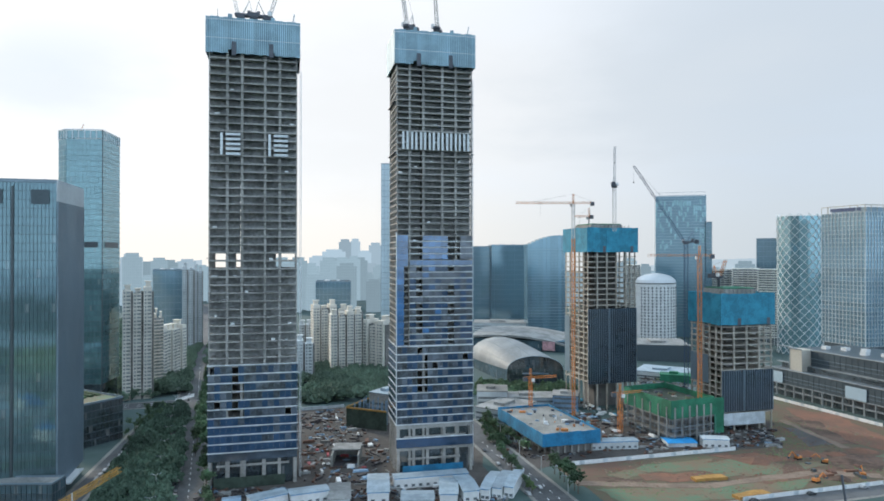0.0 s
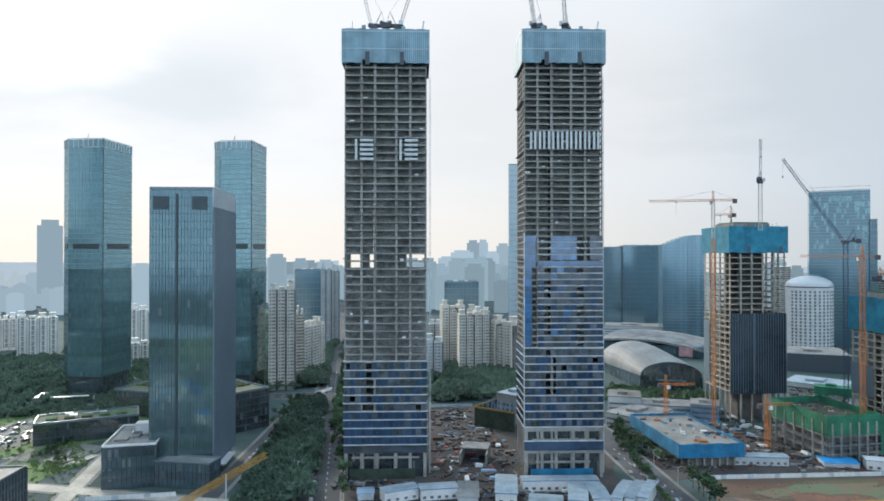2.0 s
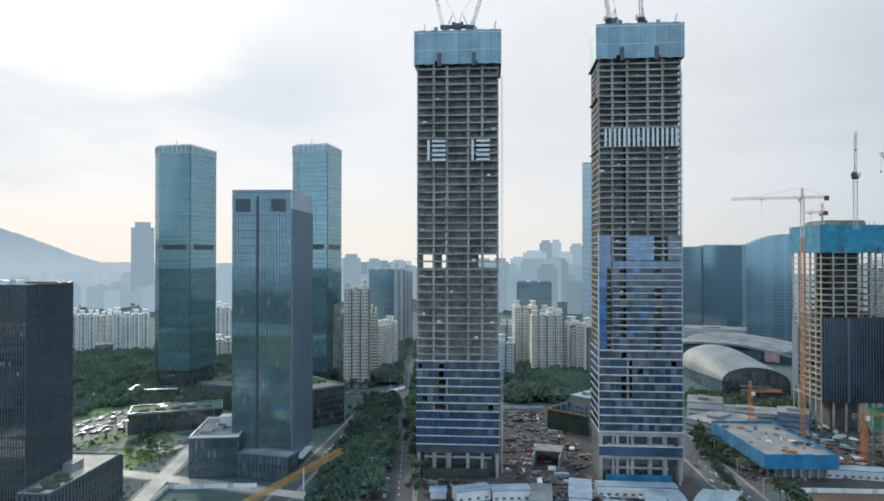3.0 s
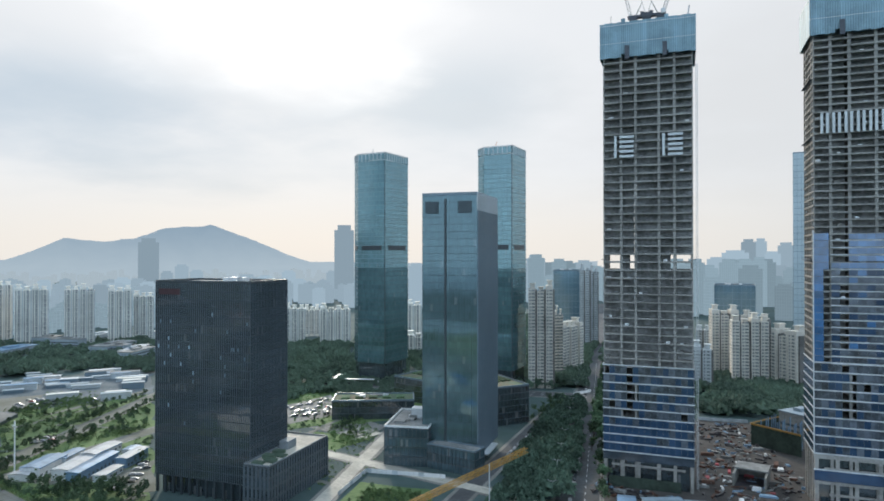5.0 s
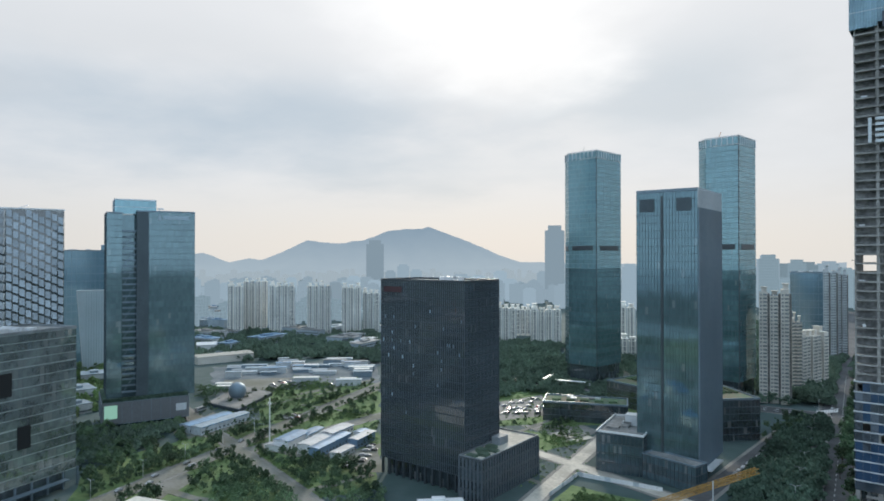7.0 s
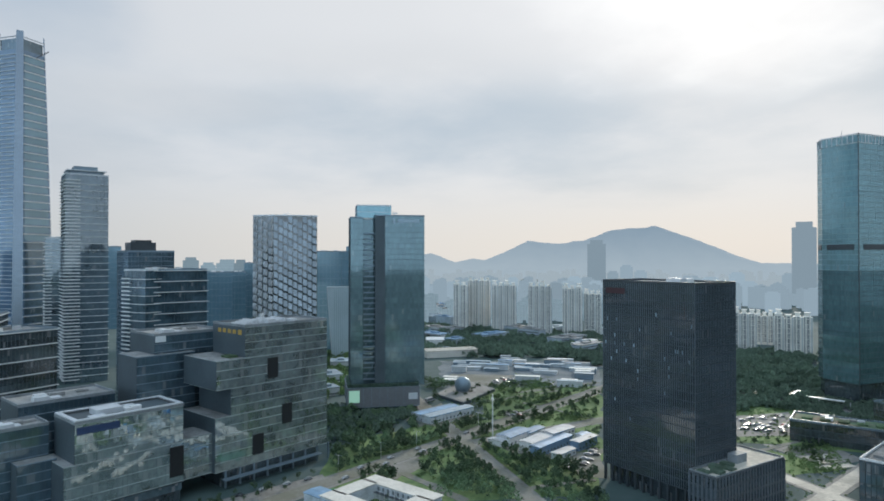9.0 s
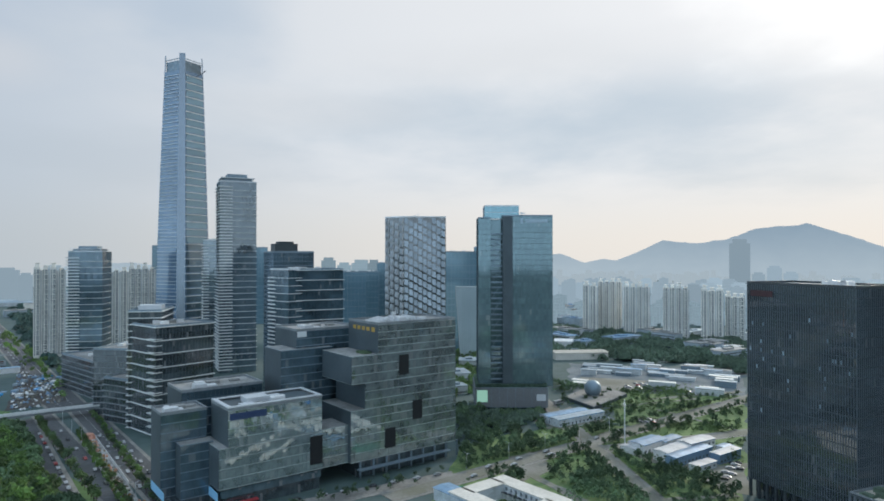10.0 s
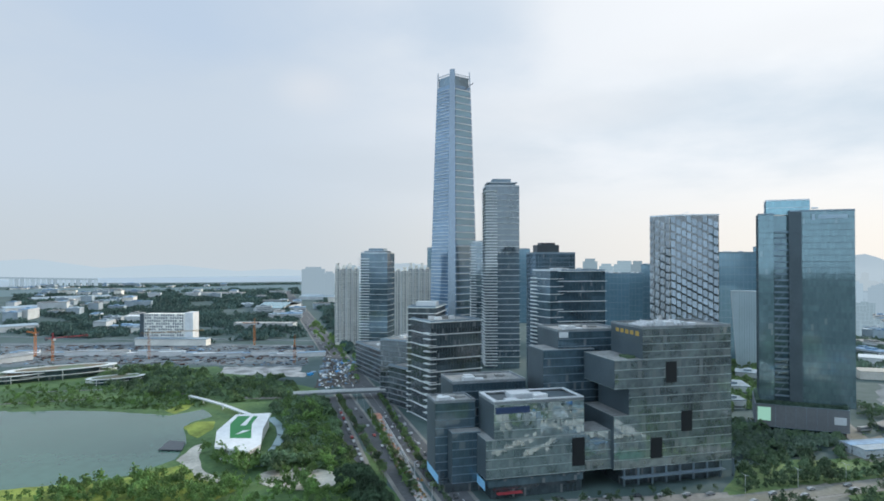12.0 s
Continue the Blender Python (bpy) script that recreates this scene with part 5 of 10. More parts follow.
for i in range(28):
    z = 24 + i * 4.2
    if z < H_M - 14:
        part("terrace", Shape().box(x0 + w * 0.17, x0 + w * 0.33, -13.5 + (i % 3) * 1.4, -8, z, z + 0.35).box(x0 + w * 0.17, x0 + w * 0.33, -13.5 + (i % 3) * 1.4, -13.3 + (i % 3) * 1.4, z + 0.35, z + 1.3), METAL_GREY, t)
for k in range(0, 26, 3):
    part("truss_brace", Shape().beam((x0 + w * 0.18, -13, 24 + k * 4.2), (x0 + w * 0.32, -13, 24 + k * 4.2 + 12.6), 0.2), METAL_GREY, t)
flat_roof(t, right, H_M, 1.0, METAL_GREY, False)
flat_roof(t, left, H_M - 1.5, 1.0, METAL_GREY, False)
pent = [(x0 + w * 0.09, -10), (x0 + w * 0.56, -10), (x0 + w * 0.56, 12), (x0 + w * 0.09, 12)]
storeys(t, pent, H_M - 1.4, 160.0, 4.0, GLASS_SKYPALE, (METAL_PALE, 0.3, 0.1), 1, (METAL_GREY, 3, 0.15, 0.1))
flat_roof(t, pent, 160.0, 0.8, METAL_PALE, False)
part("sign_bar", Shape().box(x0 + w * 0.565, x0 + w * 0.60, -18.6, -18.2, H_M - 6, H_M - 1.6).box(x0 + w * 0.63, x0 + w * 0.93, -18.6, -18.2, H_M - 5.2, H_M - 2.4), SIGN_PALE, t, "pale unlit sign bars")
part("roof_mast", Shape().beam((x0 + w * 0.60, -8, H_M), (x0 + w * 0.60, -8, H_M + 4), 0.2).box(x0 + w * 0.58, x0 + w * 0.65, -9, -7, H_M + 2.4, H_M + 3.4), METAL_PALE, t)
base = [(x0 - 3, -24), (x0 + w * 0.92, -24), (x0 + w * 0.92, 20), (x0 - 3, 20)]
storeys(t, base, 5, 20, 5.0, STONE_GREY, (METAL_GREY, 0.3, 0.1), 3, (METAL_GREY, 6.0, 0.15, 0.08))
part("base", Shape().prism(grown(base, -1.5), 0, 5), GLASS_DARK, t)
part("terrace_hedge", ring(grown(base, -0.6), grown(base, -3.0), 20, 22.5), LEAF_DARK, t, "planted hedge along the terrace")
part("video_screen", Shape().box(x0 - 1.5, x0 + 6.5, -24.6, -24.15, 9.0, 18.0), SCREEN_LIT, t, "lit pale video screen")
part("video_screen", Shape().box(x0 + 44, x0 + 51, -24.4, -24.15, 10.0, 15.0), METAL_PALE, t)

# two tall octagonal towers


def faceted_tower(x, y, g, label, h, dark_top, scale=1.0, flip=False):
    t = thing("office_tower", pose(x, y, 0, 0, 0, g), label, "building", "faceted glass towers")
    poly = [(-28, 0), (0, 0), (0, 38), (-8, 47), (-30, 47), (-38, 38), (-38, 9)]
    poly = [(a * scale, b * scale) for a, b in poly]
    mech = h * 0.57
    # dark glass below, pale above: the mirrored skyline put into two glass colours
    storeys(t, poly, 16, mech - 17, 4.3, GLASS_TEAL, (METAL_SLATE, 0.3, 0.06), 1, (METAL_SLATE, 3.0, 0.1, 0.06))
    storeys(t, poly, mech - 17, h - 8, 4.3, GLASS_SKYPALE, (METAL_TEAL, 0.5, 0.12), 1, (METAL_TEAL, 3.0, 0.12, 0.1))
    for i in range(len(poly)):
        a, b = Vector(poly[i]), Vector(poly[(i + 1) % len(poly)])
        n = Vector(((b - a).y, -(b - a).x)).normalized() * 0.15
        part("louvre_band", Shape().prism(ccw(strip(tuple(a + (b - a) * 0.14 + n), tuple(a + (b - a) * 0.88 + n), 0.5)), mech, mech + 4.4), METAL_DARK, t, "dark mechanical louvres")
    part("roof_deck", Shape().prism(grown(poly, -1), h - 8, h - 7.7), ROOF_GREY, t)
    part("crown_screen", mullion_shape(poly, h - 8, h, 4.2, 0.7, 0.3), METAL_PALE, t)
    part("crown_rail", ring(grown(poly, 0.35), grown(poly, -0.5), h - 0.7, h).box(-24, -10, 12, 30, h - 8, h - 2), METAL_PALE, t)
    part("crown_glass", ring(grown(poly, -0.1), grown(poly, -0.3), h - 7, h - 1), GLASS_SKYPALE, t)
    part("corner_trim", Shape().box(-0.25, 0.35, -0.35, 0.25, 10, h), METAL_DARK, t)
    for k in range(30):
        z = 18 + k * 4.3
        part("corner_fin", Shape().beam((0.4 * scale, 38 * scale + 0.3, z), (-8 * scale, 47 * scale + 0.6, z + 2.8), 0.22), METAL_PALE, t)
    part("base", Shape().prism(grown(poly, -1.5), 0, 16), GLASS_DARK, t)
    part("roof_boom", Shape().beam((-22, 8, h - 6), (-16, 4, h + 4.5), 0.25), ORANGE if flip else METAL_PALE, t)
    return t


faceted_tower(-392.0, 482.0, 6, "tall teal glass tower with a pale faceted crown", 220.5, True, 1.12)
faceted_tower(-272.7, 516.2, 7, "tall teal glass tower with an orange roof boom", 220.5, True, 0.97, True)
for spec, dep, ht, lab in (((-331.0, 346.0, 37.0, 60.0), 25, 13, "low dark glass podium with planted roof"), ((-337.5, 428.0, -5.1, 37.5), 60, 18, "dark low podium with a folded roof edge"), ((-222.2, 397.0, 60.7, 27.6), 62, 26.3, "dark glass podium with slanted pale edge fins")):
    t = office("office_podium", lab, spec, dep, ht, 4.6, GLASS_DARK, (METAL_SLATE, 0.5, 0.3), 1, (METAL_DARK, 3, 0.15, 0.1))
    part("roof_lawn", Shape().prism(rect(spec[3] - 2, dep - 2), ht + 0.15, ht + 0.5), NETTED, t)
    x, y, g, w = spec
    for k in range(5):
        part("roof_planter", Shape().box(-w * 0.4 + k * w * 0.17, -w * 0.4 + k * w * 0.17 + w * 0.1, -dep * 0.2, dep * 0.1, ht + 0.2, ht + 1.6), LEAF, t)

t = thing("entrance_canopy", pose(-420.8, 439.1, 0, 0, 0, 27), "white angular canopy before a glass tower", "canopy")
part("roof", Shape().prism([(0, 0), (40, 0), (40, 3.5), (4, 3.5), (4, 24), (0, 24)], 5.4, 6.0), WHITE, t)
for px, py in ((1, 1), (22, 1), (44, 1), (1, 29), (1, 15)):
    part("column", Shape().box(px - 0.3, px + 0.3, py - 0.3, py + 0.3, 0, 5.4), METAL_PALE, t)
for k in range(3):
    sheet("pavement", strip((-299.2 + k * 8.5, 321.5 - k * 3.2), (-297.2 + k * 8.5, 345.2 - k * 3.2), 5.5), 0.3, PAVE_SUN, "long pale paved platform in a lawn", "pavement")

# ---- the stacked glass blocks by the boulevard ----
QM = pose(-314.0, -66.0, 0, 0, 0, 121.0)


def stacked(name, label, boxes, pitch=4.4, roofs=(), glass=None):
    t = thing(name, QM, label, "building", "stacked glass offices")
    for k, (xa, xb, ya, yb, za, zb) in enumerate(boxes):
        poly = [(xa, ya), (xb, ya), (xb, yb), (xa, yb)]
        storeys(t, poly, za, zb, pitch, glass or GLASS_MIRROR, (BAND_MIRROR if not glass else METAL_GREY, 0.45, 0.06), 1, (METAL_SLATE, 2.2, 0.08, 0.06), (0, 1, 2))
        part("side_panel", Shape().box(xa - 0.15, xa - 0.02, ya + 0.1, yb - 0.1, za, zb), METAL_SLATE, t, "dark slatted flank")
        if k in roofs:
            flat_roof(t, poly, zb, 1.3, STONE_PALE, True, 11 + k)
        else:
            part("roof_deck", Shape().prism(grown(poly, -0.2), zb, zb + 0.25), ROOF_GREY, t)
    return t


R0, R1 = -1.0, 50.0
RT, RM = 46.8, 29.4
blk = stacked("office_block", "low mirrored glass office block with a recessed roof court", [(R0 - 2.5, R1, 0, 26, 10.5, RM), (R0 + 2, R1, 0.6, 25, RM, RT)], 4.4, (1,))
part("base", Shape().box(R0 + 0.5, R1 - 1, 1.5, 25, 0, 6).box(R0 - 2.5, R1, 0, 26, 9.8, 10.5), GLASS_DARK, blk)
part("roof_beam", ring([(R0 + 2, 0.6), (R1, 0.6), (R1, 25), (R0 + 2, 25)], [(R0 + 4, 2.6), (R1 - 2, 2.6), (R1 - 2, 23), (R0 + 4, 23)], RT + 1.3, RT + 1.8), METAL_PALE, blk)
part("court_plant", Shape().box(R0 + 14, R0 + 26, 9, 17, RT + 0.4, RT + 3.0).box(R0 + 28, R0 + 33, 11, 16, RT + 0.4, RT + 2.2), METAL_PALE, blk)
part("court_floor", Shape().box(R0 + 4, R1 - 2, 2.6, 23, RT + 0.26, RT + 0.4), METAL_SLATE, blk)
part("base_glass", Shape().box(R0 - 1, R1 - 0.5, 0.8, 25.5, 6, 9.8), GLASS_GREY, blk)
part("shop_sign", Shape().box(R0 - 2.75, R0 - 2.6, 1, 25, 4.6, 9.0), SIGN_SKY, blk, "pale blue lit shop fascia")
part("awning", Shape().box(R0 + 3, R0 + 16, -2.4, 0.3, 3.0, 3.5), SIGN_RED, blk, "red shop awning")
# raised panels coloured near black imitate the shade of open recesses
part("opening_shade_panel", Shape().box(43.0, 50.0, -0.35, -0.05, 13.3, 27.7), VOID, blk)
part("sky_sign", Shape().box(R0 + 2.8, R0 + 21, 0.25, 0.42, RT - 4.6, RT - 1.4), SIGN_NAVY, blk, "dark blue unlit sign")
Q0, Q1 = 66.8, 138.6
QT, QB1, QB2, QC = 82.3, 66.1, 51.4, 37.2
Q2 = 84.0
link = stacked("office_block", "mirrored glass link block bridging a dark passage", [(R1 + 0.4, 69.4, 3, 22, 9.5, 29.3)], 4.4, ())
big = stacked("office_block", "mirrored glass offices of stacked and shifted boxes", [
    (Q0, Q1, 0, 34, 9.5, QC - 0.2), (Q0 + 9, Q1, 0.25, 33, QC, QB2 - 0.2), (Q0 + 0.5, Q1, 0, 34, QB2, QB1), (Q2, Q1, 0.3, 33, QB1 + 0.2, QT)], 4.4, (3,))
part("base", Shape().box(Q0 + 6, Q1 - 4, 3, 32, 0, 9.5), GLASS_DARK, big)
for k in range(9):
    part("base_column", Shape().box(Q0 + 6 + k * 8.4, Q0 + 6.9 + k * 8.4, 0.6, 1.5, 0, 9.5), METAL_GREY, big)
part("canopy", Shape().box(Q0 + 4, Q1 - 6, -3.5, 0.5, 5.0, 5.5), METAL_GREY, big)
part("opening_shade_panel", Shape().box(97.6, 104.2, -0.4, -0.05, 53.4, 64.6), VOID, big)
part("opening_shade_panel", Shape().box(107.0, 113.6, -0.4, -0.05, 26.9, 37.8), VOID, big)
part("opening_shade_panel", Shape().box(88.4, 95.2, -0.4, -0.05, 13.8, 24.6), VOID, big)
part("sign_bar", Shape().box(Q2 - 0.35, Q2 - 0.2, 3.4, 6.8, QT - 4.2, QT - 1.6), SIGN_GOLD, big, "gold unlit sign square")
for k in range(4):
    part("sign_bar", Shape().box(Q2 - 0.35, Q2 - 0.2, 9.0 + k * 5, 12.2 + k * 5, QT - 4.0, QT - 1.8), SIGN_GOLD, big, "gold unlit sign bar")
for k in range(14):
    part("roof_pipe", Shape().box(Q2 + 6 + k * 2.3, Q2 + 7.2 + k * 2.3, 10, 24, QT + 0.2, QT + 0.9 + (k % 4) * 0.5), METAL_PALE, big)
part("roof_mast", lattice(Shape(), (Q2 + 18, 12, QT), (Q2 + 18, 12, QT + 6), 1.5, 1.5, 0.15), WHITE, big)
part("roof_garden", Shape().box(Q0 + 10, Q2 - 2, 4, 12, QB1 + 0.3, QB1 + 1.4), LEAF, big)
# the dark blocks behind them
b1 = stacked("office_block", "dark glass office block with a small pale sign", [(54.0, 93.9, 40, 70, 0, 77.2), (43.3, 75.2, 37, 60, 30, 67.2)], 4.4, (0,), GLASS_DARKBLUE)
part("sign_bar", Shape().box(54.3, 60.0, 39.5, 39.8, 73.8, 77.0), SIGN_WHITE, b1, "small white sign bar")
stacked("office_block", "low dark glass block with a sunken roof court", [(-9.3, 33.7, 40, 66, 0, 50.3)], 4.4, (0,), GLASS_DARKBLUE)
b3 = stacked("office_block", "low dark glass shop block with blue fascia", [(-23.8, -2.3, 22, 40, 5, 44.3), (-16.9, -1.7, 14, 22, 5, 30.4)], 4.4, (0,), GLASS_DARKBLUE)
part("base", Shape().box(-23.2, -1.3, 15, 39, 0, 5), GLASS_DARK, b3)
part("shop_sign", Shape().box(-23.8 - 0.3, -23.8 - 0.17, 15, 39, 5.2, 9.4), SIGN_SKY, b3, "pale blue lit shop fascia")

# ---- the tallest tower, tapering to an open crown ----


def tapered(z, h, r0, r1):
    """A square with broad cut corners that narrows towards the top."""
    f = (z / h) ** 1.25
    r = r0 + (r1 - r0) * f
    c = r * 0.28
    return [(-r + c, -r), (r - c, -r), (r, -r + c), (r, r - c), (r - c, r), (-r + c, r), (-r, r - c), (-r, -r + c)]


t = thing("skyscraper", pose(*(-762.0, -208.4), 0, 0, 0, 145), "very tall tapering pale blue skyscraper with open crown", "building")
H7 = 347.2
R7, S7 = 24.3, 15.8
seg = 40
for i in range(seg):
    za, zb = H7 * 0.945 * i / seg, H7 * 0.945 * (i + 1) / seg
    part("glass_storey", Shape().prism(tapered(za, H7, R7, S7), za, zb, tapered(zb, H7, R7, S7)), GLASS_T7, t)
    if i:
        o = tapered(za, H7, R7, S7)
        for e in (0, 6):
            a, b = Vector(o[e]), Vector(o[(e + 1) % 8])
            n = Vector(((b - a).y, -(b - a).x)).normalized()
            step = (1,)
            # darker panels below, paler above: mirrored city and sky put into the colour
            if e == 0:
                part("face_glass", Shape().prism(ccw([tuple(a + (b - a) * 0.05 + n * 0.25), tuple(a + (b - a) * 0.95 + n * 0.25), tuple(a + (b - a) * 0.95 - n * 0.2), tuple(a + (b - a) * 0.05 - n * 0.2)]), za - 3.6, za + 3.4), GLASS_DARKBLUE if i < 17 else GLASS_FAR, t, "storeys toned for their reflections between white bands")
            for k in step if e == 0 else (-0.4, 1):
                part("floor_band", Shape().prism(ccw([tuple(a + n * 0.7), tuple(b + n * 0.7), tuple(b - n * 0.2), tuple(a - n * 0.2)]), za + k * 2.6, za + k * 2.6 + (0.8 if e in (0, 4) else 0.5)), METAL_PALE, t)
for e in (1, 3, 5, 7):
    vs, fs = [], []
    for j in range(25):
        z = H7 * j / 24
        o = tapered(z, H7, R7, S7)
        a, b = Vector(o[e]), Vector(o[(e + 1) % 8])
        n = (a + b).normalized() * 0.5
        vs += [(*p, z) for p in (a + n, b + n, b - n, a - n)]
        if j:
            k = (j - 1) * 4
            fs += [(k + q, k + (q + 1) % 4, k + 4 + (q + 1) % 4, k + 4 + q) for q in range(4)]
    fs += [(3, 2, 1, 0), tuple(96 + q for q in range(4))]
    me = bpy.data.meshes.new("corner_blade")
    me.from_pydata(vs, [], fs)
    me.materials.append(METAL_BLADE)
    part("corner_blade", me, METAL_BLADE, t, "smooth pale metal corner blade")
o = tapered(H7 * 0.955, H7, R7, S7)
part("crown", ring(grown(o, -1.6), grown(o, -2.2), H7 * 0.945, H7 * 0.978), GLASS_DARKBLUE, t, "recessed dark crown storey")
for e in (0, 2, 4, 6):
    part("crown_rail", Shape().beam((*o[e], H7 * 0.982), (*o[(e + 1) % 8], H7 * 0.982), 0.5), METAL_GREY, t)
part("roof_crane", Shape().beam((0, -20, H7 * 0.93), (10, -24, H7 * 0.955), 0.7), CRANE_DARK, t)

# ---- balcony towers ----


def balcony_tower(spec, depth, h, label, pitch=3.4, glass=None, slab_out=1.6, crown=0.0, z0=6.0):
    """A glazed tower with projecting pale balcony slabs at one corner and along the front."""
    x, y, g, w = spec
    t = thing("apartment_tower", corner_pose(x, y, g, w, depth), label, "building", "balcony towers")
    poly = rect(w, depth)
    storeys(t, poly, 0, h, pitch * 4, glass or GLASS_DARKBLUE, None, 1, (METAL_SLATE, 3.2, 0.14, 0.12))
    sl = Shape().box(-w / 2 - slab_out, -w / 2 + w * 0.34, -depth / 2 - slab_out, -depth / 2 - 0.02, 0, 0.35)
    sl.box(-w / 2 - slab_out, -w / 2 - 0.02, -depth / 2 - 0.02, depth / 2, 0, 0.35)
    sl.box(-w / 2 - slab_out, -w / 2 + w * 0.34, -depth / 2 - slab_out, -depth / 2 - slab_out + 0.1, 0.35, 1.0)
    short = sl.mesh("balcony", BALCONY)
    long = sl.box(-w / 2 + w * 0.34, w / 2 + 0.4, -depth / 2 - 0.9, -depth / 2 - 0.02, -0.05, 0.4).box(w / 2 + 0.02, w / 2 + 0.7, -depth / 2 - 0.02, depth / 2, -0.05, 0.4).mesh("balcony", BALCONY)
    n = int((h - 1) / pitch)
    for i in range(int(z0 / pitch), n):
        part("balcony", short if i % 2 else long, BALCONY, t, at=(0, 0, i * pitch))
    if crown:
        part("crown", Shape().prism(rect(w * 0.8, depth * 0.8), h, h + crown * 0.5).prism(rect(w * 0.55, depth * 0.55), h + crown * 0.5, h + crown), METAL_GREY, t)
        part("crown_slab", Shape().prism(rect(w * 0.92, depth * 0.9), h + crown * 0.45, h + crown * 0.55), METAL_PALE, t)
    flat_roof(t, poly, h, 1.2, METAL_PALE, not crown)
    return t


balcony_tower((-683.6, -150.8, 108.9, 36.3), 32, 197.9, "tall apartment tower with pale wraparound balconies", 3.15, GLASS_GREYBLUE, 1.8, 9)
balcony_tower((-714.0, -174.6, 103.1, 16.7), 26, 137.5, "slim apartment tower with pale balconies", 3.15, GLASS_GREYBLUE, 1.8, 0)
balcony_tower((-705.9, -307.6, 94.6, 32.7), 30, 125.3, "dark glass tower with stacked pale balconies", 3.2, GLASS_DARKBLUE, 2.0, 6)
balcony_tower((-554.1, -81.1, 43.7, 24.8), 30, 109.1, "office tower with close pale balcony slabs", 3.2, GLASS_DARKBLUE, 1.6, 0)
t = office("office_tower", "dark glass tower with a stepped top", (-569.3, -80.8, 112.5, 35.9), 34, 123.7, 3.8, GLASS_DARKBLUE, (METAL_GREY, 0.3, 0.1), 1, (METAL_GREY, 2.6, 0.12, 0.1))
part("roof_house", Shape().box(-14, 6, -8, 8, 123.7, 131.7).box(-10, 3, -6, 6, 131.7, 131.7 + 2), METAL_DARK, t)
office("office_block", "dark glass block with broad white sunshade bands", (-541.6, -60.9, 114.3, 43.8), 36, 108.9, 4.2, GLASS_DARKBLUE, (BALCONY, 0.5, 1.2), 2, (METAL_DARK, 2.6, 0.12, 0.1))
# the banded dark blocks nearer the road
t = office("office_block", "dark glass block with white wraparound sunshades", (-450.5, -140.8, 133.5, 42.2), 34, 72.6, 4.5, GLASS_DARK, (BALCONY, 0.55, 1.0), 2, (METAL_BLACK, 2.4, 0.16, 0.12))
for i in range(14):
    part("balcony", Shape().box(-21 - 3.2, -17, -17 - 1.4, -10, 6 + i * 4.5, 6.35 + i * 4.5), BALCONY, t)
t = office("office_block", "dark banded block with a pale roof house", (-476.4, -167.4, 94.8, 21.7), 40, 81.2, 4.5, GLASS_DARK, (BALCONY, 0.5, 1.3), 1, (METAL_BLACK, 2.4, 0.16, 0.12))
part("roof_house", Shape().box(-8, 8, -6, 6, 81.2, 81.2 + 3.5), METAL_PALE, t)
for spec, dep, ht, lab in (((-519.9, -208.0, 77.1, 27.1), 40, 49.0, "terraced low block with pale slab edges"), ((-630.7, -280.0, 42.3, 95.6), 26, 30.4, "curved low shops with slanting white edge bands"), ((-499.3, -192.3, 55.1, 42.9), 30, 31.0, "low stepped shops with white slab edges")):
    office("shop_block", lab, spec, dep, ht, 4.4, GLASS_DARK, (STONE_PALE, 0.5, 1.0), 1, (METAL_BLACK, 3, 0.2, 0.12))

# ---- the tower wrapped in faceted panels ----
spec = (-639.8, 16.9, 85.8, 60.8)
x, y, g, w = spec
t = thing("office_tower", corner_pose(x, y, g, w, 40), "white-grey tower wrapped in slanted hexagonal sunshade panels", "building")
HN = 159.3
part("glass_body", Shape().prism([(-w / 2 + w * 0.32, -20), (w / 2, -17), (w / 2, 20), (-w / 2 + 6, 20), (-w / 2, -8)], 0, HN), GLASS_DARK, t)
edges = [((-w / 2, -8), (-w / 2 + w * 0.32, -20)), ((-w / 2 + w * 0.32, -20), (w / 2, -17))]
ph = 7.6
for a, b, n in ((edges[0][0], edges[0][1], 4), (edges[1][0], edges[1][1], 9)):
    a, b = Vector(a), Vector(b)
    u = (b - a) / n
    nn = Vector((u.y, -u.x)).normalized()
    # a folded panel: a broad sheet leaning back towards its top, closed by a narrow fin
    v0 = [(*(nn * 0.5), 1.5), (*(u * 0.8 + nn * 1.9), 0.2), (*(u * 0.8 + nn * 1.0), ph - 1.5), (*(nn * 0.1), ph - 0.5),
          (*(u * 0.9 + nn * 0.1), 0.6), (*(u * 0.9 + nn * 0.1), ph - 1.6), (*(u * 0.5 - nn * 0.3), 1.0), (*(u * 0.5 - nn * 0.3), ph - 1.2)]
    folds = [(0, 1, 2, 3), (1, 4, 5, 2), (0, 6, 4, 1), (3, 2, 5, 7), (0, 3, 7, 6), (6, 7, 5, 4)]
    me = bpy.data.meshes.new("sunshade_panel")
    me.from_pydata(v0, [], folds)
    me.materials.append(METAL_FOLD)
    me.materials.append(METAL_SILVER)
    # brighter silver on fin and top, darker on sheets: mirrored light put into colour
    for p in me.polygons:
        p.material_index = 1 if p.index in (1, 3) else 0
    rows = int(HN / ph)
    for r in range(rows + 1):
        for c in range(n):
            o, up = a + u * c, ph * (c % 3) / 3
            if r * ph - up > 4 and (r + 1) * ph - up < HN + 3:
                part("sunshade_panel", me, METAL_FOLD, t, at=(o.x, o.y, r * ph - up))
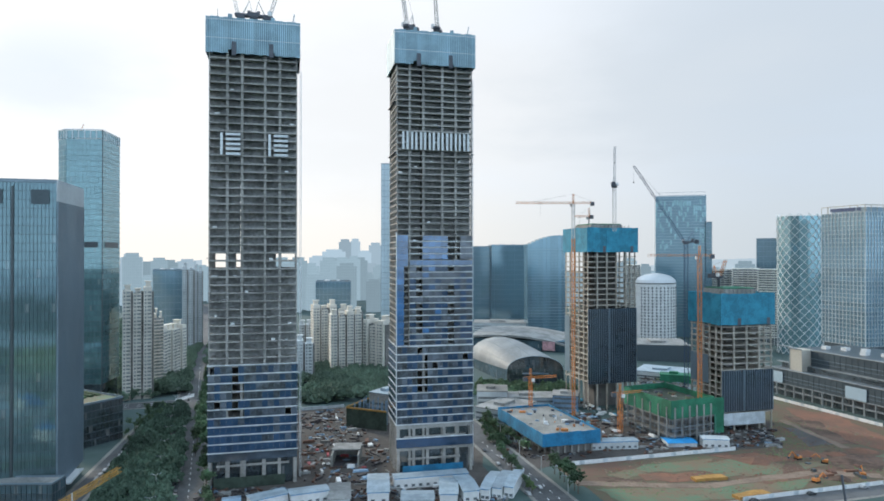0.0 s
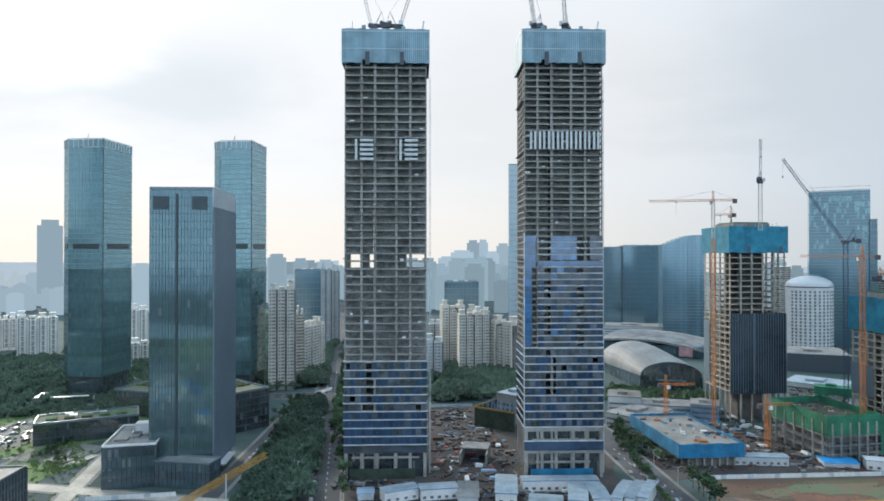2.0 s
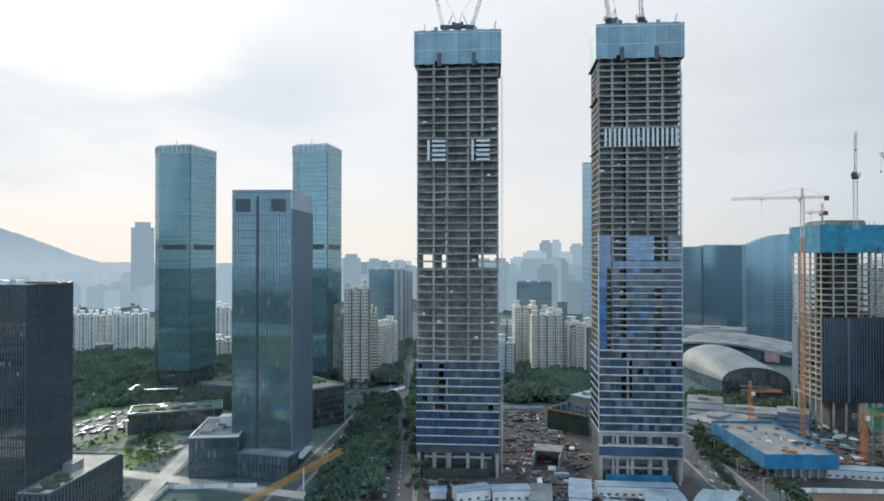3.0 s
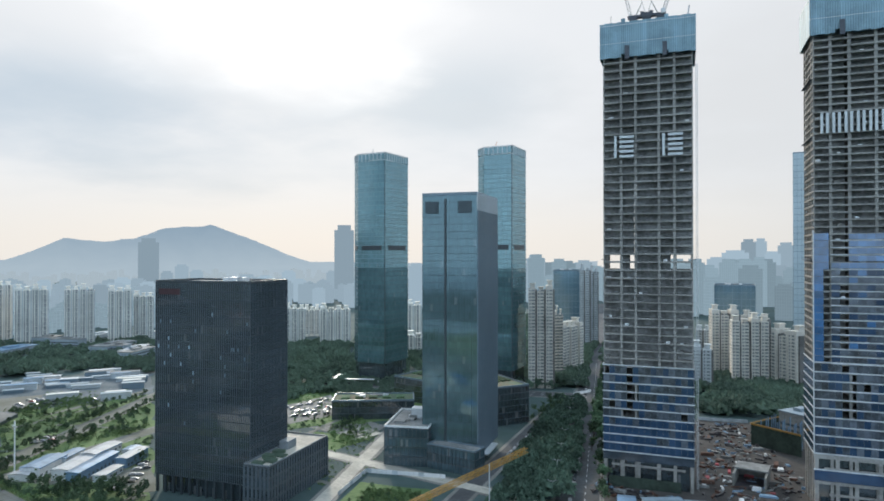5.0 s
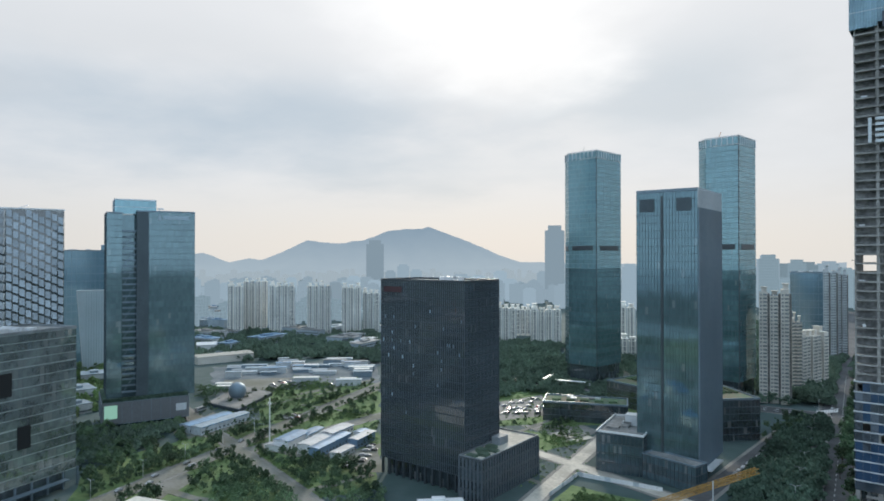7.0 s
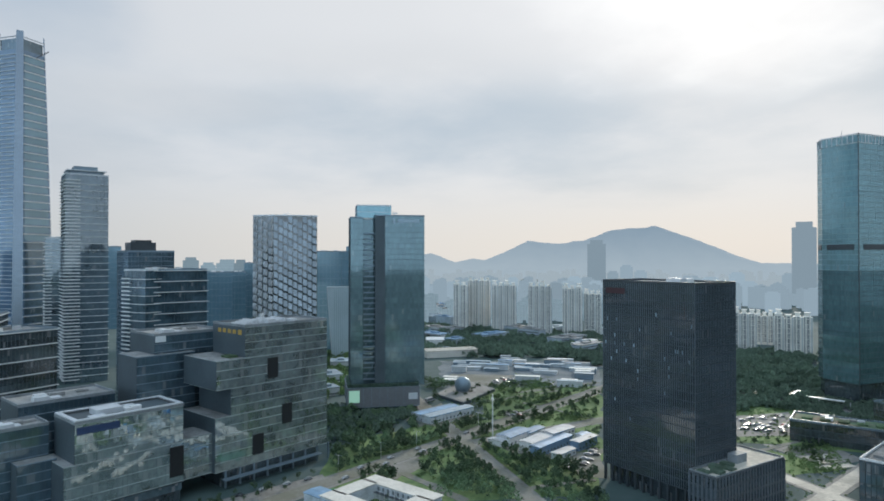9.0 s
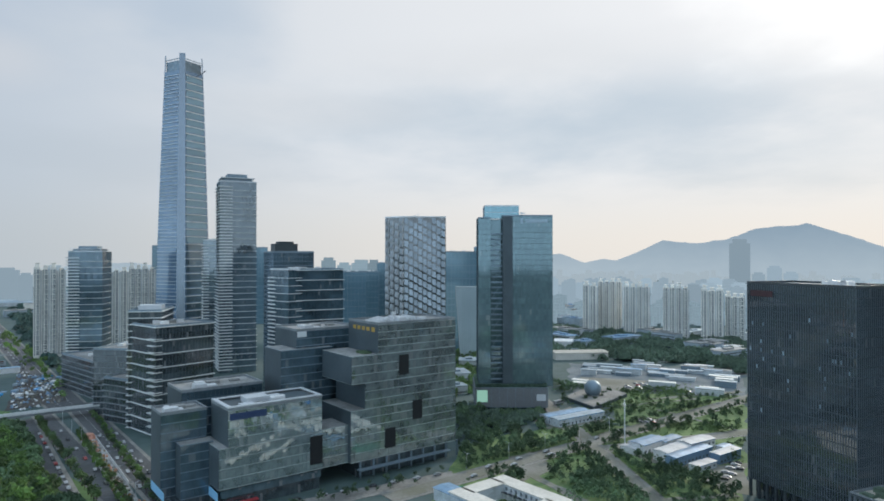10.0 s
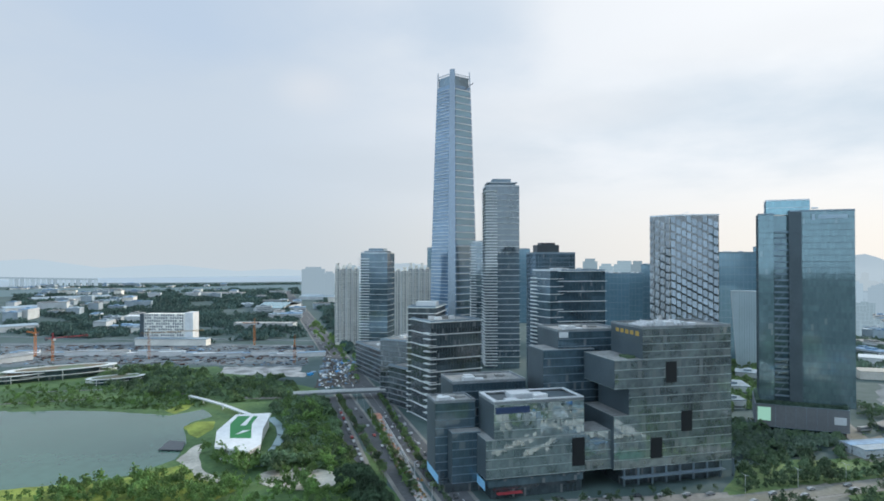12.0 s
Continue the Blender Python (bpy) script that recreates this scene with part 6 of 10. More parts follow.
part("parapet", Shape().prism([(-w / 2 + w * 0.32, -20.4), (w / 2 + 0.3, -17.4), (w / 2 + 0.3, 20), (-w / 2 + 6, 20), (-w / 2 - 0.3, -8.3)], HN, HN + 1.2), METAL_PALE, t)
part("roof_boom", Shape().beam((-5, -5, HN + 1), (4, -8, HN + 4.2), 0.3), METAL_PALE, t)

# ---- glass blocks further back ----
BACK = [
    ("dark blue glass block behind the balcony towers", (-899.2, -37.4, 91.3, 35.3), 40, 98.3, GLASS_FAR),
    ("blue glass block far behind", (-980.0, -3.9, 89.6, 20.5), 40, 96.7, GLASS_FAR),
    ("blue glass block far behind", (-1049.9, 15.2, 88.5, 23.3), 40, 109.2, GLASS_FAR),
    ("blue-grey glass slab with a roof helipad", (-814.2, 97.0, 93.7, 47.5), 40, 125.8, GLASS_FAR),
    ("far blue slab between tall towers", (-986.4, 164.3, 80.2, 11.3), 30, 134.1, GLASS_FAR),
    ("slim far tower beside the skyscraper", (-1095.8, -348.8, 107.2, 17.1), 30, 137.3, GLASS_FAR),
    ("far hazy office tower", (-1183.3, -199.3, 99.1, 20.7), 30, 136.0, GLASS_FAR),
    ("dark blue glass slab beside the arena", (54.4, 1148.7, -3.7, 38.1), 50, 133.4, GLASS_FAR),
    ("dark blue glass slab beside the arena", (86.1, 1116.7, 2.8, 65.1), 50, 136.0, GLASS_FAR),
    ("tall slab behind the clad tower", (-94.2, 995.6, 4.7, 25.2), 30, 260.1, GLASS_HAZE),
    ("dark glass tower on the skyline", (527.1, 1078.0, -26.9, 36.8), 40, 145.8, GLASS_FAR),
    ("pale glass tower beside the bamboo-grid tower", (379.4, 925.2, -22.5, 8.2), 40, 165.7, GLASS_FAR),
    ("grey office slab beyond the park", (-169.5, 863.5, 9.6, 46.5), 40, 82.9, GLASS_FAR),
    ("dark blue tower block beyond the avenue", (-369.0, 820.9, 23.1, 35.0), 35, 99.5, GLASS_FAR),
]
for lab, spec, dep, ht, gl in BACK:
    t = office("office_tower", lab, spec, dep, ht, 4.2, gl, (METAL_GREY, 0.5, 0.12), 2, (METAL_GREY, 5.0, 0.3, 0.15), parts=False, group="background office towers")
# leaning pale glass wedge
# the wedge's mirrored sky is put into its pale glass colour
x, y, g, w = (-753.0, 103.2, 81.2, 27.3)
t = thing("glass_wedge", corner_pose(x, y, g, w, 20), "pale glass wedge building with a leaning side", "building")
HW = 84.4
prof = [(-w / 2 + 6, 0), (w / 2, 0), (w / 2, HW), (-w / 2, HW)]
me = bpy.data.meshes.new("glass_body")
me.from_pydata([(a, -10, z) for a, z in prof] + [(a, 10, z) for a, z in prof], [], [(0, 1, 2, 3), (7, 6, 5, 4), (0, 4, 5, 1), (1, 5, 6, 2), (2, 6, 7, 3), (3, 7, 4, 0)])
me.materials.append(GLASS_HAZE)
part("glass_body", me, GLASS_HAZE, t)
part("edge_trim", Shape().beam((-w / 2, -10.1, HW), (w / 2, -10.1, HW), 0.5).beam((-w / 2, -10.1, HW), (-w / 2 + 6, -10.1, 0), 0.4), METAL_PALE, t)
for k in range(1, 9):
    part("mullion", Shape().box(-w / 2 + 6 + k * (w - 6) / 9, -w / 2 + 6.3 + k * (w - 6) / 9, -10.2, -9.9, 0, HW), METAL_TEAL, t)
# blue tower with a curved roofline
x, y, g, w = (129.4, 971.4, 0.8, 57.2)
t = thing("office_tower", corner_pose(x, y, g, w, 40), "blue glass tower with a curved sloping roofline", "building")
hl, hr = 134.8, 149.2
for i in range(10):
    a, b = -w / 2 + w * i / 10, -w / 2 + w * (i + 1) / 10
    za = hl + (hr - hl) * math.sin((i + 0.5) / 10 * math.pi * 0.6)
    part("glass_bay", Shape().box(a, b - 0.15, -20, 20, 0, za), GLASS_FAR, t)
for k in range(2, 30):
    part("spandrel_band", Shape().box(-w / 2 - 0.1, w / 2 + 0.1, -20.25, -20.0, k * 4.4, k * 4.4 + 0.5), METAL_GREY, t)

# tall blue tower with scattered bright panes
x, y, g, w = (315.2, 949.0, -16.2, 69.6)
t = thing("office_tower", corner_pose(x, y, g, w, 50), "tall blue glass tower with scattered bright panes", "building")
HE = 205.2
part("glass_body", Shape().box(-w / 2, w / 2, -25, 25, 0, HE), GLASS_FAR, t)
rng = random.Random(8)
cell = Shape().box(0, w / 24 - 0.5, -25.3, -24.98, 0, 7.0).mesh("bright_pane", GLASS_SKYPALE)
for r in range(9):
    for c in range(24):
        if rng.random() < 0.42 * (1 - r * 0.06):
            part("bright_pane", cell, GLASS_SKYPALE, t, at=(-w / 2 + c * w / 24, 0, HE - 12 - r * 8 - rng.uniform(0, 3)))
for k in range(4, 50):
    part("spandrel_band", Shape().box(-w / 2 - 0.1, w / 2 + 0.1, -25.2, -25.0, k * 4.3, k * 4.3 + 0.35), METAL_GREY, t)
part("parapet", Shape().box(-w / 2, w / 2, -25, 25, HE, HE + 1.0), METAL_PALE, t)

# white round hotel with a domed cap
x, y = (296.3, 892.1)
t = thing("hotel", pose(x, y, 0, 0, 0, 18), "white curved hotel with rows of dark windows", "building")
rad, HH = 29.0, 79.7
ringp = [(rad * math.cos(k * math.pi / 16), rad * 0.8 * math.sin(k * math.pi / 16)) for k in range(32)]
part("wall", Shape().prism(ringp, 0, HH), WHITE, t)
hotel_windows = Shape()
for lv in range(int(HH / 4.2) - 1):
    for k in range(17, 32):
        a = (k + 0.5) * math.pi / 16
        wx, wy = rad * math.cos(a), rad * 0.8 * math.sin(a)
        u = Vector((-math.sin(a), 0.8 * math.cos(a))).normalized()
        n = Vector((u.y, -u.x))
        q = [Vector((wx, wy)) + u * s1 * 1.15 + n * s2 for s1, s2 in ((-1, -0.6), (-1, 0.12), (1, 0.12), (1, -0.6))]
        hotel_windows.prism(ccw([tuple(v) for v in q]), 6 + lv * 4.2, 8.6 + lv * 4.2)
part("window_field", hotel_windows, WINDOW, t, "rows of small dark windows")["kind"] = "stuff"
for k in range(5):
    f0, f1 = math.cos(k * 0.3), math.cos((k + 1) * 0.3)
    part("dome_tier", Shape().prism([(a * f0, b * f0) for a, b in ringp], HH + 1.5 + math.sin(k * 0.3) * 13, HH + 1.5 + math.sin((k + 1) * 0.3) * 13, [(a * f1, b * f1) for a, b in ringp]), METAL_PALE, t)
part("attic", Shape().prism([(a * 0.97, b * 0.97) for a, b in ringp], HH, HH + 1.5), METAL_DARK, t)

# the diagonal-lattice tower
x, y = (437.6, 786.4)
t = thing("office_tower", pose(x, y, 0, 0, 0, 28), "blue glass tower wrapped in a white diagonal lattice", "building")
HL = 169.3
oc = [(26 * math.cos(k * math.pi / 8 + 0.2), 24 * math.sin(k * math.pi / 8 + 0.2)) for k in range(16)]
part("glass_body", Shape().prism(oc, 0, HL - 3), GLASS_SKYPALE, t)
bars = Shape()
rows = 16
for r in range(rows):
    for k in range(16):
        a, b = oc[k], oc[(k + 1) % 16]
        za, zb = HL * r / rows, HL * (r + 1) / rows
        p, q = ((a, b) if (r + k) % 2 else (b, a))
        bars.beam((p[0] * 1.03, p[1] * 1.03, za), (q[0] * 1.03, q[1] * 1.03, zb), 0.42)
        bars.beam((p[0] * 1.03, p[1] * 1.03, zb), (q[0] * 1.03, q[1] * 1.03, za), 0.42)
part("diagonal_lattice", bars, WHITE, t, "white diagonal steel lattice")

# the pale gridded tower on the mall
spec = (378.9, 641.5, -72.2, 46.4)
x, y, g, w = spec
t = thing("office_tower", corner_pose(x, y, g, w, 60), "grey glass office tower with a pale grid and open roof frame", "building")
HF, ZF = 166.9, 34.0
poly = rect(w, 60)
storeys(t, poly, ZF, HF - 7, 4.1, GLASS_FAR, (PLASTER_GREY, 0.4, 0.3), 1, (PLASTER_GREY, w / 12, 0.5, 0.5))
part("crown_frame", mullion_shape(poly, HF - 7, HF, 8, 0.5, 0.3).box(-w / 2, w / 2, -30.4, -29.8, HF - 0.7, HF).box(w / 2 - 0.3, w / 2 + 0.3, -30, 30, HF - 0.7, HF), BEIGE, t)
part("roof_house", Shape().box(-w * 0.4, w * 0.4, -22, 22, HF - 7, HF - 2), METAL_GREY, t)
part("base", Shape().prism(grown(poly, -1), 0, ZF), STONE_DARK, t)
part("sign_bar", Shape().box(-w * 0.28, w * 0.3, -30.8, -30.5, HF - 5.6, HF - 2.4).box(w * 0.33, w * 0.42, -30.8, -30.5, HF - 5.6, HF - 2.4), SIGN_NAVY, t, "blue unlit sign bars")

# the long shopping mall
ma, mb = Vector((277.6, 542.9)), Vector((308.1, 449.0))
mg = math.degrees(math.atan2((mb - ma).y, (mb - ma).x))
M2 = pose(ma.x, ma.y, 0, 0, 0, mg)
t = thing("shopping_mall", M2, "long dark shopping mall with white slab edges", "building")
ln = (mb - ma).length + 120
part("lower_hall", Shape().box(-20, ln, 14, 60, 10, 22), STONE_DARK, t)
part("upper_hall", Shape().box(-6, ln, 30, 95, 26, 39), STONE_DARK, t)
part("clerestory", Shape().box(-14, ln, 26, 95, 22, 26), GLASS_DARK, t)
for za, yb, hh in ((10, 13.4, 0.7), (22, 13.4, 0.8), (26.0, 27, 0.6), (39, 29.4, 0.9)):
    part("slab_edge", Shape().box(-21, ln, yb, yb + 3, za, za + hh), STONE_PALE, t)
part("base_glass", Shape().box(-18, ln, 17, 58, 0, 10), GLASS_DARK, t)
for k in range(34):
    part("column", Shape().box(-18 + k * 9, -17 + k * 9, 14, 15, 0, 10), STONE_PALE, t)
for za, zb, yf in ((10.8, 21.6, 13.9), (26.7, 38.6, 29.9)):
    part("wall_joint", [s for s in [Shape()] for k in range(60) if s.box(-18 + k * 5.2, -17.8 + k * 5.2, yf - 0.12, yf + 0.2, za, zb)][0], METAL_SLATE, t)
    part("wall_joint", Shape().box(-5, ln, yf - 0.15, yf + 0.1, (za + zb) / 2, (za + zb) / 2 + 0.35).box(-5, ln, yf - 0.15, yf + 0.1, za * 0.75 + zb * 0.25, za * 0.75 + zb * 0.25 + 0.2), METAL_GREY, t)
part("base_slab", Shape().box(-20, ln, 13.5, 20, 4.8, 5.4), STONE_PALE, t)
for xa, xb, yb, za, zb in ((0, 12, 20, 24, 40), (86, 98, 20, 24, 38)):
    part("lift_tower", Shape().box(xa, xb, yb, yb + 12, 22, zb), BEIGE, t, "beige lift tower")
    part("lift_tower_frame", Shape().box(xa - 0.5, xa, yb - 0.4, yb + 12, 22, zb + 0.6).box(xa - 0.5, xb + 0.4, yb - 0.5, yb, zb, zb + 0.8), STONE_PALE, t)
for xa in (-18, 58):
    part("billboard", Shape().box(xa, xa + 17, 13.0, 13.5, 11, 20), SIGN_PALE, t, "blank pale grey billboard")
for k in range(18):
    part("roof_plant", Shape().box(4 + k * 12, 9 + k * 12, 50 + (k % 3) * 8, 55 + (k % 3) * 8, 39, 41.5), METAL_PALE, t)
part("roof_canopy", Shape().box(60, ln, 60, 92, 43, 43.8).box(62, 63, 62, 63, 39, 43).box(100, 101, 62, 63, 39, 43), STONE_PALE, t)

# wave-balcony apartments beside the mall
for spec, dep, ytop in (((412.0, 911.2, -25.3, 32.2), 30, 100.5), ((423.5, 861.5, -27.6, 46.9), 30, 100.2), ((401.8, 959.3, -23.6, 30.6), 30, 97.8), ((348.1, 990.6, -20.6, 44.3), 30, 95.4), ((296.7, 1038.5, -16.5, 21.7), 30, 103.1)):
    x, y, g, w = spec
    t = thing("apartment_block", corner_pose(x, y, g, w, dep), "white apartment block with rippling balcony slabs", "building", "wave balcony apartments")
    part("glass_body", Shape().prism(rect(w, dep), 0, ytop), WINDOW, t)
    n = int(ytop / 3.2)
    wave = [(-w / 2 - 1.5 + (w + 3) * k / 24, -dep / 2 - 1.6 - 1.1 * math.sin(k * 1.05)) for k in range(25)]
    me = Shape().prism(wave + [(w / 2 + 1.5, dep / 2), (-w / 2 - 1.5, dep / 2)], 0, 1.45).mesh("balcony", PLASTER_WHITE)
    for i in range(3, n + 1):
        part("balcony", me, PLASTER_WHITE, t, at=(0, 0, i * 3.2))
    for k in range(6):
        part("party_wall", Shape().box(-w / 2 + k * w / 5 - 0.3, -w / 2 + k * w / 5 + 0.3, -dep / 2 - 1.2, -dep / 2, 0, ytop), WHITE, t)

# ---- the arena with its white shell ----
t = thing("arena", pose(87, 600, 0), "low arena with a white shell roof and dark glass arch", "building")


def arena_section(f, n=20):
    """Half-width, springing and crown of the shell at a share of its length, as an arch of points."""
    closing = math.sqrt(max(0.0, 1 - max(0.0, (f - 0.45) / 0.55) ** 2))
    half_w, spring, crown = 26.3 * (0.25 + 0.75 * closing), 12.6 - 5.0 * f, 25.3 + 9.0 * math.sin(min(f, 0.6) / 0.6 * math.pi / 2)
    crown = spring + (crown - spring) * closing
    return [(-42 * f - half_w * math.cos(math.pi * k / n), 130 * f, spring + (crown - spring) * math.sin(math.pi * k / n)) for k in range(n + 1)]


def lofted(name, rows, mat, smooth=True):
    """A skin through rows of points."""
    m = len(rows[0])
    me = bpy.data.meshes.new(name)
    me.from_pydata([p for r in rows for p in r], [], [(a * m + b, a * m + b + 1, a * m + m + b + 1, a * m + m + b) for a in range(len(rows) - 1) for b in range(m - 1)])
    me.materials.append(mat)
    for p in me.polygons:
        p.use_smooth = smooth
    return me


sections = [arena_section(k / 16) for k in range(17)]
part("shell_roof", lofted("shell_roof", sections, SHELL_WHITE), SHELL_WHITE, t, "smooth white metal shell")
for k in range(3, 18, 3):
    seam = Shape()
    for r, q in zip(sections[:-2], sections[1:]):
        seam.beam((r[k][0], r[k][1], r[k][2] + 0.05), (q[k][0], q[k][1], q[k][2] + 0.05), 0.14, 4)
    part("roof_seam", seam, METAL_GREY, t)
for k in (0, 20):
    part("side_wall", lofted("side_wall", [[(r[k][0], r[k][1], 0) for r in sections], [(r[k][0], r[k][1], r[k][2]) for r in sections]], GLASS_DARKBLUE, False), GLASS_DARKBLUE, t, "dark glass wall under the shell")
front = sections[0]
me = bpy.data.meshes.new("glass_arch")
me.from_pydata([(px * 0.985, 1.6, pz - 0.3) for px, py, pz in front] + [(25.9, 1.6, 0), (-25.9, 1.6, 0)], [], [tuple(range(23))])
me.materials.append(GLASS_DARK)
part("glass_arch", me, GLASS_DARK, t, "dark glass front under an arched rim")
rim = Shape()
for p, q in zip(front, front[1:]):
    rim.beam(p, q, 0.35, 6)
part("arch_rim", rim, METAL_GREY, t)
for z in (4, 8, 12, 16, 20):
    reach = 25.5 if z <= 12.6 else 25.5 * math.sqrt(1 - ((z - 12.6) / 12.7) ** 2)
    part("transom", Shape().box(-reach, reach, 1.25, 1.5, z, z + 0.22), METAL_SLATE, t)
for c in range(-4, 5):
    rise = 12.4 + 12.2 * math.sqrt(1 - (c * 5.2 / 26.3) ** 2)
    part("mullion", Shape().box(c * 5.2 - 0.1, c * 5.2 + 0.1, 1.2, 1.48, 0, rise), METAL_SLATE, t)
part("canopy", Shape().prism([(-12, -4), (12, -4), (12, 1.0), (-12, 1.0)], 9.0, 9.6), METAL_GREY, t)
x, y, g, w = (37.1, 829.2, -20.6, 126.4)
t = thing("exhibition_hall", corner_pose(x, y, g, w, 70), "long low hall with a pale curved roof", "building")
HX = 15.8
part("wall", Shape().box(-w / 2, w / 2, -33, 33, 0, HX - 3), GLASS_DARKBLUE, t)
for k in range(10):
    a, b = -w / 2 - 3 + (w + 6) * k / 10, -w / 2 - 3 + (w + 6) * (k + 1) / 10
    za, zb = (HX + 6 * math.sin(math.pi * j / 10) - j * 0.7 for j in (k, k + 1))
    me = bpy.data.meshes.new("roof_bay")
    me.from_pydata([(a, -36, za), (b, -36, zb), (b, 36, zb + 4), (a, 36, za + 4), (a, -36, za - 2.5), (b, -36, zb - 2.5), (b, 36, zb), (a, 36, za)], [], [(0, 1, 2, 3), (7, 6, 5, 4), (0, 4, 5, 1), (2, 6, 7, 3), (1, 5, 6, 2), (0, 3, 7, 4)])
    me.materials.append(ROOF_GREY)
    part("roof_bay", me, ROOF_GREY, t)
part("poster", Shape().box(w * 0.24, w * 0.36, -37, -36.5, HX - 14, HX - 3), SIGN_ROSE, t, "faded red and white poster")

# ---- apartment towers beyond the parks ----


def point_in(p, poly):
    inside, k = False, len(poly)
    for i in range(k):
        (xa, ya), (xb, yb) = poly[i], poly[(i + 1) % k]
        if (ya > p[1]) != (yb > p[1]) and p[0] < (xb - xa) * (p[1] - ya) / (yb - ya) + xa:
            inside = not inside
    return inside


def scatter(poly, n, seed):
    rng = random.Random(seed)
    xs, ys, out = [p[0] for p in poly], [p[1] for p in poly], []
    for _ in range(n * 30):
        p = (rng.uniform(min(xs), max(xs)), rng.uniform(min(ys), max(ys)))
        if point_in(p, poly):
            out.append(p)
            if len(out) == n:
                break
    return out


def apartment(spec, depth, h, label, wall, group="apartment towers", floor=3.0, strips=False):
    """A plastered tower with bays, recessed stairs, rows of windows and balconies."""
    x, y, g, w = spec
    t = thing("apartment_tower", corner_pose(x, y, g, w, depth), label, "building", group)
    nb = max(2, round(w / 9.0))
    bw = w / nb
    y0 = -depth / 2
    n = int(h / floor)
    hh = n * floor
    rng = random.Random(int(abs(x) + abs(y)))
    wins, rails = Shape(), Shape()
    for k in range(nb):
        a = -w / 2 + k * bw
        back = 1.6 if k % 2 else 0.0
        top = hh + (3.0 if k % 2 == 0 else 0) - rng.choice((0, 0, 3))
        part("bay", Shape().box(a, a + bw - 1.7, y0 + back, depth / 2 - back, 0, top), wall, t)
        # the recess's shade is put into its darker colour
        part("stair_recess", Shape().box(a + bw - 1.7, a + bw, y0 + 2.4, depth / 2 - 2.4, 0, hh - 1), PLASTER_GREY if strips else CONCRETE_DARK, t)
        part("roof_house", Shape().box(a + bw * 0.2, a + bw * 0.7, -depth * 0.2, depth * 0.2, top, top + 4.2).box(a + bw * 0.1, a + bw * 0.8, -depth * 0.25, depth * 0.25, top + 4.2, top + 4.7), wall, t)
        for f in range(1, n):
            z = f * floor
            for c, ww in ((0.10, 1.3), (0.38, 2.8)):
                wx = a + bw * c
                wins.box(wx, wx + ww, y0 + back - 0.07, y0 + back + 0.2, z + (0.3 if strips else 0.7), z + (2.85 if strips else 2.3))
            if not strips or f % 2:
                rails.box(a + bw * 0.33, a + bw * 0.33 + 3.0, y0 + back - 1.1, y0 + back - 0.02, z - 0.1, z + 0.12).box(a + bw * 0.33, a + bw * 0.33 + 3.0, y0 + back - 1.1, y0 + back - 1.0, z + 0.12, z + 1.0)
    for sx in (-w / 2 - 0.05, w / 2 - 0.9 - 0.2):
        for f in range(1, n):
            for c in (0.2, 0.5, 0.75):
                wins.box(sx, sx + 0.3, y0 + depth * c, y0 + depth * c + 1.4, f * floor + 0.7, f * floor + 2.2)
    ob = part("window_field", wins, WINDOW_PALE, t, "rows of windows paled as by haze")
    ob["kind"] = "stuff"
    ob = part("balcony_tier", rails, wall, t)
    ob["kind"] = "stuff"
    return t


def row(t_specs, wall, label, **kw):
    for spec, depth, h in t_specs:
        apartment(spec, depth, h, label, wall, **kw)


row((((-110.6, 640.5, 17.1, 32.8), 18, 60.8), ((-82.6, 654.8, -34.1, 31.0), 18, 52.8), ((-137.1, 686.4, 21.0, 26.7), 18, 63.2), ((-114.6, 710.8, -3.3, 25.1), 18, 59.8)), PLASTER, "cream apartment tower with stacked balconies", group="cream apartment towers")
row((((-137.7, 604.5, 12.0, 17.7), 16, 37.8), ((-165.1, 741.9, 11.9, 16.6), 16, 39.4)), PLASTER_GREY, "grey apartment block with small balconies", group="grey apartment towers")
row((((-262.4, 528.4, 25.3, 23.7), 20, 92.2), ((-261.4, 584.2, 23.8, 7.6), 16, 63.5), ((-260.4, 601.0, 81.0, 41.1), 16, 48.4)), PLASTER, "cream apartment tower with stacked balconies", group="cream apartment towers")
row((((-321.9, 797.5, 21.5, 14.4), 18, 104.2), ((-324.3, 839.6, 20.7, 11.9), 18, 99.7)), PLASTER_GREY, "pale grey apartment tower", group="grey apartment towers")
# white slabs before the hills
row((((-955.2, 328.1, 70.4, 22.4), 20, 75.5), ((-975.9, 359.6, 68.8, 37.1), 20, 82.6), ((-924.9, 380.3, 66.5, 38.4), 20, 77.8), ((-888.7, 424.9, 63.4, 35.7), 20, 76.7), ((-861.0, 468.1, 60.6, 29.7), 20, 74.6), ((-862.9, 505.4, 58.9, 26.0), 20, 65.7)), PLASTER_WHITE, "white apartment slab with vertical bays", group="white apartment slabs", strips=True)
row((((-666.5, 604.7, 46.9, 27.7), 20, 49.9), ((-619.7, 624.8, 43.4, 40.5), 20, 48.3), ((-544.8, 716.3, 36.6, 22.0), 20, 52.0), ((-471.1, 621.7, 36.5, 19.1), 18, 25.6), ((-706.3, 679.4, 45.4, 23.1), 20, 40.7)), PLASTER_WHITE, "white apartment slab with vertical bays", group="white apartment slabs", strips=True)
row((((-810.3, -391.8, 114.7, 33.2), 22, 105.1), ((-858.5, -330.6, 110.2, 27.3), 22, 103.2), ((-849.1, -298.4, 108.4, 31.5), 22, 105.1)), PLASTER_WHITE, "pale cream apartment tower with vertical window strips", group="cream apartment towers", strips=True)

